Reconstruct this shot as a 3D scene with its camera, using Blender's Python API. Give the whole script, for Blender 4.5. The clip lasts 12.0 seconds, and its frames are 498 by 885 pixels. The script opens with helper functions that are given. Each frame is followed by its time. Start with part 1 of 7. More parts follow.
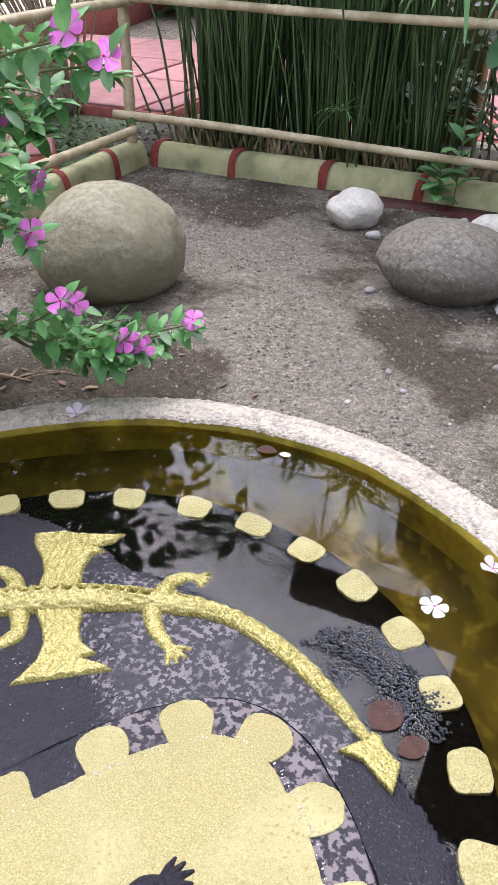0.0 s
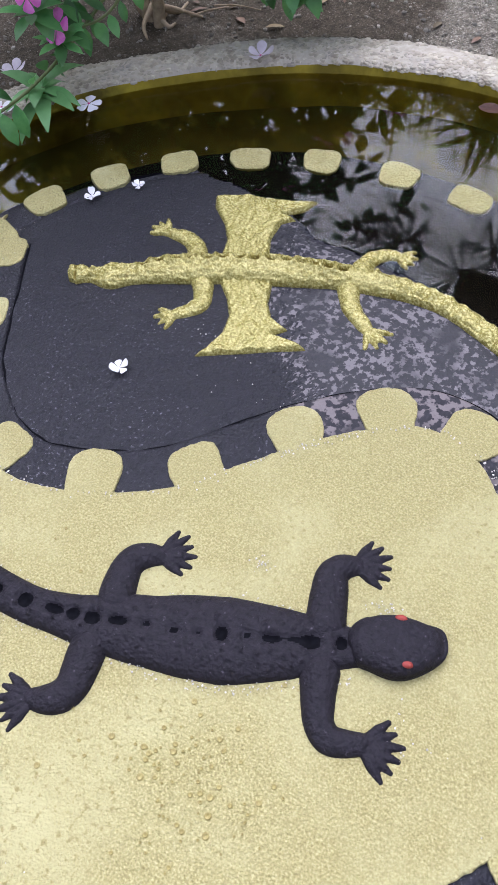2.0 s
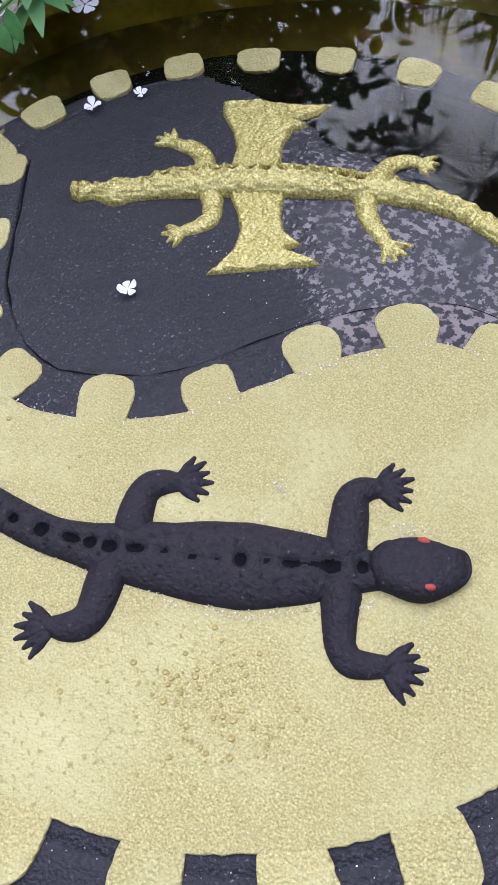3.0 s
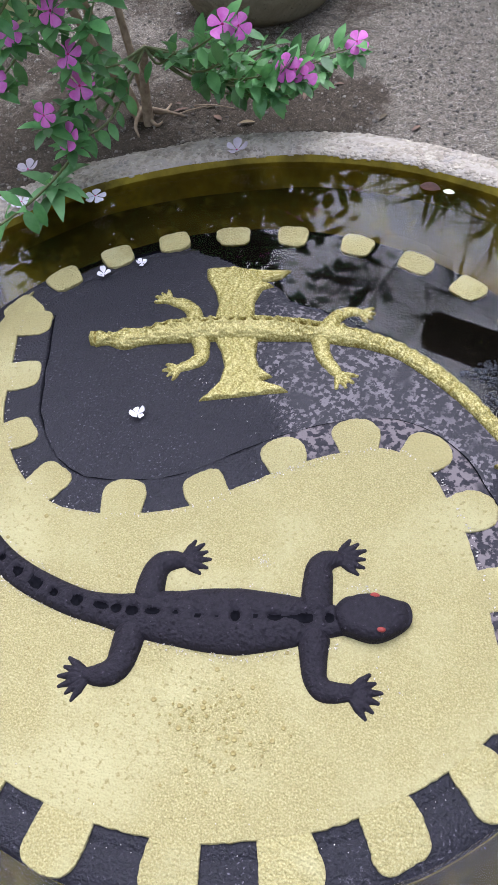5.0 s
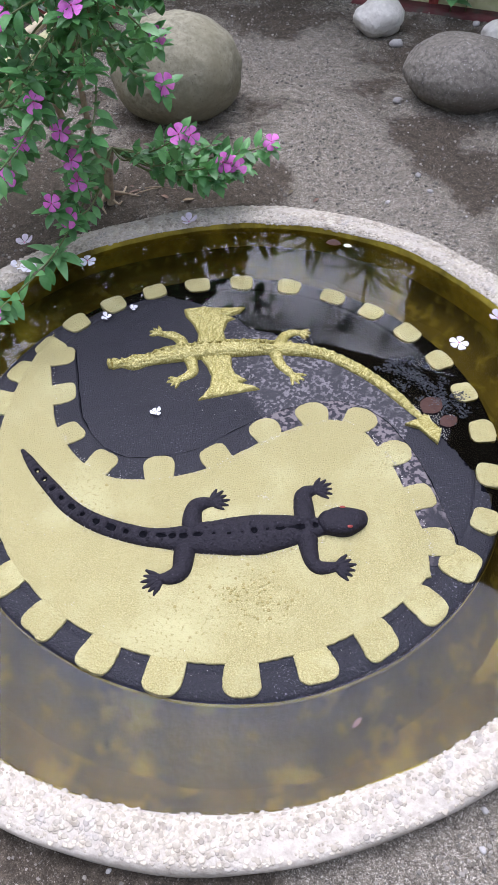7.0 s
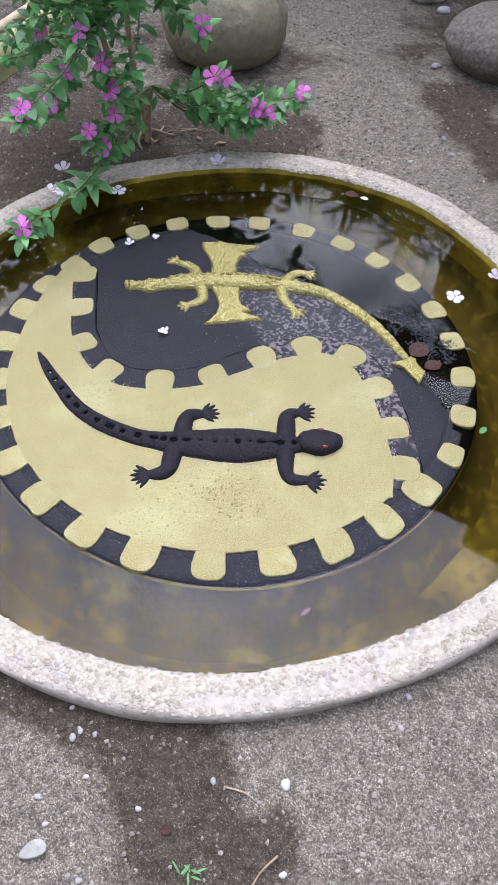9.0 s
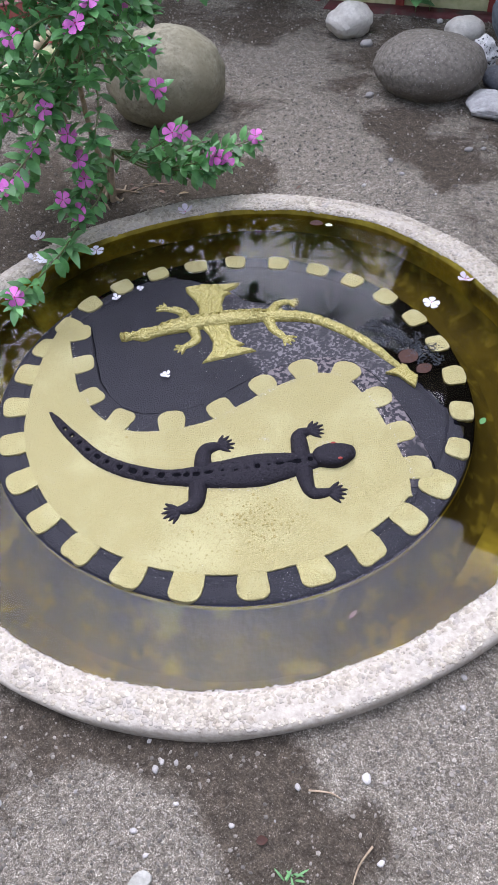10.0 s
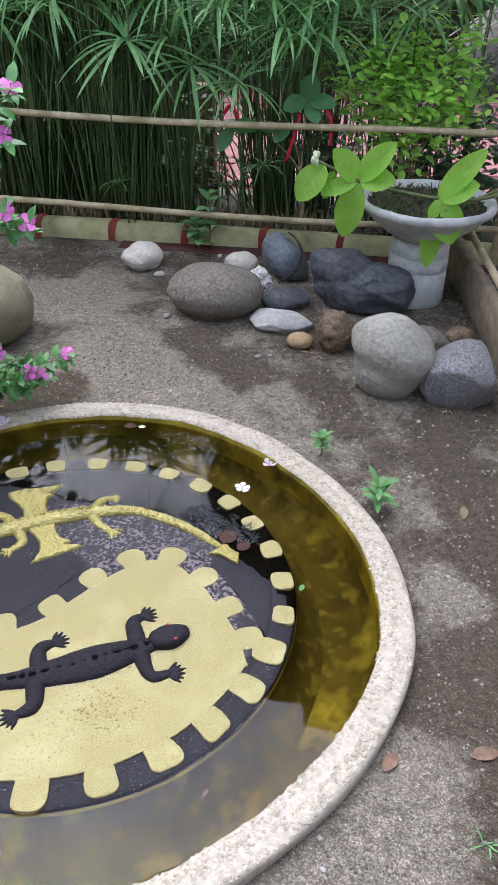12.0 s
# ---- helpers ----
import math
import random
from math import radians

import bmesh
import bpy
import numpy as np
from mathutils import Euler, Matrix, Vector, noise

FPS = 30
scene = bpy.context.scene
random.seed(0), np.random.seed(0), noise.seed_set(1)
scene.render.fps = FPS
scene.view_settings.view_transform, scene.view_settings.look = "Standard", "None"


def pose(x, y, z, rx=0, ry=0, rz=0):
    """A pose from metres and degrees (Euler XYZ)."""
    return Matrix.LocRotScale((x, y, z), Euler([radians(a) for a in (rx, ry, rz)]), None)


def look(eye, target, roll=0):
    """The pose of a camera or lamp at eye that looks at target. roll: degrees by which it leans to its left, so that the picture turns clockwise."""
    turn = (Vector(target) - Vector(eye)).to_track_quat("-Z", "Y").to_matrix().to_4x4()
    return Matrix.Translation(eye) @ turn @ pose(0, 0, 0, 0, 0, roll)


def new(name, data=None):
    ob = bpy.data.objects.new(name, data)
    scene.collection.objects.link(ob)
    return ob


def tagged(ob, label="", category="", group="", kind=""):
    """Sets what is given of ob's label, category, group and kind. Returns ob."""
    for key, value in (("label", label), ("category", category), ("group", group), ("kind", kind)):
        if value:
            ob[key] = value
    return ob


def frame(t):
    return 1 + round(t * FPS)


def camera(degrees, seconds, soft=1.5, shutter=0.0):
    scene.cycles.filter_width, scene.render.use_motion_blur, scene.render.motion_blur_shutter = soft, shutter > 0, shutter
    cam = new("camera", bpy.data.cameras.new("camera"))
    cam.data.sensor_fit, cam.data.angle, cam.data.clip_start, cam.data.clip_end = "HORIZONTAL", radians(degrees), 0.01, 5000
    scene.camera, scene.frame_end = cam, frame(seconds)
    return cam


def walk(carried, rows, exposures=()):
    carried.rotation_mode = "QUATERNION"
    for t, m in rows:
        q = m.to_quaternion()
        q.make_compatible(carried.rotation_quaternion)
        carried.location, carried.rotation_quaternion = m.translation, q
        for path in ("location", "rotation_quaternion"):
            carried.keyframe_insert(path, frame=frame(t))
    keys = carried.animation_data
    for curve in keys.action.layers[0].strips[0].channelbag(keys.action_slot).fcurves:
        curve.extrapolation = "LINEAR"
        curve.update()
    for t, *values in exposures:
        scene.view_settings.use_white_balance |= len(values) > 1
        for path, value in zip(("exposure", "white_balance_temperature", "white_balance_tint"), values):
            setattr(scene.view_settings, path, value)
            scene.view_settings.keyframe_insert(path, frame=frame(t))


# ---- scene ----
cam = camera(35.91, 12.0, soft=1.1)
PATH = [
    (0, (0.4946, -0.4174, 0.9489), (-0.0555, 0.7712, 0.0299), 0.33),
    (0.5, (0.4470, -0.4021, 0.9011), (-0.1632, 0.6409, -0.1477), -0.83),
    (1, (0.4253, -0.4017, 0.8581), (-0.2009, 0.5185, -0.2912), -2.15),
    (1.5, (0.4018, -0.3963, 0.8424), (-0.2212, 0.4089, -0.3919), -4.36),
    (2, (0.3776, -0.3953, 0.8086), (-0.2144, 0.2747, -0.5183), -7.58),
    (2.5, (0.3646, -0.3892, 0.7897), (-0.1923, 0.1692, -0.6024), -11.08),
    (2.7, (0.3641, -0.3848, 0.7840), (-0.1815, 0.1481, -0.6226), -12.09),
    (4.3, (0.4064, -0.4242, 0.8413), (-0.1716, 0.2046, -0.5117), -10.66),
    (4.5, (0.4107, -0.4447, 0.8723), (-0.1658, 0.2331, -0.4574), -8.39),
    (5, (0.4607, -0.5298, 0.9870), (-0.1431, 0.2271, -0.2868), -8.12),
    (5.5, (0.4920, -0.6375, 1.1070), (-0.0705, 0.1566, -0.1630), -7.04),
    (6, (0.4951, -0.7924, 1.2179), (0.0166, 0.0906, -0.0276), -3.00),
    (6.5, (0.4967, -0.9312, 1.2675), (0.0400, -0.0015, 0.0480), -3.61),
    (6.7, (0.4937, -0.9685, 1.3010), (0.0735, -0.0300, 0.0752), -1.95),
    (8.3, (0.5541, -1.0841, 1.3810), (0.0981, -0.1676, 0.1514), -0.17),
    (8.5, (0.5960, -1.0935, 1.3739), (0.1265, -0.2111, 0.1245), -0.31),
    (9, (0.6615, -1.1379, 1.3779), (0.2002, -0.2696, 0.1156), 0.87),
    (9.5, (0.6430, -1.1875, 1.4023), (0.1955, -0.2777, 0.1646), -2.64),
    (10, (0.5986, -1.2523, 1.4263), (0.1664, -0.3021, 0.2138), -5.24),
    (10.5, (0.5961, -1.3124, 1.4470), (0.1849, -0.2848, 0.2915), -5.07),
    (11, (0.5894, -1.3635, 1.4597), (0.2225, -0.2417, 0.3795), -2.85),
    (11.5, (0.5997, -1.3765, 1.4686), (0.3124, -0.1464, 0.4867), 0.25),
    (12, (0.6197, -1.3723, 1.4759), (0.4803, -0.0617, 0.5688), 1.34),
]
walk(cam, [(t, look(eye, target, roll)) for t, eye, target, roll in PATH],
     exposures=[(0.0, 2.2, 6150, 18), (1.0, 2.05, 6050, 18), (2.5, 1.78, 5750, 17), (4.5, 1.8, 5800, 18), (6.5, 1.85, 5800, 18), (8.5, 1.73, 5800, 18), (11.0, 1.75, 5850, 18), (12.0, 1.8, 6000, 15)])

# ---------------------------------------------------------------- light
SUN_AZIMUTH, SUN_HEIGHT = radians(-32), radians(63)
world = bpy.data.worlds.new("overcast_sky")
scene.world = world
world.use_nodes = True
wn, wl = world.node_tree.nodes, world.node_tree.links
sky = wn.new("ShaderNodeTexSky")
sky.sky_type, sky.sun_disc = "NISHITA", False
sky.sun_elevation, sky.sun_rotation = SUN_HEIGHT, SUN_AZIMUTH
sky.air_density, sky.dust_density, sky.ozone_density = 1.0, 1.5, 1.0
pale = wn.new("ShaderNodeHueSaturation")
pale.inputs["Saturation"].default_value = 0.40
wl.new(sky.outputs[0], pale.inputs["Color"])
wl.new(pale.outputs[0], wn["Background"].inputs["Color"])
wn["Background"].inputs["Strength"].default_value = 0.14

sun = bpy.data.lights.new("sun", "SUN")
sun.energy, sun.angle, sun.color = 1.3, radians(76), (1.0, 0.962, 0.965)
sun_ob = new("sun", sun)
sun_ob.matrix_world = look((0, 0, 0), (-math.sin(SUN_AZIMUTH) * math.cos(SUN_HEIGHT),
                                       -math.cos(SUN_AZIMUTH) * math.cos(SUN_HEIGHT), -math.sin(SUN_HEIGHT)))
sun_ob.location = (0, 0, 8)


# ---------------------------------------------------------------- materials
def material(name, colors, scale=20.0, detail=6.0, rough=0.7, metal=0.0, bump=0.3, bump_scale=120.0, bump_dist=0.004,
             stain=None, stain_scale=3.0, stain_cut=(0.45, 0.65), piece=0.0, speckle=None, speckle_scale=300.0,
             speckle_cut=(0.62, 0.68), speckle_patch=None, spec=0.5, rough_var=0.12, sheen=0.0, through_light=0.0):
    """colors: dark to light along a fine noise; stain: a second colour in larger patches; piece: brightness change from piece to piece."""
    m = bpy.data.materials.new(name)
    m.use_nodes = True
    n, l = m.node_tree.nodes, m.node_tree.links
    b = n["Principled BSDF"]
    co = n.new("ShaderNodeTexCoord")
    fine = n.new("ShaderNodeTexNoise")
    fine.inputs["Scale"].default_value, fine.inputs["Detail"].default_value = scale, detail
    fine.inputs["Roughness"].default_value = 0.6
    l.new(co.outputs["Object"], fine.inputs["Vector"])
    ramp = n.new("ShaderNodeValToRGB")
    ramp.color_ramp.elements[0].position, ramp.color_ramp.elements[1].position = 0.32, 0.68
    ramp.color_ramp.elements[0].color, ramp.color_ramp.elements[1].color = (*colors[0], 1), (*colors[-1], 1)
    if len(colors) == 3:
        e = ramp.color_ramp.elements.new(0.5)
        e.color = (*colors[1], 1)
    l.new(fine.outputs["Fac"], ramp.inputs["Fac"])
    color = ramp.outputs["Color"]

    def blend(color, other, noise_scale, cut, rough_noise=0.55, patch=None):
        tex = n.new("ShaderNodeTexNoise")
        tex.inputs["Scale"].default_value, tex.inputs["Detail"].default_value = noise_scale, 5.0
        tex.inputs["Roughness"].default_value = rough_noise
        l.new(co.outputs["Object"], tex.inputs["Vector"])
        step = n.new("ShaderNodeMapRange")
        step.inputs["From Min"].default_value, step.inputs["From Max"].default_value = cut
        l.new(tex.outputs["Fac"], step.inputs["Value"])
        factor = step.outputs["Result"]
        if patch:
            wide = n.new("ShaderNodeTexNoise")
            wide.inputs["Scale"].default_value, wide.inputs["Detail"].default_value = patch[0], 3.0
            l.new(co.outputs["Object"], wide.inputs["Vector"])
            gate = n.new("ShaderNodeMapRange")
            gate.inputs["From Min"].default_value, gate.inputs["From Max"].default_value = patch[1:]
            l.new(wide.outputs["Fac"], gate.inputs["Value"])
            times = n.new("ShaderNodeMath")
            times.operation = "MULTIPLY"
            l.new(factor, times.inputs[0])
            l.new(gate.outputs["Result"], times.inputs[1])
            factor = times.outputs[0]
        mix = n.new("ShaderNodeMix")
        mix.data_type = "RGBA"
        l.new(factor, mix.inputs["Factor"])
        l.new(color, mix.inputs["A"])
        mix.inputs["B"].default_value = (*other, 1)
        return mix.outputs["Result"]

    if stain:
        color = blend(color, stain, stain_scale, stain_cut)
    if speckle:
        color = blend(color, speckle, speckle_scale, speckle_cut, 0.5, speckle_patch)
    if piece:
        geo = n.new("ShaderNodeNewGeometry")
        info = n.new("ShaderNodeObjectInfo")
        add = n.new("ShaderNodeMath")
        add.operation = "ADD"
        l.new(geo.outputs["Random Per Island"], add.inputs[0])
        l.new(info.outputs["Random"], add.inputs[1])
        frac = n.new("ShaderNodeMath")
        frac.operation = "FRACT"
        l.new(add.outputs[0], frac.inputs[0])
        rng = n.new("ShaderNodeMapRange")
        rng.inputs["To Min"].default_value, rng.inputs["To Max"].default_value = 1 - piece, 1 + piece
        l.new(frac.outputs[0], rng.inputs["Value"])
        hsv = n.new("ShaderNodeHueSaturation")
        l.new(rng.outputs["Result"], hsv.inputs["Value"])
        l.new(color, hsv.inputs["Color"])
        color = hsv.outputs["Color"]
    l.new(color, b.inputs["Base Color"])
    b.inputs["Metallic"].default_value = metal
    b.inputs["Specular IOR Level"].default_value = spec
    rr = n.new("ShaderNodeMapRange")
    rr.inputs["To Min"].default_value, rr.inputs["To Max"].default_value = max(rough - rough_var, 0.02), min(rough + rough_var, 1)
    l.new(fine.outputs["Fac"], rr.inputs["Value"])
    l.new(rr.outputs["Result"], b.inputs["Roughness"])
    if through_light:
        b.inputs["Subsurface Weight"].default_value = 0.0
        tr = n.new("ShaderNodeBsdfTranslucent")
        l.new(color, tr.inputs["Color"])
        ms = n.new("ShaderNodeMixShader")
        ms.inputs[0].default_value = through_light
        l.new(b.outputs[0], ms.inputs[1])
        l.new(tr.outputs[0], ms.inputs[2])
        l.new(ms.outputs[0], n["Material Output"].inputs["Surface"])
    if bump:
        bt = n.new("ShaderNodeTexNoise")
        bt.inputs["Scale"].default_value, bt.inputs["Detail"].default_value = bump_scale, 4.0
        l.new(co.outputs["Object"], bt.inputs["Vector"])
        bp = n.new("ShaderNodeBump")
        bp.inputs["Strength"].default_value, bp.inputs["Distance"].default_value = bump, bump_dist
        l.new(bt.outputs["Fac"], bp.inputs["Height"])
        l.new(bp.outputs["Normal"], b.inputs["Normal"])
    return m


def water_material():
    m = bpy.data.materials.new("pond_water")
    m.use_nodes = True
    n, l = m.node_tree.nodes, m.node_tree.links
    n.remove(n["Principled BSDF"])
    clear = n.new("ShaderNodeBsdfTransparent")
    clear.inputs["Color"].default_value = (0.84, 0.78, 0.52, 1)
    gloss = n.new("ShaderNodeBsdfGlossy")
    gloss.inputs["Roughness"].default_value = 0.0
    fres = n.new("ShaderNodeFresnel")
    fres.inputs["IOR"].default_value = 1.32
    mix = n.new("ShaderNodeMixShader")
    l.new(fres.outputs[0], mix.inputs[0])
    l.new(clear.outputs[0], mix.inputs[1])
    l.new(gloss.outputs[0], mix.inputs[2])
    l.new(mix.outputs[0], n["Material Output"].inputs["Surface"])
    return m


def sand_material():
    """Coarse grains of mixed grey; the ground's damp attribute turns it to dark brown earth."""
    m = bpy.data.materials.new("grey_sand")
    m.use_nodes = True
    n, l = m.node_tree.nodes, m.node_tree.links
    b = n["Principled BSDF"]
    co = n.new("ShaderNodeTexCoord")
    height, shade = None, None
    for scale, weight in ((330.0, 0.42), (760.0, 0.58)):
        cell = n.new("ShaderNodeTexVoronoi")
        cell.inputs["Scale"].default_value = scale
        l.new(co.outputs["Object"], cell.inputs["Vector"])
        split = n.new("ShaderNodeSeparateColor")
        l.new(cell.outputs["Color"], split.inputs["Color"])
        part_of = n.new("ShaderNodeMath")
        part_of.operation = "MULTIPLY"
        part_of.inputs[1].default_value = weight
        l.new(split.outputs[0], part_of.inputs[0])
        if shade is None:
            shade, height = part_of.outputs[0], cell.outputs["Distance"]
        else:
            add = n.new("ShaderNodeMath")
            l.new(shade, add.inputs[0])
            l.new(part_of.outputs[0], add.inputs[1])
            shade = add.outputs[0]

    def ramp(stops):
        node = n.new("ShaderNodeValToRGB")
        e = node.color_ramp.elements
        e[0].position, e[1].position = stops[0][0], stops[-1][0]
        e[0].color, e[1].color = (*stops[0][1], 1), (*stops[-1][1], 1)
        for at, col in stops[1:-1]:
            e.new(at).color = (*col, 1)
        l.new(shade, node.inputs["Fac"])
        return node.outputs["Color"]

    dry = ramp([(0.06, (0.085, 0.073, 0.055)), (0.40, (0.163, 0.142, 0.110)), (0.68, (0.267, 0.237, 0.190)), (0.92, (0.56, 0.512, 0.432))])
    wet = ramp([(0.08, (0.046, 0.036, 0.025)), (0.55, (0.082, 0.067, 0.049)), (0.85, (0.128, 0.106, 0.080)), (0.97, (0.30, 0.266, 0.23))])
    damp = n.new("ShaderNodeAttribute")
    damp.attribute_name = "damp"
    cloud = n.new("ShaderNodeTexNoise")
    cloud.inputs["Scale"].default_value, cloud.inputs["Detail"].default_value, cloud.inputs["Roughness"].default_value = 14.0, 9.0, 0.72
    l.new(co.outputs["Object"], cloud.inputs["Vector"])
    total = n.new("ShaderNodeMath")
    l.new(damp.outputs["Fac"], total.inputs[0])
    l.new(cloud.outputs["Fac"], total.inputs[1])
    gate = n.new("ShaderNodeMapRange")
    gate.inputs["From Min"].default_value, gate.inputs["From Max"].default_value = 0.84, 1.12
    l.new(total.outputs[0], gate.inputs["Value"])
    mix = n.new("ShaderNodeMix")
    mix.data_type = "RGBA"
    l.new(gate.outputs["Result"], mix.inputs["Factor"])
    l.new(dry, mix.inputs["A"])
    l.new(wet, mix.inputs["B"])
    # crumbs: small clods lighter and darker than the rest
    crumb = n.new("ShaderNodeTexNoise")
    crumb.inputs["Scale"].default_value, crumb.inputs["Detail"].default_value, crumb.inputs["Roughness"].default_value = 48.0, 8.0, 0.78
    l.new(co.outputs["Object"], crumb.inputs["Vector"])
    vary = n.new("ShaderNodeMapRange")
    vary.inputs["From Min"].default_value, vary.inputs["From Max"].default_value = 0.32, 0.68
    vary.inputs["To Min"].default_value, vary.inputs["To Max"].default_value = 0.5, 1.5
    l.new(crumb.outputs["Fac"], vary.inputs["Value"])
    tone = n.new("ShaderNodeHueSaturation")
    l.new(vary.outputs["Result"], tone.inputs["Value"])
    l.new(mix.outputs["Result"], tone.inputs["Color"])
    l.new(tone.outputs["Color"], b.inputs["Base Color"])
    b.inputs["Roughness"].default_value, b.inputs["Specular IOR Level"].default_value = 0.95, 0.15
    bp = n.new("ShaderNodeBump")
    bp.inputs["Strength"].default_value, bp.inputs["Distance"].default_value, bp.invert = 0.45, 0.003, True
    l.new(height, bp.inputs["Height"])
    fine = n.new("ShaderNodeBump")
    fine.inputs["Strength"].default_value, fine.inputs["Distance"].default_value = 0.8, 0.02
    l.new(cloud.outputs["Fac"], fine.inputs["Height"])
    l.new(bp.outputs["Normal"], fine.inputs["Normal"])
    clods = n.new("ShaderNodeBump")
    clods.inputs["Strength"].default_value, clods.inputs["Distance"].default_value = 0.9, 0.008
    l.new(crumb.outputs["Fac"], clods.inputs["Height"])
    l.new(fine.outputs["Normal"], clods.inputs["Normal"])
    l.new(clods.outputs["Normal"], b.inputs["Normal"])
    return m


SAND = sand_material()
PEBBLE_DASH = material("pebble_dash_cement", [(0.315, 0.279, 0.226), (0.475, 0.43, 0.36)], scale=60, rough=0.85, bump=0.5, bump_scale=150,
                       stain=(0.34, 0.31, 0.27), stain_scale=5, stain_cut=(0.5, 0.75), spec=0.3)
RIM_PEBBLE = material("pale_pebble", [(0.24, 0.205, 0.155), (0.46, 0.418, 0.33)], scale=40, rough=0.7, bump=0.15, piece=0.24, spec=0.3,
                      stain=(0.31, 0.285, 0.25), stain_scale=22, stain_cut=(0.52, 0.7))
ALGAE = material("algae_cement", [(0.165, 0.126, 0.015), (0.32, 0.250, 0.028)], scale=14, rough=0.8, bump=0.5, bump_scale=60,
                 stain=(0.38, 0.31, 0.03), stain_scale=6.5, stain_cut=(0.52, 0.68), speckle=(0.10, 0.078, 0.012), speckle_scale=9, speckle_cut=(0.5, 0.66), spec=0.2)
BASIN_FLOOR = material("silted_basin_floor", [(0.034, 0.027, 0.008), (0.085, 0.068, 0.015)], scale=9, rough=0.9, bump=0.4, bump_scale=50,
                       stain=(0.235, 0.205, 0.034), stain_scale=6.5, stain_cut=(0.55, 0.70), speckle=(0.13, 0.108, 0.022), speckle_scale=26, speckle_cut=(0.55, 0.7), spec=0.1)
BLACK_PAINT = material("black_painted_cement", [(0.005, 0.005, 0.008), (0.015, 0.014, 0.021)], scale=120, rough=0.5, bump=0.9, bump_scale=260,
                       bump_dist=0.004, speckle=(0.17, 0.16, 0.19), speckle_scale=230, speckle_cut=(0.60, 0.72), speckle_patch=(9, 0.35, 0.65), rough_var=0.2, spec=0.28)
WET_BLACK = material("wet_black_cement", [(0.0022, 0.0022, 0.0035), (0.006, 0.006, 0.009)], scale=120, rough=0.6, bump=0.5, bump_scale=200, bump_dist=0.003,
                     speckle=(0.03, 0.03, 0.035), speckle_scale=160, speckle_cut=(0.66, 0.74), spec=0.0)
WORN_BLACK = material("worn_black_cement", [(0.009, 0.009, 0.012), (0.024, 0.022, 0.028)], scale=90, rough=0.65, bump=0.7, bump_scale=170,
                      bump_dist=0.003, speckle=(0.135, 0.120, 0.128), speckle_scale=130, speckle_cut=(0.50, 0.57), speckle_patch=(16, 0.34, 0.54), spec=0.4)
BAND_WORN = material("chipped_black_cement", [(0.010, 0.010, 0.013), (0.03, 0.027, 0.034)], scale=90, rough=0.7, bump=0.7, bump_scale=170,
                     bump_dist=0.003, speckle=(0.145, 0.124, 0.126), speckle_scale=80, speckle_cut=(0.47, 0.53), speckle_patch=(11, 0.38, 0.48), spec=0.25)
WET_GRIT = material("wet_grit", [(0.008, 0.009, 0.013), (0.03, 0.034, 0.045)], scale=90, rough=0.3, bump=0.2, piece=0.4)
GOLD = material("gold_painted_cement", [(0.228, 0.193, 0.068), (0.325, 0.284, 0.115), (0.470, 0.421, 0.205)], scale=420, detail=8, rough=0.38, metal=0.1, bump=0.85, bump_scale=360,
                bump_dist=0.005, stain=(0.415, 0.380, 0.182), stain_scale=6, stain_cut=(0.48, 0.72), speckle=(0.262, 0.223, 0.080), speckle_scale=150,
                speckle_cut=(0.56, 0.68), speckle_patch=(6, 0.44, 0.62), spec=0.5)
KNOB_GOLD = material("rough_gold_cement", [(0.258, 0.220, 0.082), (0.365, 0.321, 0.133), (0.50, 0.452, 0.226)], scale=380, detail=8, rough=0.44, metal=0.1, bump=0.95, bump_scale=260,
                     bump_dist=0.007, stain=(0.44, 0.405, 0.20), stain_scale=20, stain_cut=(0.5, 0.75), piece=0.06, spec=0.45)
RING_GOLD = material("darkened_gold_paint", [(0.22, 0.175, 0.05), (0.34, 0.285, 0.10)], scale=200, rough=0.5, bump=0.3)
CROC_GOLD = material("glossy_gold_paint", [(0.215, 0.176, 0.036), (0.312, 0.270, 0.080), (0.435, 0.393, 0.155)], scale=300, detail=8, rough=0.27, metal=0.25, bump=0.65, bump_scale=190,
                     bump_dist=0.005, speckle=(0.185, 0.145, 0.028), speckle_scale=90, speckle_cut=(0.60, 0.74))
LIZARD_BLACK = material("matt_black_paint", [(0.008, 0.007, 0.010), (0.019, 0.016, 0.022)], scale=160, rough=0.68, bump=0.8, bump_scale=230, bump_dist=0.004,
                        speckle=(0.07, 0.06, 0.075), speckle_scale=200, speckle_cut=(0.66, 0.74), spec=0.18)
# blacker than the body: hollow shade painted in the lizard's pits; also the band's joint
PIT_BLACK = material("recess_shade_black", [(0.002, 0.002, 0.003), (0.006, 0.006, 0.008)], scale=120, rough=0.95, bump=0.3, spec=0.05)
# darker gold for the crocodile's dents: their shadow put into the colour
PIT_GOLD = material("pit_shade_gold", [(0.085, 0.062, 0.010), (0.16, 0.122, 0.022)], scale=120, rough=0.8, bump=0.6, spec=0.2)
CHIP = material("bare_cement", [(0.40, 0.37, 0.33), (0.62, 0.59, 0.55)], scale=200, rough=0.9, bump=0.3, piece=0.25)
RED_EYE = material("red_paint", [(0.19, 0.020, 0.014), (0.30, 0.04, 0.026)], rough=0.7, bump=0.2)
WATER = water_material()
BAMBOO = material("dry_bamboo", [(0.42, 0.33, 0.19), (0.62, 0.53, 0.36)], scale=25, rough=0.5, bump=0.2, bump_scale=80, stain=(0.34, 0.27, 0.15), stain_scale=9)
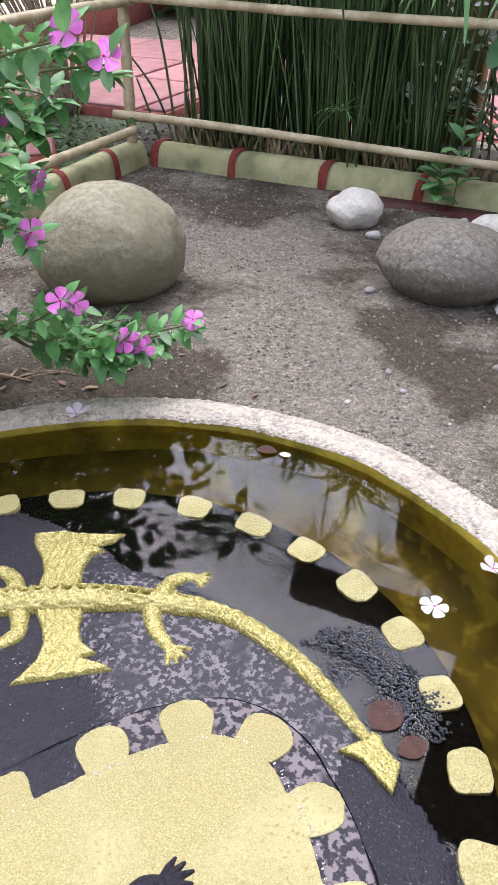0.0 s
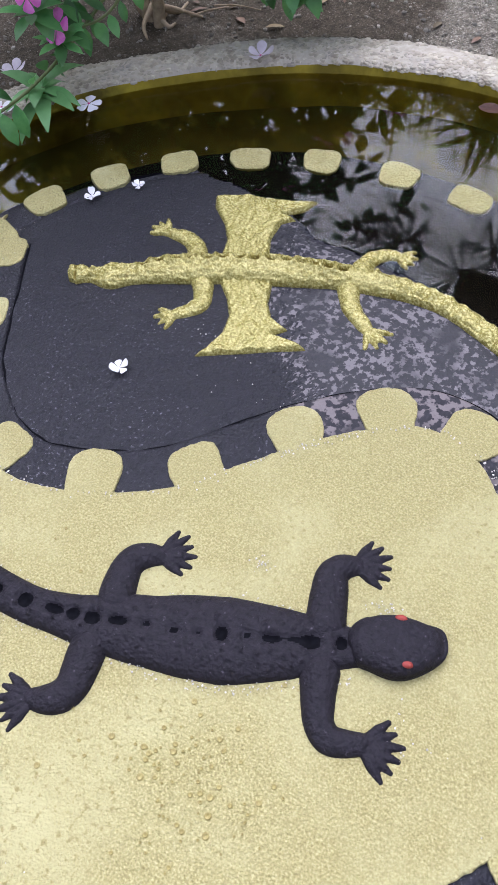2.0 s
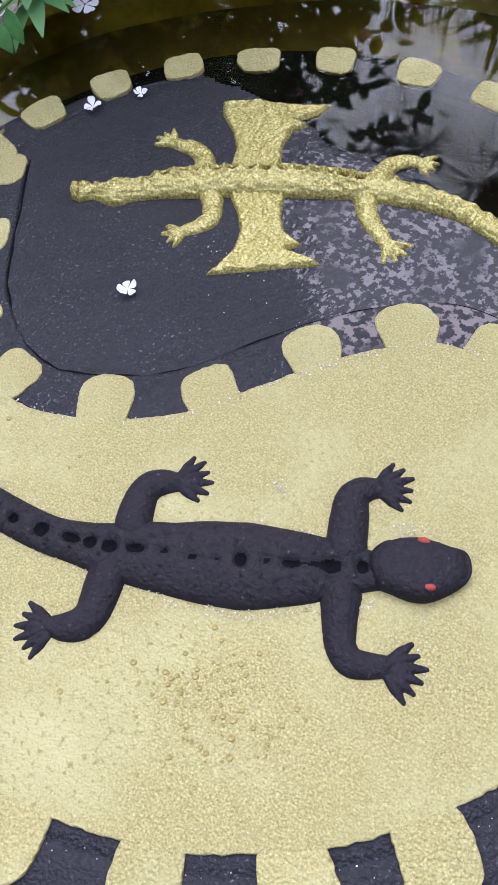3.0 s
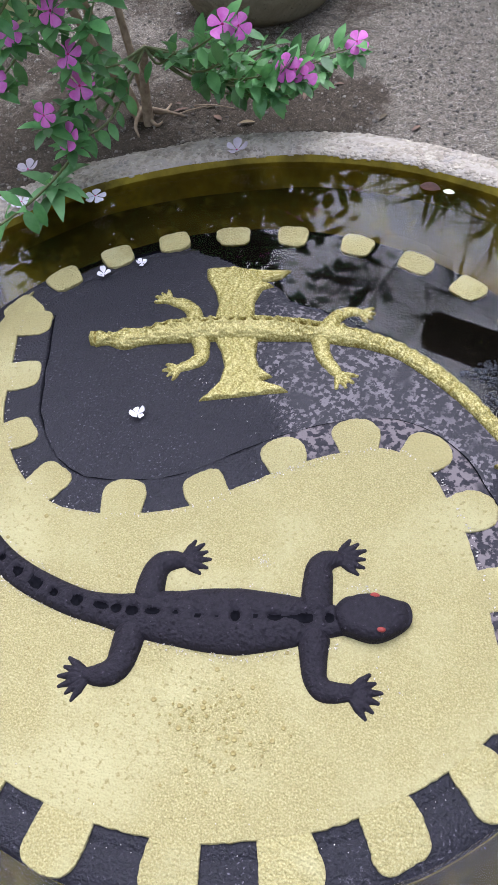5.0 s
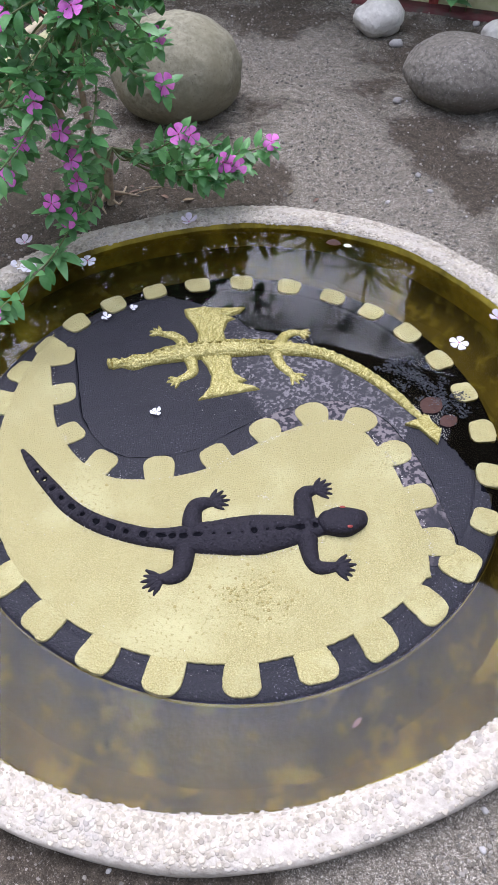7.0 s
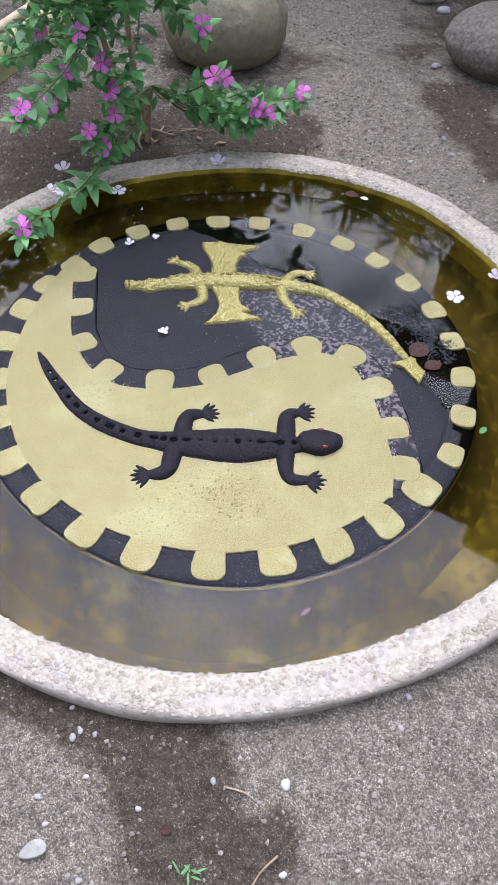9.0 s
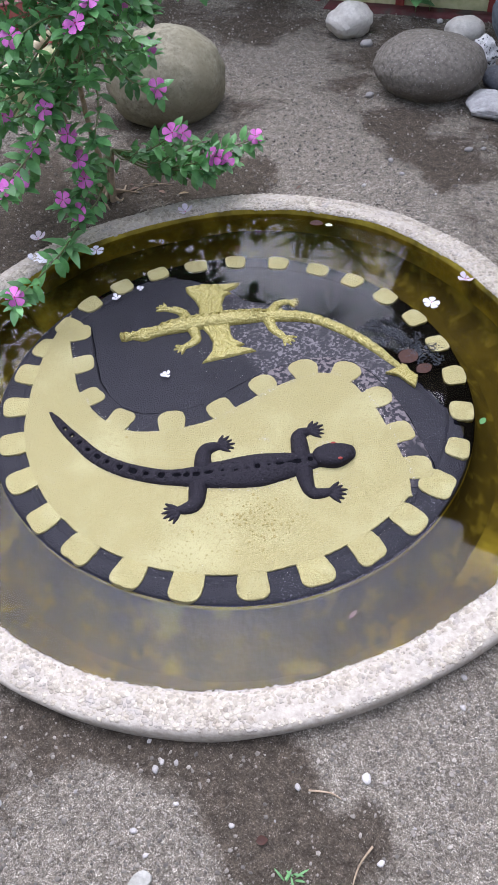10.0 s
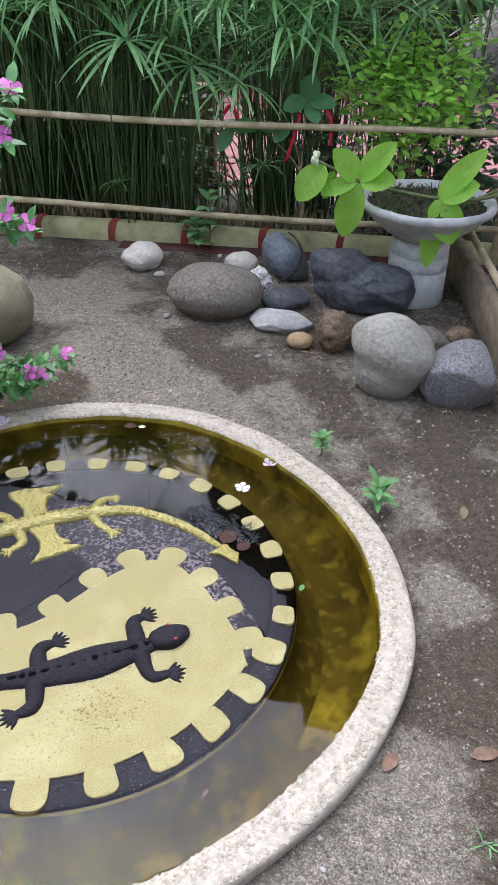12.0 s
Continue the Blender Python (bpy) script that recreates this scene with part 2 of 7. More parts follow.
CURB = material("pale_green_painted_cement", [(0.34, 0.33, 0.15), (0.56, 0.54, 0.30)], scale=14, rough=0.75, bump=0.4, bump_scale=60,
                stain=(0.20, 0.20, 0.10), stain_scale=7, stain_cut=(0.5, 0.7))
DARK_RED = material("dark_red_paint", [(0.06, 0.012, 0.012), (0.13, 0.03, 0.026)], scale=18, rough=0.85, bump=0.5, bump_scale=60, stain=(0.06, 0.045, 0.035), stain_scale=9, stain_cut=(0.5, 0.65))
RED_PAINT = material("faded_red_paint", [(0.16, 0.022, 0.016), (0.27, 0.05, 0.035)], scale=30, rough=0.8, bump=0.3)
PINK_STONE = material("pink_flagstone", [(0.22, 0.09, 0.088), (0.34, 0.165, 0.16)], scale=9, rough=0.85, bump=0.4, bump_scale=40, piece=0.12)
RED_BRICK = material("red_cement", [(0.22, 0.05, 0.035), (0.36, 0.11, 0.085)], scale=20, rough=0.85, bump=0.4)
CREAM = material("cream_paint", [(0.6, 0.55, 0.42), (0.74, 0.7, 0.58)], scale=12, rough=0.8, bump=0.2)
OLIVE_WALL = material("olive_plaster", [(0.10, 0.075, 0.022), (0.17, 0.13, 0.045)], scale=8, rough=0.9, bump=0.3, bump_scale=30)
SOIL = material("dark_soil", [(0.02, 0.016, 0.011), (0.055, 0.043, 0.03)], scale=40, rough=0.95, bump=0.8, bump_scale=60, bump_dist=0.01)
MOSS = material("mossy_soil", [(0.03, 0.035, 0.012), (0.07, 0.09, 0.03)], scale=40, rough=0.95, bump=0.8, bump_scale=60, bump_dist=0.01)


def stone(name, dark, light, stain, fine=0.9, scale=40.0, speckle=None, rough=0.85, coarse=70):
    return material(name, [dark, light], scale=scale, detail=10, rough=rough, bump=fine, bump_scale=coarse, bump_dist=0.009, stain=stain,
                    stain_scale=4.5, stain_cut=(0.42, 0.72), speckle=speckle, speckle_scale=160, speckle_cut=(0.63, 0.70), spec=0.3)


ROCK_OLIVE = stone("olive_grey_stone", (0.165, 0.150, 0.098), (0.30, 0.278, 0.195), (0.20, 0.180, 0.112), fine=0.4, scale=50, speckle=(0.13, 0.118, 0.08))
ROCK_GREY = stone("brown_grey_stone", (0.10, 0.088, 0.071), (0.26, 0.236, 0.196), (0.115, 0.100, 0.078), fine=0.6, scale=70, speckle=(0.37, 0.35, 0.32))
ROCK_WHITE = stone("whitewashed_stone", (0.52, 0.488, 0.42), (0.72, 0.683, 0.605), (0.43, 0.402, 0.345))
ROCK_CRUMBLED = material("crumbled_white_stone", [(0.62, 0.60, 0.57), (0.82, 0.80, 0.77)], scale=60, rough=0.9, bump=1.0, bump_scale=45, bump_dist=0.02, speckle=(0.03, 0.03, 0.03), speckle_scale=110, speckle_cut=(0.57, 0.62))
ROCK_SLATE = stone("dark_slate_stone", (0.034, 0.037, 0.043), (0.105, 0.113, 0.128), (0.055, 0.060, 0.069), fine=1.0, rough=0.5, coarse=28, speckle=(0.19, 0.195, 0.205))
ROCK_BLUE = stone("blue_grey_stone", (0.095, 0.112, 0.133), (0.225, 0.255, 0.285), (0.085, 0.098, 0.115), fine=0.8, rough=0.55, coarse=40)
ROCK_LIGHT = stone("light_grey_stone", (0.225, 0.220, 0.188), (0.385, 0.375, 0.330), (0.21, 0.205, 0.17), fine=0.6, scale=60)
ROCK_PALE = stone("pale_flat_stone", (0.29, 0.285, 0.275), (0.50, 0.49, 0.475), (0.20, 0.195, 0.185))
ROCK_SPECK = stone("speckled_grey_stone", (0.085, 0.085, 0.088), (0.30, 0.298, 0.298), (0.12, 0.118, 0.12), scale=110, speckle=(0.43, 0.425, 0.42))
ROCK_BROWN = stone("rough_brown_stone", (0.06, 0.042, 0.028), (0.26, 0.19, 0.13), (0.13, 0.085, 0.045), fine=1.0, coarse=35, speckle=(0.36, 0.30, 0.24))
ROCK_OCHRE = stone("ochre_stone", (0.30, 0.20, 0.10), (0.42, 0.30, 0.17), (0.34, 0.25, 0.15))
LOOSE_PEBBLE = material("loose_pebble", [(0.26, 0.245, 0.225), (0.48, 0.455, 0.425)], scale=60, rough=0.8, bump=0.3, piece=0.35)
GRAVEL = material("fine_gravel", [(0.115, 0.102, 0.083), (0.275, 0.25, 0.21)], scale=60, rough=0.9, bump=0.2, piece=0.5)
PLANTER_CEMENT = material("grey_cement", [(0.40, 0.41, 0.41), (0.58, 0.59, 0.58)], scale=25, rough=0.85, bump=0.35, bump_scale=70,
                          stain=(0.30, 0.31, 0.28), stain_scale=5, stain_cut=(0.5, 0.75))
LOG = material("weathered_log", [(0.17, 0.125, 0.08), (0.33, 0.265, 0.185)], scale=16, rough=0.85, bump=0.6, bump_scale=40)
BARK = material("pale_bark", [(0.22, 0.16, 0.10), (0.42, 0.33, 0.22)], scale=60, rough=0.85, bump=0.5)
BUSH_LEAF = material("periwinkle_leaf", [(0.055, 0.185, 0.050), (0.185, 0.415, 0.135)], scale=14, rough=0.4, bump=0.15, bump_scale=90, piece=0.45, through_light=0.34)
BUSH_STEM = material("green_stem", [(0.10, 0.13, 0.04), (0.17, 0.2, 0.08)], scale=30, rough=0.6, bump=0.1)
PETAL = material("magenta_petal", [(0.66, 0.09, 0.50), (0.86, 0.28, 0.72)], scale=40, rough=0.6, bump=0.1, piece=0.15, through_light=0.25)
PETAL_EYE = material("crimson_flower_eye", [(0.45, 0.0, 0.14), (0.55, 0.02, 0.2)], rough=0.6, bump=0.0)
WHITE_PETAL = material("white_petal", [(0.68, 0.66, 0.70), (0.82, 0.8, 0.84)], scale=40, rough=0.6, bump=0.1, through_light=0.2)
FADED_PETAL = material("faded_lilac_petal", [(0.45, 0.40, 0.45), (0.62, 0.56, 0.62)], scale=40, rough=0.7, bump=0.1, through_light=0.2)
DEAD_LEAF = material("dead_leaf", [(0.075, 0.04, 0.025), (0.17, 0.10, 0.06)], scale=40, rough=0.6, bump=0.3, piece=0.3)
WET_LEAF = material("wet_dead_leaf", [(0.030, 0.011, 0.007), (0.062, 0.027, 0.018)], scale=60, rough=0.6, bump=0.3, spec=0.2)
DRY_SHEATH = material("dry_sheath", [(0.12, 0.085, 0.045), (0.30, 0.235, 0.13)], scale=30, rough=0.8, bump=0.2, piece=0.5)
REED_STEM = material("papyrus_stem", [(0.036, 0.078, 0.026), (0.115, 0.178, 0.062)], scale=3, rough=0.5, bump=0.0, piece=0.4)
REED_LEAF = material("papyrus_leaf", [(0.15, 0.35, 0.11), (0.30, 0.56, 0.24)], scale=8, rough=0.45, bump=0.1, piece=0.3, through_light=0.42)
# papyrus leaf again, its colour darkened to stand for backlit silhouettes
SILHOUETTE_REED = material("papyrus_leaf_silhouette", [(0.035, 0.085, 0.028), (0.085, 0.16, 0.06)], scale=8, rough=0.5, bump=0.1, piece=0.3, through_light=0.12)
SHRUB_LEAF = material("bright_shrub_leaf", [(0.23, 0.52, 0.07), (0.56, 0.84, 0.18)], scale=12, rough=0.45, bump=0.1, piece=0.5, through_light=0.45)
DARK_LEAF = material("dark_broad_leaf", [(0.05, 0.16, 0.055), (0.10, 0.26, 0.09)], scale=10, rough=0.4, bump=0.2, piece=0.25, through_light=0.2)
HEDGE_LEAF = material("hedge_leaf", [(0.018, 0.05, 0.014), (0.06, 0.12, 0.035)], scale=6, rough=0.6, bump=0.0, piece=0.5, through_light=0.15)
POT_WEEDS = material("mossy_weeds", [(0.03, 0.055, 0.012), (0.07, 0.12, 0.025), (0.13, 0.12, 0.05)], scale=30, rough=0.7, bump=0.1, piece=0.3, through_light=0.2)
LEAF_VEIN = material("pale_leaf_vein", [(0.36, 0.67, 0.10), (0.48, 0.76, 0.18)], scale=20, rough=0.55, bump=0.1, through_light=0.3)
LIME_LEAF = material("lime_green_leaf", [(0.27, 0.60, 0.045), (0.42, 0.74, 0.11)], scale=9, rough=0.55, bump=0.15, bump_scale=30, piece=0.12, through_light=0.5)
WEED_LEAF = material("seedling_leaf", [(0.09, 0.24, 0.07), (0.17, 0.36, 0.13)], scale=20, rough=0.5, bump=0.1, piece=0.2, through_light=0.2)
CATKIN = material("red_catkin", [(0.4, 0.01, 0.02), (0.6, 0.03, 0.05)], scale=90, rough=0.9, bump=0.8, bump_scale=200)
THATCH = material("grey_thatch", [(0.12, 0.105, 0.10), (0.36, 0.325, 0.31)], scale=30, rough=0.95, bump=0.5, piece=0.4)
BUD = material("pale_bud", [(0.5, 0.56, 0.34), (0.7, 0.75, 0.55)], scale=40, rough=0.6, bump=0.2)


# ---------------------------------------------------------------- mesh helpers
class Shape:
    """Vertices and faces gathered in world metres."""

    def __init__(self):
        self.v, self.f, self.m, self.flat = [], [], [], set()

    def add(self, verts, faces, mat=0):
        k = len(self.v)
        self.v += [tuple(p) for p in verts]
        self.f += [tuple(i + k for i in f) for f in faces]
        self.m += [mat] * len(faces)
        return self


def thing(name, base, label, category, group="", kind=""):
    ob = new(name)
    ob.empty_display_size = 0.05
    ob.location = base
    return tagged(ob, label, category, group, kind)


def solid(name, shape, mats, base=(0, 0, 0), smooth=True):
    """One mesh object whose origin lies at base."""
    me = bpy.data.meshes.new(name)
    b = Vector(base)
    me.from_pydata([tuple(Vector(p) - b) for p in shape.v], [], shape.f)
    for m in mats if isinstance(mats, (list, tuple)) else [mats]:
        me.materials.append(m)
    me.polygons.foreach_set("material_index", shape.m)
    me.polygons.foreach_set("use_smooth", [smooth and k not in shape.flat for k in range(len(me.polygons))] if shape.flat else [smooth] * len(me.polygons))
    me.update()
    ob = new(name, me)
    ob.location = base
    return ob


def origin_of(ob):
    p = Vector(ob.location)
    while ob.parent:
        ob = ob.parent
        p = p + ob.location
    return p


def part(name, shape, mats, parent, label="", kind="", smooth=True):
    """A mesh under a thing or under one of its parts, given in world metres."""
    ob = solid(name, shape, mats, origin_of(parent), smooth)
    ob.location = (0, 0, 0)
    ob.parent = parent
    return tagged(ob, label, kind=kind)


def spline(points, n, closed=False):
    """Catmull-Rom through the points; any number of columns."""
    p = np.array(points, float)
    p = np.vstack([p[-1], p, p[:2]]) if closed else np.vstack([2 * p[0] - p[1], p, 2 * p[-1] - p[-2]])
    k = len(p) - 3
    out = []
    for t in np.linspace(0, k, n, endpoint=not closed):
        i = min(int(t), k - 1)
        u, (a, b, c, d) = t - i, p[i:i + 4]
        out.append(0.5 * (2 * b + (c - a) * u + (2 * a - 5 * b + 4 * c - d) * u * u + (3 * b - a - 3 * c + d) * u ** 3))
    return np.array(out)


def tube(shape, points, radii, sides=8, mat=0, flat=1.0):
    """A tapered pipe with capped ends. flat squeezes it in z."""
    pts = np.array(points, float)
    rad = np.ones(len(pts)) * radii
    tang = np.gradient(pts, axis=0)
    tang /= np.linalg.norm(tang, axis=1)[:, None] + 1e-9
    up = np.array([0, 0, 1.0])
    verts = []
    for p, t, r in zip(pts, tang, rad):
        side = np.cross(t, up if abs(t[2]) < 0.95 else (1, 0, 0))
        side /= np.linalg.norm(side)
        over = np.cross(side, t)
        for a in np.arange(sides) * 2 * math.pi / sides:
            verts.append(p + r * (math.cos(a) * side + flat * math.sin(a) * over))
    faces = []
    for i in range(len(pts) - 1):
        for j in range(sides):
            a, b = i * sides + j, i * sides + (j + 1) % sides
            faces.append((a, b, b + sides, a + sides))
    faces += [tuple(range(sides))[::-1], tuple(range((len(pts) - 1) * sides, len(pts) * sides))]
    return shape.add(verts, faces, mat)


def unit_ball(level):
    bm = bmesh.new()
    bmesh.ops.create_icosphere(bm, subdivisions=level, radius=1.0)
    v = np.array([p.co for p in bm.verts])
    f = [tuple(q.index for q in face.verts) for face in bm.faces]
    bm.free()
    return v, f


BALLS = {k: unit_ball(k) for k in (1, 2, 3, 4, 5)}
rng = random.Random(7)


def noise_at(p, scale, seed=0.0):
    return noise.noise(Vector((p[0] * scale + seed, p[1] * scale - seed * 0.7, p[2] * scale + seed * 1.3)))


def blade(shape, base, along, up, length, width, droop=0.3, fold=0.25, segs=4, mat=0, shape_power=1.0):
    """A pointed leaf with a folded midrib that droops along its length."""
    along, up = Vector(along).normalized(), Vector(up)
    side = along.cross(up)
    if side.length < 1e-4:
        side = along.orthogonal()
    side.normalize()
    up = side.cross(along).normalized()
    verts, faces = [], []
    base = Vector(base)
    for i in range(segs + 1):
        s = i / segs
        w = width * 0.5 * (math.sin(math.pi * min(0.04 + 0.96 * s, 1.0)) ** shape_power) if 0 < i < segs else width * 0.04
        mid = base + along * (length * s * (1 - 0.25 * droop * s)) - up * (length * droop * s * s * 0.6)
        verts += [mid - side * w + up * (w * fold), mid, mid + side * w + up * (w * fold)]
    for i in range(segs):
        a = 3 * i
        faces += [(a, a + 1, a + 4, a + 3), (a + 1, a + 2, a + 5, a + 4)]
    return shape.add(verts, faces, mat)


def lathe(shape, profile, sides, center=(0, 0), mat=0, wobble=0.0, seed=0.0, bulge=None):
    """Turns (radius, z) pairs round a vertical axis; bulge(angle) adds to the radius."""
    verts, faces = [], []
    for r, z in profile:
        for j in range(sides):
            a = 2 * math.pi * j / sides
            k = 1 + wobble * noise.noise(Vector((math.cos(a) * 4 + seed, math.sin(a) * 4, z * 20)))
            k += bulge(a) / r if bulge else 0.0
            verts.append((center[0] + r * k * math.cos(a), center[1] + r * k * math.sin(a), z + wobble * 0.6 * noise.noise(Vector((math.cos(a) * 6, math.sin(a) * 6 + seed, r * 30)))))
    for i in range(len(profile) - 1):
        for j in range(sides):
            a, b = i * sides + j, i * sides + (j + 1) % sides
            faces.append((a, b, b + sides, a + sides))
    return shape.add(verts, faces, mat)


def box(shape, lo, hi, mat=0, bevel=0.006):
    """A block with chamfered edges."""
    bm = bmesh.new()
    bmesh.ops.create_cube(bm, size=1.0)
    for v in bm.verts:
        v.co = [(l + h) / 2 + c * (h - l) for c, l, h in zip(v.co, lo, hi)]
    bmesh.ops.bevel(bm, geom=bm.edges[:], offset=bevel, segments=1, affect="EDGES")
    shape.add([tuple(v.co) for v in bm.verts], [tuple(v.index for v in f.verts) for f in bm.faces], mat)
    bm.free()
    return shape


# ---------------------------------------------------------------- ground
GROUND_Z, WATER_Z = -0.03, -0.006
BASIN_X, BASIN_Y = -0.010, 0.024


def ground_height(x, y):
    near = min(1.0, max(0.0, (3.6 - math.hypot(x, y)) / 0.8))
    h = 0.009 * noise.noise(Vector((x * 2.1, y * 2.1, 3.0))) + 0.005 * noise.noise(Vector((x * 6.0, y * 6.0, 9.0)))
    h += 0.0035 * noise.noise(Vector((x * 19.0, y * 19.0, 5.0))) + 0.0018 * noise.noise(Vector((x * 42.0, y * 42.0, 7.0)))
    return GROUND_Z + near * h


DRY_SPOTS = [(-0.08, 1.26, 0.14), (0.19, 1.04, 0.15), (-0.59, 1.84, 0.20), (-0.82, 1.92, 0.16), (-0.30, 1.45, 0.15), (0.08, 1.15, 0.12), (0.48, 1.13, 0.10), (0.93, 0.52, 0.12), (1.02, 0.17, 0.12), (0.85, -0.48, 0.16),
             (0.68, -0.75, 0.12), (0.19, -1.06, 0.12), (0.8, -0.6, 0.12), (-0.27, 1.5, 0.14)]
DAMP_SPOTS = [(-0.16, 1.22, 0.07), (0.21, 1.40, 0.11), (-1.3, 2.6, 0.30), (-0.8, 2.42, 0.22), (-0.25, 1.80, 0.10), (0.04, 1.57, 0.10), (-0.34, 1.13, 0.06), (0.31, 1.2, 0.08), (-0.74, 2.17, 0.16), (0.35, 1.34, 0.12), (0.73, 0.94, 0.11),
              (1.06, 1.06, 0.15), (1.18, 0.7, 0.14), (1.11, 0.29, 0.13), (0.93, -0.2, 0.09), (1.06, -0.1, 0.13), (0.60, 1.2, 0.09), (0.35, -0.9, 0.11), (0.2, -0.88, 0.08), (0.59, -0.88, 0.06), (0.42, -0.81, 0.07), (0.43, -0.95, 0.08),
              (-0.85, 0.75, 0.22), (-0.62, 0.98, 0.20), (-0.95, 0.5, 0.30), (-0.4, 1.02, 0.14), (0.6, 1.6, 0.2), (1.0, 1.6, 0.25), (0.0, 2.3, 0.25), (-0.9, 1.2, 0.15), (0.1, 1.68, 0.14),
              (1.22, -0.42, 0.20), (-0.02, -0.91, 0.09), (0.12, -0.90, 0.07), (1.35, 0.0, 0.25), (1.30, 0.45, 0.24), (1.0, 0.80, 0.14), (1.25, -0.8, 0.2)]


def dampness(x, y):
    d = 0.40 + 0.10 * min(max((x - 0.5) / 0.4, 0), 1) + 0.40 * noise.noise(Vector((x * 3.0, y * 3.0, 8.0))) + 0.16 * noise.noise(Vector((x * 8.0, y * 8.0, 3.0)))
    for px, py, r in DAMP_SPOTS:
        d += 0.34 * math.exp(-((x - px) ** 2 + (y - py) ** 2) / (r * r))
    for px, py, r in DRY_SPOTS:
        d -= 0.5 * math.exp(-((x - px) ** 2 + (y - py) ** 2) / (r * r))
    return d


def build_ground():
    s = Shape()
    radii = list(np.arange(0.86, 2.9, 0.018)) + list(2.9 * 1.1 ** np.arange(0, 52))
    sides = 440
    verts = []
    for r in radii:
        for j in range(sides):
            a = 2 * math.pi * j / sides
            x, y = BASIN_X + r * math.cos(a), BASIN_Y + r * math.sin(a)
            verts.append((x, y, ground_height(x, y)))
    faces = []
    for i in range(len(radii) - 1):
        for j in range(sides):
            a, b = i * sides + j, i * sides + (j + 1) % sides
            faces.append((a, b, b + sides, a + sides))
    s.add(verts, faces)
    ob = solid("ground", s, SAND)
    damp = ob.data.attributes.new("damp", "FLOAT", "POINT")
    damp.data.foreach_set("value", [0.42 + (dampness(v[0], v[1]) - 0.42) * min(max((3.5 - math.hypot(v[0], v[1])) / 0.7, 0), 1) for v in verts])
    return tagged(ob, "grey-brown sandy garden ground with damp patches", "ground", kind="structure")


build_ground()


GRAIN_V = [(1, 0, 0), (0, 1, 0), (-1, 0, 0), (0, -1, 0), (0, 0, 1), (0, 0, -1)]
GRAIN_F = [(0, 1, 4), (1, 2, 4), (2, 3, 4), (3, 0, 4), (1, 0, 5), (2, 1, 5), (3, 2, 5), (0, 3, 5)]


def scatter_gravel():
    s = Shape()
    r = random.Random(21)
    count = 0
    while count < 66000:
        back = r.random() > 0.42
        if not back:
            x, y = r.uniform(-0.7, 1.5), r.uniform(-1.5, -0.2)
        else:
            x, y = r.uniform(-1.4, 1.4), r.uniform(-0.2, 2.6)
        if math.hypot(x - BASIN_X, y - BASIN_Y) < 0.915 or dampness(x, y) + 0.3 * noise.noise(Vector((x * 11, y * 11, 2.4))) > r.uniform(-0.2, 1.2):
            continue
        a = 0.0014 + 0.0055 * r.random() ** 7 if back else 0.0012 + 0.0048 * r.random() ** 9
        z = ground_height(x, y) + a * 0.25
        turn, sq = r.uniform(0, 6.3), r.uniform(0.6, 1.0)
        c, sn = math.cos(turn), math.sin(turn)
        gv, gf = (GRAIN_V, GRAIN_F) if a < 0.0026 else BALLS[1]
        jit = [r.uniform(0.7, 1.2) for _ in gv]
        s.add([(x + a * q * (c * p[0] - sn * p[1] * sq), y + a * q * (sn * p[0] + c * p[1] * sq), z + a * q * 0.7 * p[2]) for p, q in zip(gv, jit)], gf)
        count += 1
    tagged(solid("gravel", s, GRAVEL, smooth=False), "fine light grey gravel scattered over sand", "gravel", kind="stuff")


# ---------------------------------------------------------------- basin


RIM_PROFILE = [(0.892, -0.12), (0.894, -0.05), (0.897, -0.02), (0.900, 0.004), (0.896, 0.014), (0.887, 0.019), (0.858, 0.021), (0.832, 0.020), (0.820, 0.016), (0.815, 0.010)]


OUT_OF_ROUND = ((-180, 0.0), (-130, 0.003), (-90, 0.006), (-72, 0.002), (-45, -0.012), (-28, -0.002), (-5, 0.019), (18, 0.004), (45, -0.018), (60, -0.004), (75, 0.008), (100, 0.007), (120, -0.002), (138, -0.009), (160, 0.0), (180, 0.0))


def basin_bulge(a):
    """How far the hand-made basin stands off a true circle."""
    deg = math.degrees(math.remainder(a, 2 * math.pi))
    return sum(float(np.interp(deg + d, [p[0] for p in OUT_OF_ROUND], [p[1] for p in OUT_OF_ROUND], period=360)) for d in (-9, -4.5, 0, 4.5, 9)) / 5


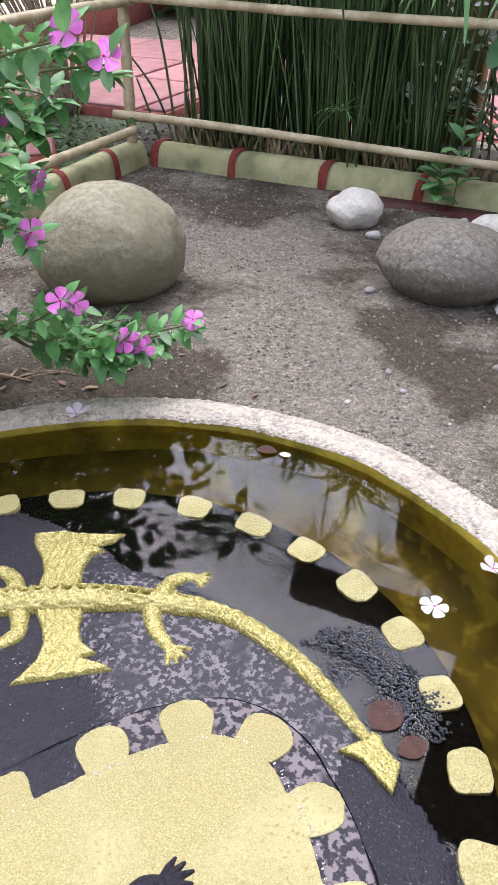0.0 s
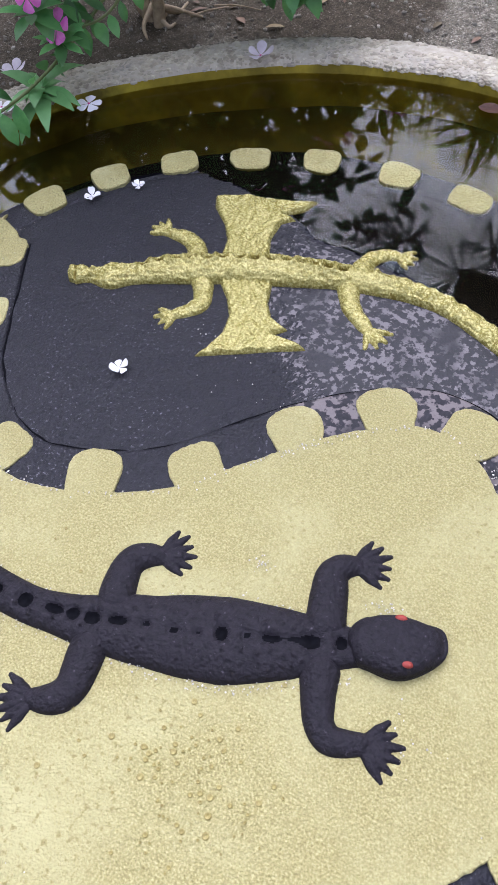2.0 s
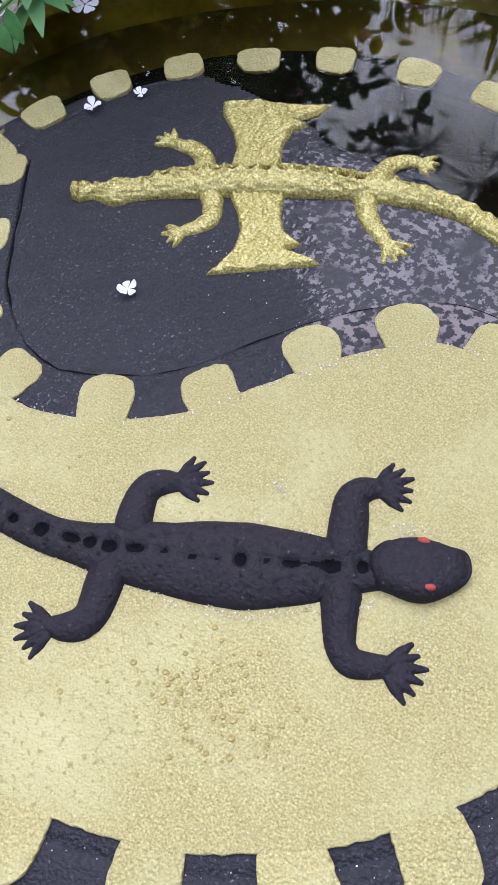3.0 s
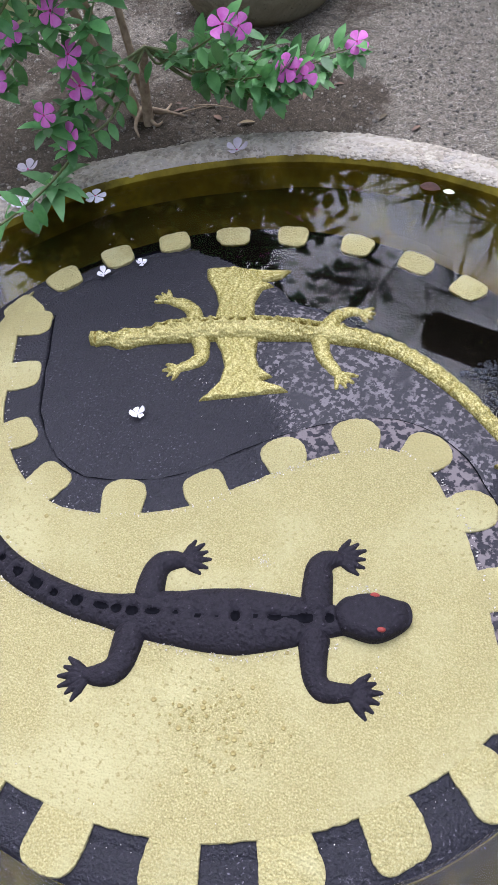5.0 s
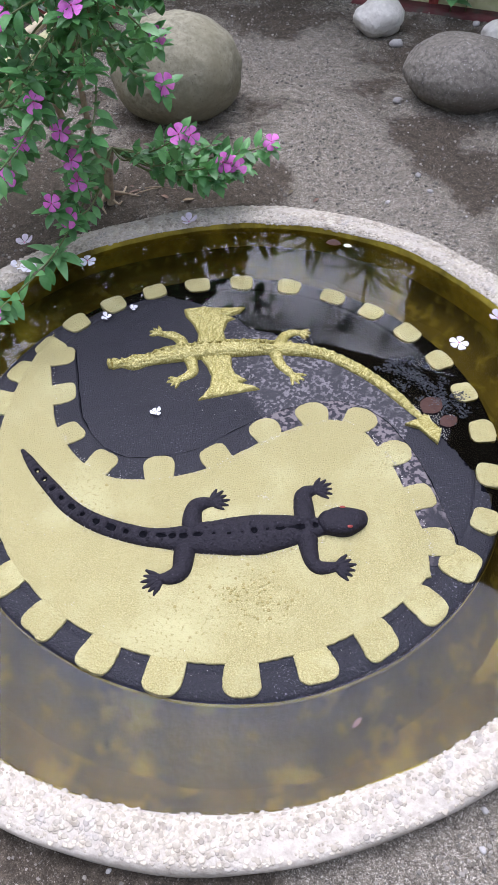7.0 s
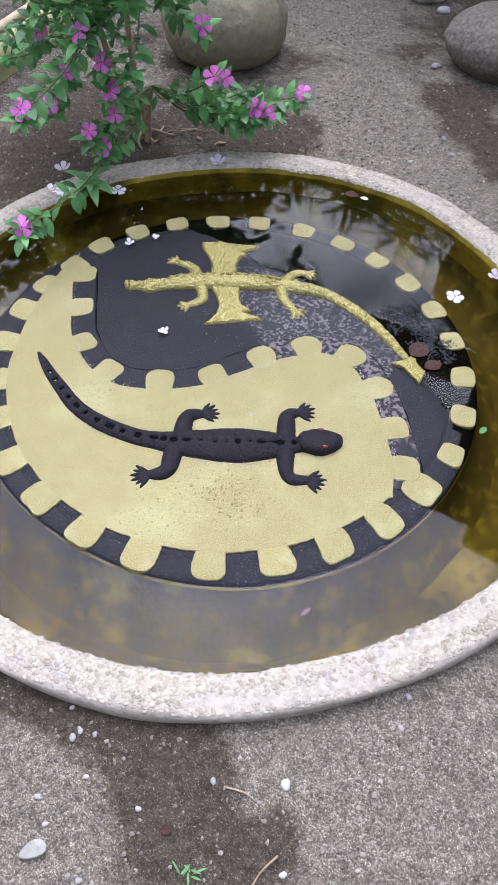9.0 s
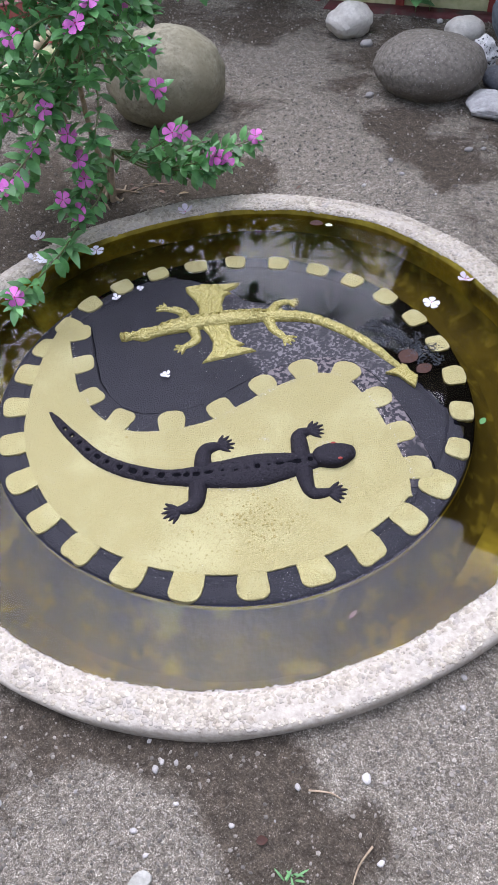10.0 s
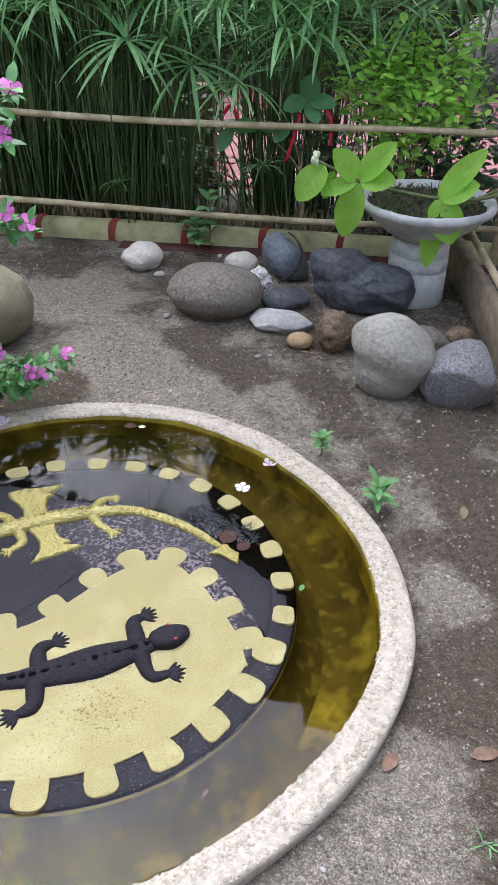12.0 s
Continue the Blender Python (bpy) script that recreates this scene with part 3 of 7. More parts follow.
def build_basin():
    basin = thing("pond_basin", (0, 0, GROUND_Z), "round pond basin with a pale pebble-dash rim, set in sand", "pond basin")
    rim = Shape()
    lathe(rim, RIM_PROFILE,
          256, (BASIN_X, BASIN_Y), wobble=0.008, bulge=basin_bulge)
    rim_ob = part("rim", rim, PEBBLE_DASH, basin)
    wall = Shape()
    lathe(wall, [(0.815, 0.010), (0.812, 0.0), (0.811, -0.03), (0.810, -0.07)], 256, (BASIN_X, BASIN_Y), wobble=0.008, bulge=basin_bulge)
    lathe(wall, [(0.810, -0.07), (0.802, -0.10), (0.785, -0.119), (0.75, -0.131), (0.71, -0.139)], 256, (BASIN_X, BASIN_Y), mat=1, wobble=0.008, bulge=basin_bulge)
    part("inner_wall", wall, [ALGAE, BASIN_FLOOR], basin, "olive green algae-stained inner wall")
    floor_shape = Shape()
    lathe(floor_shape, [(0.835, -0.13), (0.80, -0.13), (0.72, -0.135), (0.62, -0.135), (0.4, -0.135)], 96, (BASIN_X, BASIN_Y), wobble=0.01)
    part("basin_floor", floor_shape, BASIN_FLOOR, basin, "silted olive basin floor with yellow algae patches")
    s = Shape()
    r = random.Random(5)
    prof = np.array(RIM_PROFILE)[2:]
    for _ in range(11500):
        a = r.uniform(0, 2 * math.pi)
        u = 0.0165 + r.uniform(0, 1) * 0.0765
        q, z, slope = (0.898 - 0.06 * u, -0.018 + u * 1.9, 1.0) if u < 0.012 else (0.897 - (u - 0.012), 0.0, 0.0)
        if not slope:
            z = float(np.interp(q, prof[::-1, 0][:-2], prof[::-1, 1][:-2])) if q < 0.896 else 0.006
        k = 1 + 0.008 * noise.noise(Vector((math.cos(a) * 4, math.sin(a) * 4, z * 20))) + basin_bulge(a) / q
        z += 0.0048 * noise.noise(Vector((math.cos(a) * 6, math.sin(a) * 6, q * 30)))
        x, y = BASIN_X + q * k * math.cos(a), BASIN_Y + q * k * math.sin(a)
        big = 0.0028 + 0.0048 * r.random() ** 1.6
        m = r.choice((5, 6, 7))
        turn, sq = r.uniform(0, 6.3), r.uniform(0.6, 1.0)
        c, sn = math.cos(turn), math.sin(turn)
        tx, ty = r.uniform(-0.04, 0.04), r.uniform(-0.04, 0.04)
        lift = r.uniform(0.0001, 0.0007)
        rows = [[], [], []]
        for i in range(m):
            t = 2 * math.pi * i / m + r.uniform(-0.25, 0.25)
            px, py = math.cos(t) * big, math.sin(t) * big * sq
            px, py = c * px - sn * py, sn * px + c * py
            for row, f, h in zip(rows, (1.0, 0.95, 0.62), (-0.003, lift * 0.4, lift)):
                row.append((x + px * f, y + py * f, z + h + f * (tx * px + ty * py)))
        faces = [(e * m + i, e * m + (i + 1) % m, (e + 1) * m + (i + 1) % m, (e + 1) * m + i) for e in range(2) for i in range(m)] + [tuple(range(2 * m, 3 * m))]
        s.add(rows[0] + rows[1] + rows[2], faces)
    part("rim_aggregate", s, RIM_PEBBLE, rim_ob, "cream and grey pebbles set in the rim", kind="stuff")
    w = Shape()
    lathe(w, [(0.845, WATER_Z), (0.6, WATER_Z), (0.3, WATER_Z), (0.001, WATER_Z)], 128, (BASIN_X, BASIN_Y))
    tagged(solid("water", w, WATER), "still murky olive pond water reflecting the pale sky", "water", kind="structure")


build_basin()

# ---------------------------------------------------------------- medallion
DISC_R, FIELD_R, COMMA_R = 0.606, 0.527, 0.544
S_EDGE = spline([(-0.562, 0.165), (-0.525, 0.09), (-0.478, 0.02), (-0.426, -0.055), (-0.384, -0.107), (-0.322, -0.152), (-0.262, -0.180), (-0.194, -0.188), (-0.128, -0.168), (-0.066, -0.133),
                 (-0.016, -0.092), (0.024, -0.037), (0.054, 0.004), (0.076, 0.037), (0.102, 0.068), (0.137, 0.104), (0.182, 0.139), (0.228, 0.149), (0.276, 0.135), (0.314, 0.106), (0.357, 0.068), (0.394, 0.021),
                 (0.435, -0.034), (0.466, -0.082), (0.488, -0.13), (0.503, -0.172)], 260)


WATERLINE = ((-40, 0.65), (-4, 0.63), (7, 0.585), (14, 0.53), (22, 0.485), (37, 0.425), (60, 0.385), (90, 0.375), (105, 0.39), (118, 0.46), (132, 0.56), (160, 0.60))


def dip(x, y):
    """The slab sinks a little towards its far right, where water covers it."""
    r, ang = math.hypot(x, y), math.degrees(math.atan2(y, x))
    u = 0.0
    if -40 < ang < 160:
        edge = float(np.interp(ang, [p[0] for p in WATERLINE], [p[1] for p in WATERLINE]))
        edge += 0.012 * noise.noise(Vector((x * 14, y * 14, 2))) + 0.006 * noise.noise(Vector((x * 45, y * 45, 5)))
        u = min(max((r - edge + 0.04) / 0.065, 0), 1)
    s = 0.55 * x + 0.835 * y
    w = min(max((r - 0.545) / 0.04, 0), 1) * min(max((s + 0.28) / 0.2, 0), 1)
    return -0.0085 * u * u * (3 - 2 * u) - 0.003 * w


def normals_2d(p):
    t = np.gradient(p, axis=0)
    t /= np.linalg.norm(t, axis=1)[:, None] + 1e-9
    return np.stack([-t[:, 1], t[:, 0]], 1)


def flat_piece(shape, outline, z_low, z_top, inset=0.003, mat=0, follow=True):
    """A low raised piece with a rounded upper edge, from an outline that runs counter-clockwise."""
    p = np.array([(x + 0.0016 * noise.noise(Vector((x * 130, y * 130, 3))), y + 0.0016 * noise.noise(Vector((x * 130, y * 130, 9)))) for x, y in outline])
    t = np.roll(p, -1, 0) - np.roll(p, 1, 0)
    t /= np.linalg.norm(t, axis=1)[:, None] + 1e-9
    inward = np.stack([-t[:, 1], t[:, 0]], 1)
    n = len(p)
    rows = [(0.0, z_low), (0.0, z_top - inset * 0.6), (inset * 0.4, z_top - inset * 0.1), (inset, z_top)]
    verts = []
    for off, z in rows:
        for q in p + inward * off:
            verts.append((q[0], q[1], z + (dip(*q) if follow else 0)))
    faces = [(i * n + j, i * n + (j + 1) % n, (i + 1) * n + (j + 1) % n, (i + 1) * n + j) for i in range(len(rows) - 1) for j in range(n)]
    bm = bmesh.new()
    top = [bm.verts.new(v) for v in verts[-n:]]
    for a, b in zip(top, top[1:] + top[:1]):
        bm.edges.new((a, b))
    bm.verts.index_update()
    bmesh.ops.triangle_fill(bm, use_beauty=True, use_dissolve=False, edges=bm.edges[:], normal=(0, 0, 1))
    base = len(verts) - n
    faces += [tuple(v.index + base for v in f.verts) for f in bm.faces]
    bm.free()
    shape.add(verts, faces, mat)
    shape.flat |= set(range(len(shape.f) - len(faces), len(shape.f)))
    return shape


def knob_outline(cx, cy, angle, w, h, seed, n=64, square=3.2, flare=0.07):
    """A rounded, slightly uneven block outline; angle: the way that its outer end points."""
    r = random.Random(seed)
    ph = [r.uniform(0, 6.3) for _ in range(3)]
    out = []
    for i in range(n):
        a = 2 * math.pi * i / n
        c, s = math.cos(a), math.sin(a)
        k = 1 / (abs(c) ** square + abs(s) ** square) ** (1 / square)
        k *= 1 + 0.03 * math.sin(2 * a + ph[0]) + 0.025 * math.sin(3 * a + ph[1]) + 0.015 * math.sin(5 * a + ph[2])
        u, v = c * k * h / 2, s * k * w / 2 * (1 + flare * c)
        out.append((cx + u * math.cos(angle) - v * math.sin(angle), cy + u * math.sin(angle) + v * math.cos(angle)))
    return out


KNOB_ANGLES = [-91.9, -78.5, -64.0, -50.0, -37.1, -24.5, -12.3, -0.1, 12.5, 25.3, 37.7, 49.5, 61.4, 73.3, 84.8, 97.2, 110.2, 122.2, 134.1, 145.8,
               157.2, 167.9, 178.2, -170.9, -158.5, -145.3, -132.4, -118.9, -105.6]
INNER_KNOBS = [(-0.498, 0.098), (-0.429, -0.012), (-0.348, -0.114), (-0.236, -0.160), (-0.112, -0.127), (-0.010, -0.052), (0.062, 0.060), (0.144, 0.147), (0.254, 0.171), (0.355, 0.106), (0.433, 0.006), (0.498, -0.087)]


def sweep_figure(shape, path, half, high, segs, around=20, relief=None, mat=0, z0=0.0, pit=None, pit_mat=0):
    """A low body along a flat path: a half-round cross section whose width and height change; relief adds to the height."""
    p = spline(path, segs)
    w = spline([(a, 0) for a in half], segs)[:, 0]
    h = spline([(a, 0) for a in high], segs)[:, 0]
    nrm = normals_2d(p)
    verts, marked = [], []
    for i in range(segs):
        for j in range(around + 1):
            a = math.pi * j / around
            across = math.cos(a)
            lift = max(0.0, math.sin(a)) ** 0.75
            x, y = p[i] + nrm[i] * w[i] * across
            extra = relief(i / (segs - 1), across, x, y) if relief else 0.0
            z = z0 + dip(x, y) - 0.004 + (h[i] + 0.004) * lift + extra * lift
            verts.append((x, y, z))
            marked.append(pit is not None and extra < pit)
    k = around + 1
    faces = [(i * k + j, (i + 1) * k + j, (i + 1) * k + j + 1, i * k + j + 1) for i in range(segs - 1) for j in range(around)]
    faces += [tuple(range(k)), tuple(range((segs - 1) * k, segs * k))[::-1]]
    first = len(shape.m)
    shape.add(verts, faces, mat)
    # faces deep in the relief take pit_mat, shade painted by depth
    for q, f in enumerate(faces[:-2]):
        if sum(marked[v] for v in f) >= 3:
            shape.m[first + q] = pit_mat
    return shape


def moulded(shape, height, lo, hi, step=0.0013, skirt=-0.005, z0=0.0, lump=0.0009):
    """A moulded relief: one skin over the places where height(x, y) rises above the skirt."""
    xs, ys = np.arange(lo[0], hi[0], step), np.arange(lo[1], hi[1], step)
    gx, gy = np.meshgrid(xs, ys, indexing="ij")
    h = height(gx, gy)
    use = h > skirt
    cells = use[:-1, :-1] | use[1:, :-1] | use[:-1, 1:] | use[1:, 1:]
    index = np.full(h.shape, -1)
    need = np.zeros(h.shape, bool)
    need[:-1, :-1] |= cells
    need[1:, :-1] |= cells
    need[:-1, 1:] |= cells
    need[1:, 1:] |= cells
    verts = []
    for i, j in np.argwhere(need):
        x, y = xs[i], ys[j]
        index[i, j] = len(verts)
        z = max(float(h[i, j]), skirt)
        bumpy = lump * (noise.noise(Vector((x * 85, y * 85, 2.0))) + 0.6 * noise.noise(Vector((x * 230, y * 230, 5.0)))) if lump else 0.0
        verts.append((x, y, z0 + dip(x, y) + z + bumpy))
    faces = [(int(index[i, j]), int(index[i + 1, j]), int(index[i + 1, j + 1]), int(index[i, j + 1])) for i, j in np.argwhere(cells)]
    return shape.add(verts, faces)


def capsule_height(gx, gy, points, radii, flat=0.85):
    """The height of a round bar along the points, below zero outside it."""
    best = np.full(gx.shape, -1.0)
    for (ax, ay), (bx, by), ra, rb in zip(points, points[1:], radii, radii[1:]):
        dx, dy = bx - ax, by - ay
        u = np.clip(((gx - ax) * dx + (gy - ay) * dy) / (dx * dx + dy * dy + 1e-12), 0, 1)
        d = np.hypot(gx - ax - u * dx, gy - ay - u * dy)
        r = ra + (rb - ra) * u
        k = 1 - (d / r) ** 2
        best = np.maximum(best, np.where(k > 0, flat * r * np.sqrt(np.maximum(k, 0)), -(d - r) * 2.5))
    return best


def leg_relief(name, joints, radii, heading, spread, size, material_, parent, toes=5, z0=0.0, lump=0.0009, toe=0.0052, flat=0.85):
    """A bent leg with a palm and a fan of separate toes, moulded in one piece."""
    path = [tuple(p) for p in spline(joints, 26)]
    rad = list(spline([(q, 0) for q in radii], 26)[:, 0])
    wx, wy = path[-1]
    a0 = radians(heading)
    palm = [(wx, wy), (wx + 0.42 * size * math.cos(a0), wy + 0.42 * size * math.sin(a0))]
    bars = []
    for k in range(toes):
        a = a0 + radians(spread) * (k / (toes - 1) - 0.5)
        long = size * (1.0 - 0.05 * abs(k - (toes - 1) / 2) + 0.05 * math.sin(k * 2.3 + heading))
        bars.append([(wx + 0.10 * size * math.cos(a), wy + 0.10 * size * math.sin(a)), (wx + 0.65 * long * math.cos(a), wy + 0.65 * long * math.sin(a)), (wx + long * math.cos(a), wy + long * math.sin(a))])

    def height(gx, gy):
        h = capsule_height(gx, gy, path, rad, flat)
        h = np.maximum(h, capsule_height(gx, gy, palm, [radii[-1] * 0.95, size * 0.36], 0.36))
        for bar in bars:
            h = np.maximum(h, capsule_height(gx, gy, bar, [toe * 0.9, toe, toe * 0.55], 1.15))
        return h

    every = path + [p for bar in bars for p in bar]
    pad = max(radii) + 0.006
    lo = (min(p[0] for p in every) - pad, min(p[1] for p in every) - pad)
    hi = (max(p[0] for p in every) + pad, max(p[1] for p in every) + pad)
    return part(name, moulded(Shape(), height, lo, hi, z0=z0, lump=lump), material_, parent)


LIZARD_PITS = [(-0.353, -0.236), (-0.325, -0.251), (-0.295, -0.267), (-0.264, -0.281), (-0.232, -0.293), (-0.2, -0.301), (-0.165, -0.306), (-0.13, -0.307), (-0.095, -0.306), (-0.059, -0.298), (-0.024, -0.288),
               (-0.001, -0.281), (0.019, -0.273), (0.045, -0.260), (0.148, -0.210), (0.194, -0.185), (0.230, -0.165), (0.257, -0.148)]
LIZARD_PADS = [(0.074, -0.246), (0.103, -0.235), (0.127, -0.224), (0.171, -0.197), (0.212, -0.174)]


def build_lizard(parent):
    s = Shape()

    def back(u, c, x, y):
        h = 0.0
        for k, (px, py) in enumerate(LIZARD_PITS + LIZARD_PADS):
            dx, dy = x - px, y - py
            if abs(dx) < 0.02 and abs(dy) < 0.02:
                ang = 0.5 if px > 0 else 0.25 if px > -0.05 else -0.15 if px > -0.2 else -0.5
                a, d = dx * math.cos(ang) + dy * math.sin(ang), -dx * math.sin(ang) + dy * math.cos(ang)
                size = 0.0098 if px > -0.06 else 0.0098 if px > -0.2 else 0.0082
                deep = 0.0085
                if k >= len(LIZARD_PITS):
                    deep, size = 0.0046, 0.0082
                h -= deep * math.exp(-(abs(a / (size * (1.0 + 0.3 * math.sin(k * 2.1)))) ** 2 + abs(d / (size * (0.80 + 0.2 * math.sin(k * 3.7)))) ** 2) ** 1.1)
        if u > 0.62:
            h -= 0.0022 * max(0, math.cos(u * 2 * math.pi * 46)) ** 8
        if 0.3 < abs(c) < 0.95:
            h += 0.0075 * max(0, noise.noise(Vector((x * 190, y * 190, 1.0))) - 0.25)
        return h + 0.0009 * noise.noise(Vector((x * 60, y * 60, 4.0)))

    body = [(0.290, -0.126), (0.268, -0.142), (0.226, -0.166), (0.203, -0.180), (0.158, -0.206), (0.139, -0.216), (0.109, -0.231), (0.079, -0.246), (0.052, -0.258), (0.015, -0.275), (-0.018, -0.287), (-0.054, -0.298),
            (-0.10, -0.304), (-0.15, -0.306), (-0.20, -0.301), (-0.25, -0.287), (-0.30, -0.263), (-0.35, -0.238), (-0.390, -0.214), (-0.421, -0.195)]
    sweep_figure(s, body, [0.022, 0.022, 0.034, 0.040, 0.048, 0.048, 0.046, 0.041, 0.038, 0.031, 0.025, 0.0225, 0.022, 0.0215, 0.020, 0.019, 0.017, 0.0145, 0.011, 0.005],
                 [0.014, 0.015, 0.018, 0.020, 0.022, 0.022, 0.021, 0.020, 0.019, 0.018, 0.016, 0.015, 0.015, 0.014, 0.014, 0.013, 0.012, 0.010, 0.008, 0.004], 640, 72, back, z0=0.003, pit=-0.0038, pit_mat=2)
    lizard = part("lizard_relief", s, [LIZARD_BLACK, LIZARD_BLACK, PIT_BLACK], parent, "matt black lizard relief with red eyes")
    s = Shape()
    # flat wedge-shaped head with a groove behind the eyes
    head = np.array(spline([(0.258, -0.138), (0.258, -0.118), (0.272, -0.102), (0.294, -0.088), (0.317, -0.082), (0.336, -0.078), (0.347, -0.087), (0.352, -0.101), (0.345, -0.121), (0.331, -0.141), (0.315, -0.151),
                            (0.294, -0.155), (0.278, -0.156)], 78, closed=True))
    mid = head.mean(0)
    verts, faces = [], []
    rows = [(1.0, -0.002), (1.0, 0.010), (0.96, 0.016), (0.86, 0.0215), (0.72, 0.0238), (0.5, 0.0248), (0.25, 0.0252)]
    for f, z in rows:
        for q in head:
            p = mid + (q - mid) * f
            along = (p[0] - 0.306) * 0.86 + (p[1] + 0.119) * 0.51
            groove = -0.0025 * math.exp(-((along + 0.026) / 0.004) ** 2) - 0.0018 * math.exp(-((along - 0.014) / 0.003) ** 2)
            verts.append((p[0], p[1], z + 0.004 - 0.006 * max(0, along / 0.045) ** 2 * (f < 1) + groove * (f < 0.97)))
    k = len(head)
    faces = [(i * k + j, i * k + (j + 1) % k, (i + 1) * k + (j + 1) % k, (i + 1) * k + j) for i in range(len(rows) - 1) for j in range(k)] + [tuple(range((len(rows) - 1) * k, len(rows) * k))]
    area = sum(p[0] * q[1] - q[0] * p[1] for p, q in zip(head, np.roll(head, -1, 0)))
    s.add(verts, faces if area > 0 else [f[::-1] for f in faces])
    part("head", s, LIZARD_BLACK, lizard)
    for joints, radii, heading in (
            ([(0.230, -0.137), (0.226, -0.128), (0.215, -0.104), (0.207, -0.085), (0.211, -0.071), (0.221, -0.062)], [0.023, 0.022, 0.021, 0.0185, 0.016, 0.0125], 38),
            ([(0.253, -0.184), (0.258, -0.194), (0.269, -0.213), (0.279, -0.227), (0.293, -0.2345), (0.306, -0.231), (0.322, -0.222)], [0.0215, 0.020, 0.0175, 0.016, 0.0155, 0.0145, 0.012], 20),
            ([(0.023, -0.241), (0.016, -0.228), (0.008, -0.205), (0.010, -0.189), (0.020, -0.178), (0.030, -0.173)], [0.0215, 0.021, 0.019, 0.018, 0.0155, 0.012], 42),
            ([(0.033, -0.298), (0.038, -0.312), (0.046, -0.338), (0.043, -0.354), (0.032, -0.365), (0.021, -0.371)], [0.0215, 0.0215, 0.0195, 0.0185, 0.0155, 0.0115], 222)):
        leg_relief("leg", joints, radii, heading, 96, 0.042, LIZARD_BLACK, lizard, 6, z0=0.003, lump=0.0009, toe=0.0060)
    v0, f0 = BALLS[2]
    for ex, ey in ((0.296, -0.0945), (0.324, -0.134)):
        s = Shape()
        s.add([(ex + 0.0062 * p[0] + 0.001 * p[1], ey + 0.0044 * p[1] + 0.001 * p[0], 0.0258 + dip(ex, ey) + 0.0034 * p[2]) for p in v0], f0)
        part("eye", s, RED_EYE, lizard, "flat red painted eye")


CROCODILE_PITS = [(-0.287, 0.185), (-0.270, 0.201), (-0.249, 0.216), (-0.229, 0.228), (-0.208, 0.241), (-0.190, 0.252), (-0.168, 0.265), (-0.147, 0.275), (-0.126, 0.286), (-0.104, 0.296), (-0.084, 0.304),
                  (-0.066, 0.310), (-0.047, 0.315), (-0.026, 0.322), (0.006, 0.338), (0.03, 0.343)]


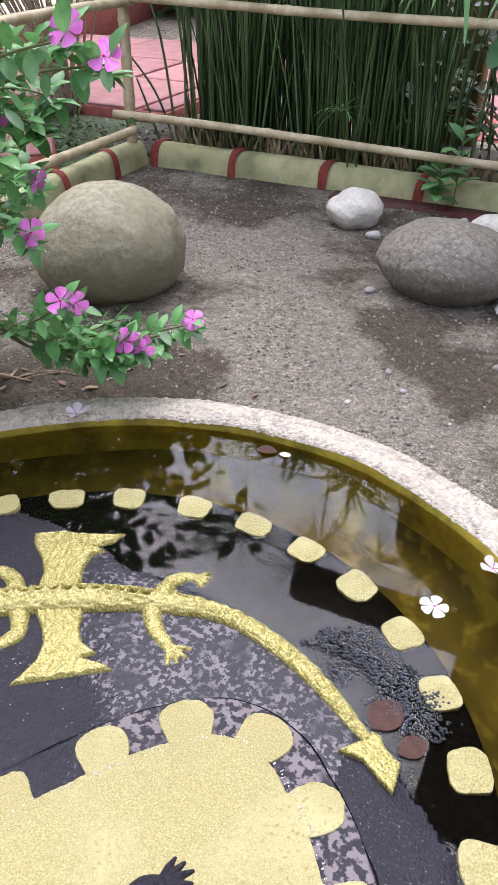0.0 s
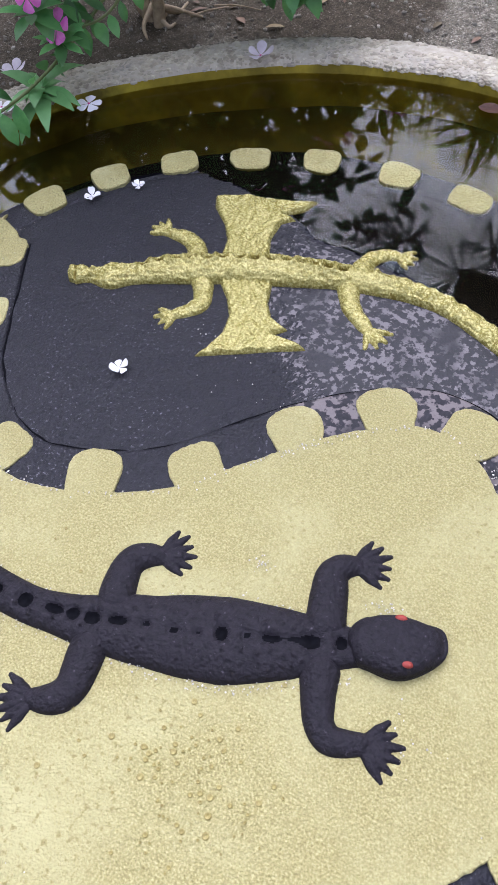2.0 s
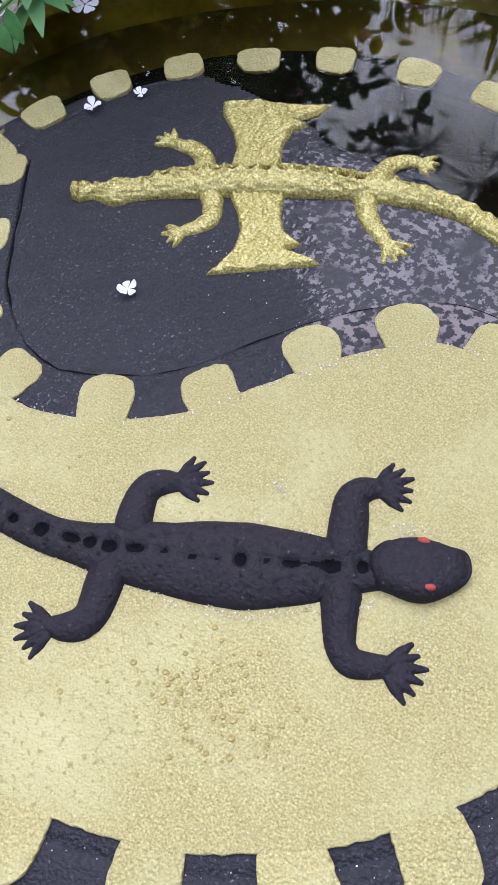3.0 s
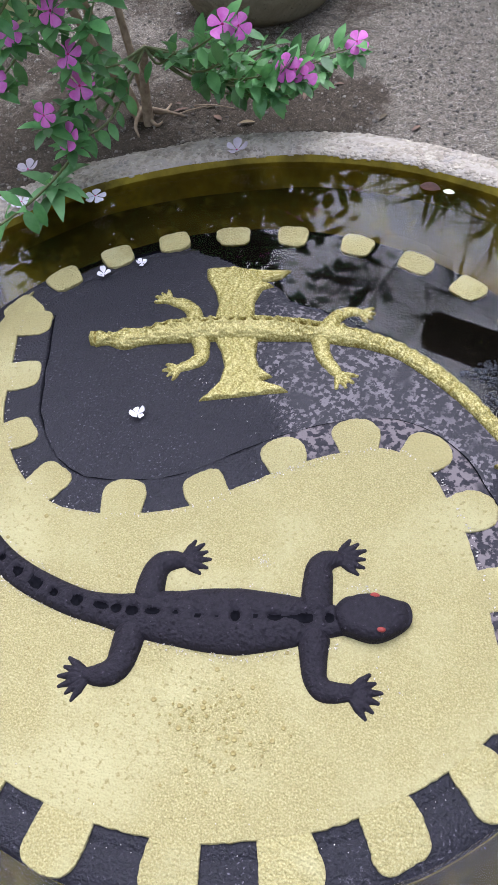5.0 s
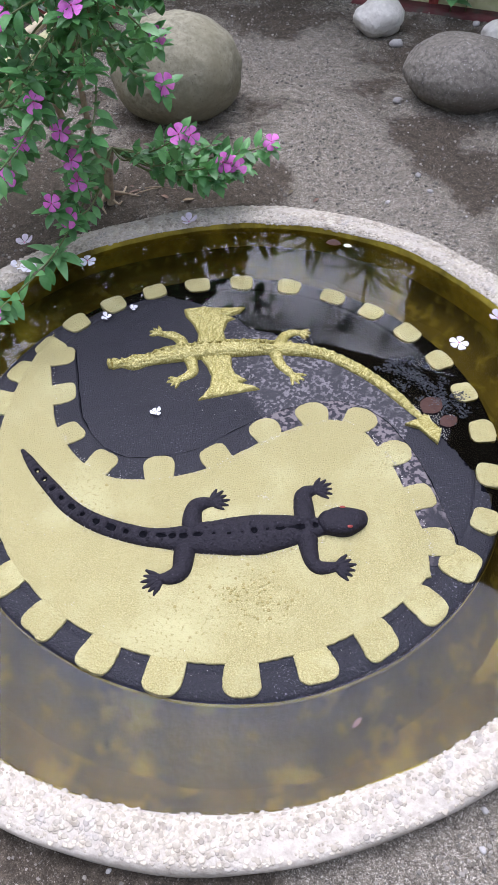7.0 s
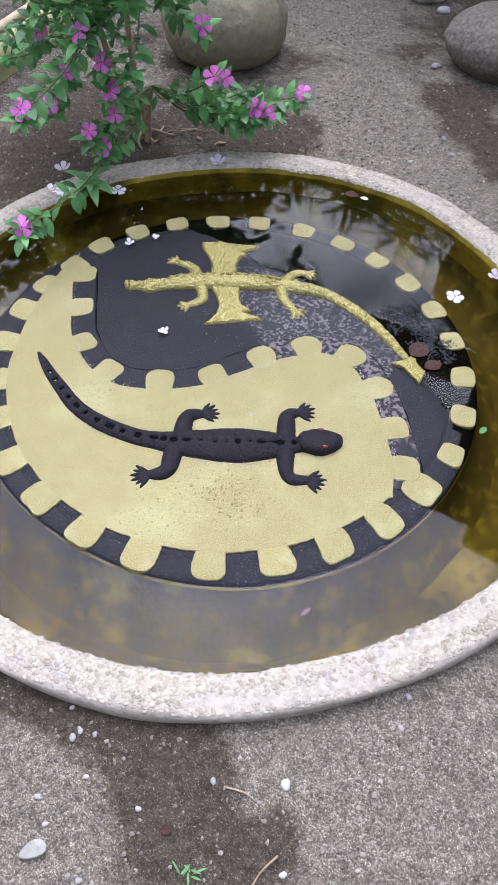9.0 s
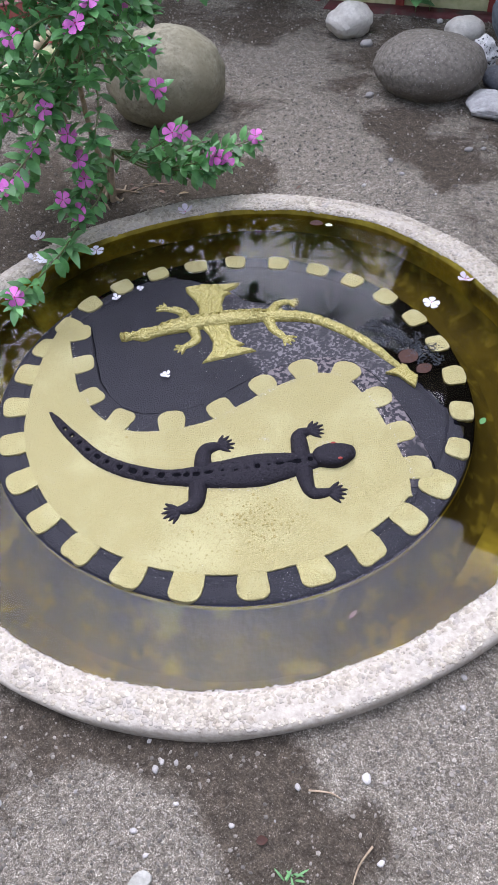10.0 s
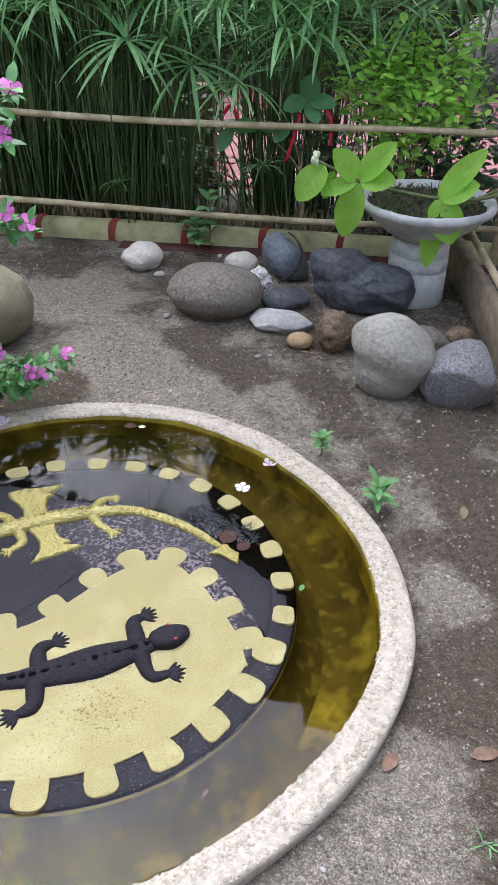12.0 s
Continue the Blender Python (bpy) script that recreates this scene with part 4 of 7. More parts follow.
def build_crocodile(parent):
    s = Shape()

    def scales(u, c, x, y):
        crest = 0.0
        for px, py in CROCODILE_PITS:
            d2 = (x - px) ** 2 + (y - py) ** 2
            if d2 < 0.0006:
                crest -= 0.0120 * math.exp(-(d2 / 0.0000560) ** 1.6) - 0.0034 * math.exp(-((math.sqrt(d2) - 0.0115) / 0.004) ** 2)
        if u >= 0.52:
            crest += 0.0020 * math.cos(u * 2 * math.pi * 34 + 0.8 * c) * (0.4 + abs(c))
        eyes = 0.008 * math.exp(-((u - 0.105) / 0.010) ** 2) * math.exp(-((abs(c) - 0.45) / 0.22) ** 2) + 0.004 * math.exp(-((u - 0.015) / 0.012) ** 2)
        eyes -= 0.005 * math.exp(-((u - 0.045) / 0.012) ** 2)
        a = x * 0.87 + y * 0.49 if x < 0.05 else x * 0.9 - y * 0.42
        rough = 0.0035 * noise.noise(Vector((a * 60, c * 7, 1.0))) + 0.003 * noise.noise(Vector((x * 130, y * 130, 6.0))) + 0.0015 * noise.noise(Vector((x * 320, y * 320, 2.0)))
        return crest + eyes + rough

    body = [(-0.376, 0.113), (-0.366, 0.122), (-0.346, 0.131), (-0.319, 0.145), (-0.292, 0.166), (-0.258, 0.195), (-0.210, 0.225), (-0.161, 0.255), (-0.115, 0.278), (-0.063, 0.301), (-0.022, 0.317), (0.053, 0.339),
            (0.09, 0.344), (0.128, 0.345), (0.168, 0.338), (0.210, 0.325), (0.254, 0.307), (0.296, 0.285), (0.330, 0.264), (0.354, 0.247), (0.382, 0.229)]
    sweep_figure(s, body, [0.012, 0.019, 0.0135, 0.025, 0.020, 0.026, 0.0275, 0.0275, 0.028, 0.0255, 0.0225, 0.021, 0.0195, 0.0185, 0.019, 0.0185, 0.0175, 0.016, 0.0145, 0.0125, 0.009],
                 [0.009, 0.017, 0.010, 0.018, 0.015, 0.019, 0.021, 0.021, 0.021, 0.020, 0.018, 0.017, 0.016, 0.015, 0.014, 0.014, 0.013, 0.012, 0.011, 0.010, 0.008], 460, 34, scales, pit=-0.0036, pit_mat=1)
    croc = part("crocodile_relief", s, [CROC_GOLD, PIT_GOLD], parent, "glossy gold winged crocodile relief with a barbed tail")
    for joints, heading, size in (
            ([(-0.226, 0.232), (-0.247, 0.260), (-0.271, 0.270), (-0.290, 0.268), (-0.305, 0.266)], 172, 0.030),
            ([(-0.208, 0.218), (-0.184, 0.194), (-0.171, 0.168), (-0.179, 0.150), (-0.189, 0.136)], 232, 0.030),
            ([(-0.004, 0.328), (-0.012, 0.362), (-0.008, 0.386), (0.006, 0.400), (0.018, 0.404)], 8, 0.028),
            ([(-0.010, 0.312), (0.004, 0.288), (0.022, 0.270), (0.042, 0.258), (0.056, 0.250)], -24, 0.034)):
        leg_relief("leg", joints, [0.019, 0.0145, 0.0135, 0.0115, 0.009], heading, 84, size, CROC_GOLD, croc, 4, lump=0.0026, toe=0.0050, flat=0.7)
    s = Shape()

    def plate(points, segs):
        ring = []
        for a, b in zip(points, points[1:] + points[:1]):
            k = max(2, int(math.hypot(b[0] - a[0], b[1] - a[1]) / 0.006))
            ring += [(a[0] + (b[0] - a[0]) * i / k, a[1] + (b[1] - a[1]) * i / k) for i in range(k)]
        area = sum(p[0] * q[1] - q[0] * p[1] for p, q in zip(ring, ring[1:] + ring[:1]))
        ring = ring if area > 0 else ring[::-1]
        ring = [(x + 0.0012 * noise.noise(Vector((x * 160, y * 160, 1))), y + 0.0012 * noise.noise(Vector((x * 160, y * 160, 7)))) for x, y in ring]
        flat_piece(s, ring, -0.006, segs, 0.004)

    def wing(points, root, seed):
        """A flat wing with uneven ridges that fan out from its root."""
        ring = np.array(points)

        def height(gx, gy):
            inside, near = np.zeros(gx.shape, bool), np.full(gx.shape, 1.0)
            for (ax, ay), (bx, by) in zip(ring, np.roll(ring, -1, 0)):
                u = np.clip(((gx - ax) * (bx - ax) + (gy - ay) * (by - ay)) / ((bx - ax) ** 2 + (by - ay) ** 2), 0, 1)
                near = np.minimum(near, np.hypot(gx - ax - u * (bx - ax), gy - ay - u * (by - ay)))
                inside ^= ((ay > gy) != (by > gy)) & (gx < (bx - ax) * (gy - ay) / (by - ay + 1e-12) + ax)
            a, d = np.arctan2(gy - root[1], gx - root[0]), np.hypot(gx - root[0], gy - root[1])
            ridge = np.sin(a * 26 + 2.2 * np.sin(d * 60 + seed)) * 0.5 + np.sin(a * 61 + 3 * np.sin(d * 95 + 2 * seed)) * 0.32
            top = 0.0075 + 0.0022 * ridge * np.clip(d / 0.05, 0, 1)
            return np.where(inside, np.minimum(top, near * 1.6 + 0.0015), -near * 2.5)

        lo, hi = ring.min(0) - 0.005, ring.max(0) + 0.005
        part("wing", moulded(Shape(), height, lo, hi, 0.0013, lump=0.0010), CROC_GOLD, croc)

    wing([(-0.200, 0.255), (-0.217, 0.298), (-0.240, 0.324), (-0.277, 0.349), (-0.291, 0.369), (-0.247, 0.400), (-0.197, 0.423), (-0.149, 0.447), (-0.154, 0.420), (-0.177, 0.390), (-0.153, 0.391), (-0.165, 0.369),
          (-0.160, 0.333), (-0.135, 0.290)], (-0.160, 0.24), 1)
    wing([(-0.180, 0.225), (-0.145, 0.198), (-0.123, 0.173), (-0.112, 0.142), (-0.115, 0.108), (-0.120, 0.088), (-0.080, 0.116), (-0.038, 0.147), (0.004, 0.176), (-0.013, 0.180), (-0.050, 0.175), (-0.037, 0.193),
          (-0.069, 0.200), (-0.089, 0.221), (-0.108, 0.262)], (-0.175, 0.29), 4)
    s = Shape()
    plate([(0.383, 0.240), (0.383, 0.228), (0.352, 0.191), (0.386, 0.192), (0.436, 0.162), (0.432, 0.213), (0.409, 0.222), (0.397, 0.240)], 0.010)
    part("tail_barb", s, CROC_GOLD, croc)


def build_medallion():
    med = thing("yin_yang_medallion", (0, 0, -0.135), "round black and gold yin-yang relief slab standing in the pond", "relief sculpture")
    slab = Shape()
    sides = 420
    radii = list(np.linspace(0.004, 0.53, 100)) + [COMMA_R - 0.003, COMMA_R, COMMA_R + 0.003, 0.555, 0.58, 0.6, DISC_R, DISC_R + 0.001, DISC_R + 0.004, DISC_R + 0.022, DISC_R + 0.065, DISC_R + 0.13]
    drop = [0.0] * 100 + [0.0, -0.003, -0.0005, 0, 0, -0.001, -0.0066, -0.018, -0.04, -0.078, -0.116, -0.140]
    upper = len(radii) - 6
    verts, faces = [], []
    for r, d in zip(radii, drop):
        for j in range(sides):
            a = 2 * math.pi * j / sides
            front = math.exp(-((math.remainder(a + 1.66, 2 * math.pi)) / 0.62) ** 2)
            k = 1 + (0.003 * noise.noise(Vector((math.cos(a) * 5, math.sin(a) * 5, 1))) - 0.028 * front if r > 0.575 else 0)
            x, y = r * k * math.cos(a), r * k * math.sin(a)
            verts.append((x, y, d + dip(x, y) + 0.0006 * noise.noise(Vector((x * 40, y * 40, 0)))))
    for i in range(len(radii) - 1):
        for j in range(sides):
            a, b = i * sides + j, i * sides + (j + 1) % sides
            faces.append((a, b, b + sides, a + sides))
    slab.add(verts, faces)
    wear = random.Random(41)
    for k, f in enumerate(faces):
        x, y = sum(verts[i][0] for i in f) / 4, sum(verts[i][1] for i in f) / 4
        if k >= (upper + 1) * sides:
            slab.m[k] = 4
        elif k >= upper * sides:
            slab.m[k] = 2
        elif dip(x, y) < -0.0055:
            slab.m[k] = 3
        elif x + 0.07 * noise.noise(Vector((x * 9, y * 9, 0))) + wear.uniform(-0.06, 0.06) > -0.105 + 1.35 * max(0, 0.25 - y) and x < 0.36 and dip(x, y) > -0.004 and math.hypot(x, y) < 0.5:
            slab.m[k] = 1
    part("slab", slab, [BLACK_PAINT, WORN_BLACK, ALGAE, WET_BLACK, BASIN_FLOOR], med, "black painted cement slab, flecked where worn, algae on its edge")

    end = math.atan2(S_EDGE[-1][1], S_EDGE[-1][0])
    start = math.atan2(S_EDGE[0][1], S_EDGE[0][0])
    arc = []
    for u in np.linspace(0, 1, 220):
        a = end - u * (end + 2 * math.pi - start)
        r = FIELD_R + (0.058 * max(0, (u - 0.8) / 0.2) ** 1.5) + 0.002 * noise.noise(Vector((math.cos(a) * 9, math.sin(a) * 9, 2)))
        arc.append((r * math.cos(a), r * math.sin(a)))
    ring = [tuple(p) for p in S_EDGE] + arc[1:-1]
    field = Shape()
    flat_piece(field, ring[::-1], -0.006, 0.005, 0.0025)
    r = random.Random(17)
    for k in range(110):
        cx, cy = (r.gauss(0.195, 0.045), r.gauss(-0.345, 0.035)) if k < 90 else (r.uniform(-0.35, 0.3), r.uniform(-0.45, -0.2))
        size = 0.0010 + 0.0019 * r.random() ** 2
        lathe(field, [(size * 1.45, 0.0040), (size * 1.2, 0.0066), (size, 0.0072), (size * 0.7, 0.0060), (size * 0.1, 0.0056)], 10, (cx, cy), mat=1)
    part("gold_field", field, [GOLD, RING_GOLD], med, "pale gold painted comma-shaped field")

    # the dark border band that runs along the S line between the gold knobs
    band = Shape()
    nrm = normals_2d(S_EDGE)
    n = len(S_EDGE)
    rows = [(-0.004, 0.001), (0.03, 0.0032), (0.057, 0.0036), (0.0605, 0.0028), (0.0625, -0.003)]
    last = n - 6
    verts = []
    for off, z in rows:
        for i in range(8, last):
            q = S_EDGE[i] + nrm[i] * off
            verts.append((q[0], q[1], z + dip(*q)))
    k = last - 8
    faces = [(a * k + b, (a + 1) * k + b, (a + 1) * k + b + 1, a * k + b + 1) for a in range(len(rows) - 1) for b in range(k - 1)]
    band.add(verts, [f[::-1] for f in faces], 0)
    for i, f in enumerate(band.f):
        band.m[i] = 1 if (i % (k - 1)) > 0.50 * k else 0
    part("border_band", band, [BLACK_PAINT, BAND_WORN], med, "black border band with worn pale flecks")

    groove = Shape()
    verts = []
    for off, z in ((0.0608, 0.0012), (0.0614, 0.0009), (0.0630, 0.0009), (0.0636, 0.0002)):
        for i in range(8, last):
            q = S_EDGE[i] + nrm[i] * (off + 0.0035 * noise.noise(Vector((S_EDGE[i][0] * 26, S_EDGE[i][1] * 26, 4))))
            verts.append((q[0], q[1], z + dip(*q) - 0.0016 * max(0.0, noise.noise(Vector((q[0] * 12, q[1] * 12, 8))))))
    groove.add(verts, [((a + 1) * k + b, a * k + b, a * k + b + 1, (a + 1) * k + b + 1) for a in range(3) for b in range(k - 1)])
    part("groove", groove, PIT_BLACK, med, "dark joint beside the border band")
    for i, deg in enumerate(KNOB_ANGLES):
        a = radians(deg)
        attached = deg < -12 or deg > 160
        r = 0.551 + 0.012 * max(0, 1 - abs(deg + 15) / 25) if attached else 0.573
        w, h = (0.070 if attached else 0.063) + 0.004 * math.sin(i * 2.3), (0.078 if attached else 0.056) + 0.003 * math.sin(i * 1.7)
        s = Shape()
        edge = knob_outline(r * math.cos(a), r * math.sin(a), a, w, h, 40 + i, square=3.6)
        if attached:
            flat_piece(s, edge, -0.008, 0.0046, 0.002)
        else:
            top = max(WATER_Z + 0.0008, max(dip(*p) for p in edge) + 0.0042)
            flat_piece(s, edge, -0.03, top, 0.002, follow=False)
        part("gold_knob", s, KNOB_GOLD, med)
    for i, (x, y) in enumerate(INNER_KNOBS):
        j = int(np.argmin(np.hypot(S_EDGE[:, 0] - x, S_EDGE[:, 1] - y)))
        a = math.atan2(nrm[j][1], nrm[j][0])
        s = Shape()
        px, py = x - 0.008 * nrm[j][0], y - 0.008 * nrm[j][1]
        round_head = 6 <= i <= 9
        flat_piece(s, knob_outline(px, py, a, (0.073 if round_head else 0.064) + 0.003 * math.sin(i * 1.9), 0.080, 90 + i, square=2.3 if round_head else 3.2, flare=0.12), -0.006, 0.0054, 0.002)
        part("gold_knob", s, GOLD, med)
    build_lizard(med)
    build_crocodile(med)
    med.scale = (1.013, 1.013, 1.013)
    med.location = (-0.008, 0, -0.1368)
    # small spots of bare cement along the edges of the painted shapes
    r = random.Random(29)
    chips = Shape()

    def chip(x, y, z, size):
        m = r.choice((4, 5, 6))
        ring = [(x + size * r.uniform(0.5, 1.1) * math.cos(2 * math.pi * i / m), y + size * r.uniform(0.5, 1.1) * math.sin(2 * math.pi * i / m)) for i in range(m)]
        chips.add([(*p, z) for p in ring] + [(x + (p[0] - x) * 0.6, y + (p[1] - y) * 0.6, z + 0.0009) for p in ring],
                  [(i, (i + 1) % m, m + (i + 1) % m, m + i) for i in range(m)] + [tuple(range(m, 2 * m))])

    for _ in range(300):
        i = r.randrange(8, n - 8)
        q = S_EDGE[i] + nrm[i] * r.gauss(0, 0.0025)
        chip(q[0], q[1], dip(*q) + 0.0045, r.uniform(0.0006, 0.0018))
    for _ in range(220):
        a = r.uniform(math.radians(-200), math.radians(-20))
        d = r.choice((0.502, 0.541, 0.545, 0.6)) + r.gauss(0, 0.003)
        q = (d * math.cos(a), d * math.sin(a))
        chip(q[0], q[1], dip(*q) + (0.0048 if d < 0.53 else 0.0015), r.uniform(0.0004, 0.0011))
    outline = spline([(0.252, -0.122), (0.208, -0.135), (0.162, -0.151), (0.118, -0.171), (0.061, -0.208), (0.001, -0.245), (-0.064, -0.276), (-0.142, -0.284), (-0.2, -0.280), (-0.29, -0.250), (-0.342, -0.226)], 60)
    under = spline([(0.272, -0.177), (0.241, -0.199), (0.201, -0.235), (0.145, -0.267), (0.079, -0.288), (0.008, -0.306), (-0.068, -0.323), (-0.157, -0.329), (-0.213, -0.321), (-0.265, -0.300), (-0.319, -0.270)], 60)
    for _ in range(420):
        q = r.choice((outline, under, under))[r.randrange(60)]
        chip(q[0] + r.gauss(0, 0.004), q[1] + r.gauss(0, 0.003), 0.0049, r.uniform(0.0005, 0.0016))
    for cx, cy, w, k in ((0.127, -0.116, 0.007, 26), (0.262, -0.085, 0.009, 30), (-0.14, 0.13, 0.05, 24), (0.02, 0.06, 0.03, 16), (0.35, -0.2, 0.02, 18), (-0.3, -0.36, 0.03, 26)):
        for _ in range(k):
            x, y = r.gauss(cx, w), r.gauss(cy, w * 0.7)
            chip(x, y, dip(x, y) + (0.0049 if cy < 0 else 0.0006), r.uniform(0.0005, 0.0016))
    grains = Shape()
    for _ in range(2400):
        u, w = r.random(), r.random()
        x, y = 0.25 + 0.22 * u + (w - 0.5) * 0.055, 0.395 - 0.12 * u + (w - 0.5) * 0.095
        if noise.noise(Vector((x * 24, y * 24, 6))) + 1.7 * (0.5 - abs(w - 0.5)) < r.uniform(0.1, 0.8) or dip(x, y) > -0.003:
            continue
        size, turn = r.uniform(0.0014, 0.0034), r.uniform(0, 6.3)
        grains.add([(x + size * (p[0] * math.cos(turn) - p[1] * math.sin(turn)), y + size * (p[0] * math.sin(turn) + p[1] * math.cos(turn)), WATER_Z - 0.0004 + size * 0.8 * p[2]) for p in GRAIN_V], GRAIN_F)
    part("wet_grit", grains, WET_GRIT, med, "wet dark grit standing out of the shallow water", kind="stuff", smooth=True)
    part("bare_cement", chips, CHIP, med, "pale bare cement chips in the paint", kind="stuff", smooth=False)


build_medallion()


# ---------------------------------------------------------------- rocks
def rock(name, label, mat, center, size, turn=0.0, seed=0, bumps=0.10, freq=1.6, level=4, tilt=0.0, sink=0.12, boxy=0.0, saddle=None, facets=0.0, lobes=None):
    """A weathered boulder. size: full width, depth, height; it is sunk a little into the ground."""
    v0, f0 = BALLS[level]
    c, sn = math.cos(radians(turn)), math.sin(radians(turn))
    ct, st = math.cos(radians(tilt)), math.sin(radians(tilt))
    s, verts = Shape(), []
    rr = random.Random(seed * 7 + 1)
    planes = [np.array(Vector((rr.uniform(-1, 1), rr.uniform(-1, 1), rr.uniform(-0.4, 1))).normalized()) for _ in range(11)]
    for p in v0:
        q = np.array(p)
        if boxy:
            q = q * (1 - boxy) + boxy * q / max(abs(q)) * 0.85
        k = 1 + bumps * noise_at(p, freq, seed * 3.1) + bumps * 0.45 * noise_at(p, freq * 2.7, seed * 1.7) + bumps * 0.2 * noise_at(p, freq * 7, seed) + 0.006 * noise_at(p, 22, seed)
        if lobes:
            d = Vector(p).normalized()
            far = [d.dot(Vector(c0)) + math.sqrt(max(0.0, d.dot(Vector(c0)) ** 2 - Vector(c0).length_squared + r0 * r0)) for c0, r0 in lobes]
            k *= math.log(sum(math.exp(14 * e) for e in far)) / 14
        q = q * k
        if saddle:
            q[2] -= saddle[1] * math.exp(-((q[0] - saddle[0]) / 0.22) ** 2) * max(0, q[2])
        if facets:
            for d in planes:
                over = q @ d - 0.74
                if over > 0:
                    q = q - d * over * facets
        x, y, z = q[0] * size[0] / 2, q[1] * size[1] / 2, q[2] * size[2] / 2
        x, z = ct * x - st * z, st * x + ct * z
        verts.append((c * x - sn * y, sn * x + c * y, z))
    low = min(v[2] for v in verts)
    g = ground_height(center[0], center[1])
    base = g - sink * size[2]
    verts = [(x + center[0], y + center[1], max(z - low + base, g - 0.02)) for x, y, z in verts]
    s.add(verts, f0)
    return tagged(solid(name, s, mat, (center[0], center[1], g)), label, "rock")


rock("boulder", "large smooth olive-grey boulder half buried in sand", ROCK_OLIVE, (-0.83, 1.44), (0.46, 0.42, 0.36), 20, 1, 0.07, 1.2, 5, sink=0.14)
rock("boulder", "smooth oval brown-grey boulder lying on sand", ROCK_GREY, (0.11, 1.85), (0.43, 0.33, 0.255), 5, 2, 0.06, 1.3, 5, sink=0.16)
rock("white_stone", "small whitewashed stone beside the curb", ROCK_WHITE, (-0.34, 2.31), (0.205, 0.18, 0.15), 30, 3, 0.14, 1.5, sink=0.16)
rock("white_stone", "rounded off-white stone behind the oval boulder", ROCK_WHITE, (0.165, 2.33), (0.17, 0.14, 0.12), 0, 4, 0.10, sink=0.18)
rock("blue_stone", "blue-grey tilted river stone", ROCK_BLUE, (0.395, 2.28), (0.31, 0.19, 0.19), -25, 5, 0.07, 1.4, tilt=-36, sink=0.05, facets=0.6)
rock("slate_stone", "small dark grey flat stone", ROCK_SLATE, (0.415, 1.96), (0.235, 0.18, 0.11), 10, 6, 0.08, sink=0.12, facets=0.7)
rock("flat_stone", "light grey flat stone", ROCK_PALE, (0.43, 1.73), (0.315, 0.16, 0.085), -6, 7, 0.12, 2.0, 5, sink=0.12, facets=0.8, boxy=0.35)
rock("ochre_stone", "small smooth ochre stone", ROCK_OCHRE, (0.515, 1.55), (0.115, 0.09, 0.07), 0, 8, 0.05, level=3, sink=0.15)
rock("brown_stone", "rough pitted brown stone", ROCK_BROWN, (0.655, 1.545), (0.16, 0.15, 0.185), 0, 9, 0.20, 2.6, 5, sink=0.08, facets=0.4)
rock("slate_boulder", "long dark slate boulder with a dipped top", ROCK_SLATE, (0.775, 2.0), (0.54, 0.36, 0.335), -10, 10, 0.12, 2.3, 5, sink=0.10, facets=0.5,
     lobes=[((-0.46, 0.05, 0.30), 0.58), ((0.32, 0.0, -0.10), 0.68), ((-0.2, -0.1, -0.3), 0.62)])
rock("pale_boulder", "large light grey boulder with a notched side", ROCK_LIGHT, (0.862, 1.24), (0.375, 0.34, 0.35), -14, 11, 0.05, 1.7, 5, sink=0.10, facets=0.3,
     lobes=[((-0.20, 0.0, 0.36), 0.60), ((0.02, 0.0, -0.36), 0.68), ((0.30, 0.0, 0.02), 0.62), ((0.1, -0.1, 0.2), 0.66)])
rock("grey_stone", "small grey wedge-shaped stone between boulders", ROCK_GREY, (1.05, 1.58), (0.20, 0.13, 0.12), 0, 12, 0.12, tilt=-25, sink=0.12, facets=0.5)
rock("brown_stone", "small rough brown stone", ROCK_BROWN, (1.19, 1.67), (0.13, 0.11, 0.09), 0, 13, 0.2, 2.0, level=3, sink=0.15)
rock("speckled_boulder", "angular speckled grey boulder", ROCK_SPECK, (1.13, 1.23), (0.31, 0.27, 0.27), 10, 14, 0.08, 1.5, 5, sink=0.12, boxy=0.3, facets=0.55)
rock("white_stone", "small crumbled white stone between boulders", ROCK_CRUMBLED, (0.285, 2.07), (0.11, 0.09, 0.13), 0, 15, 0.3, 2.6, level=4, sink=0.1)
scatter_gravel()


# ---------------------------------------------------------------- curb, fence, paving
def obox(shape, center, size, turn=0.0, bevel=0.006, mat=0, tilt=0.0):
    """A chamfered block of that size, turned about z (and tilted along its length)."""
    b = box(Shape(), [-v / 2 for v in size], [v / 2 for v in size], 0, bevel)
    m = pose(*center, 0, tilt, turn)
    return shape.add([tuple(m @ Vector(v)) for v in b.v], b.f, mat)


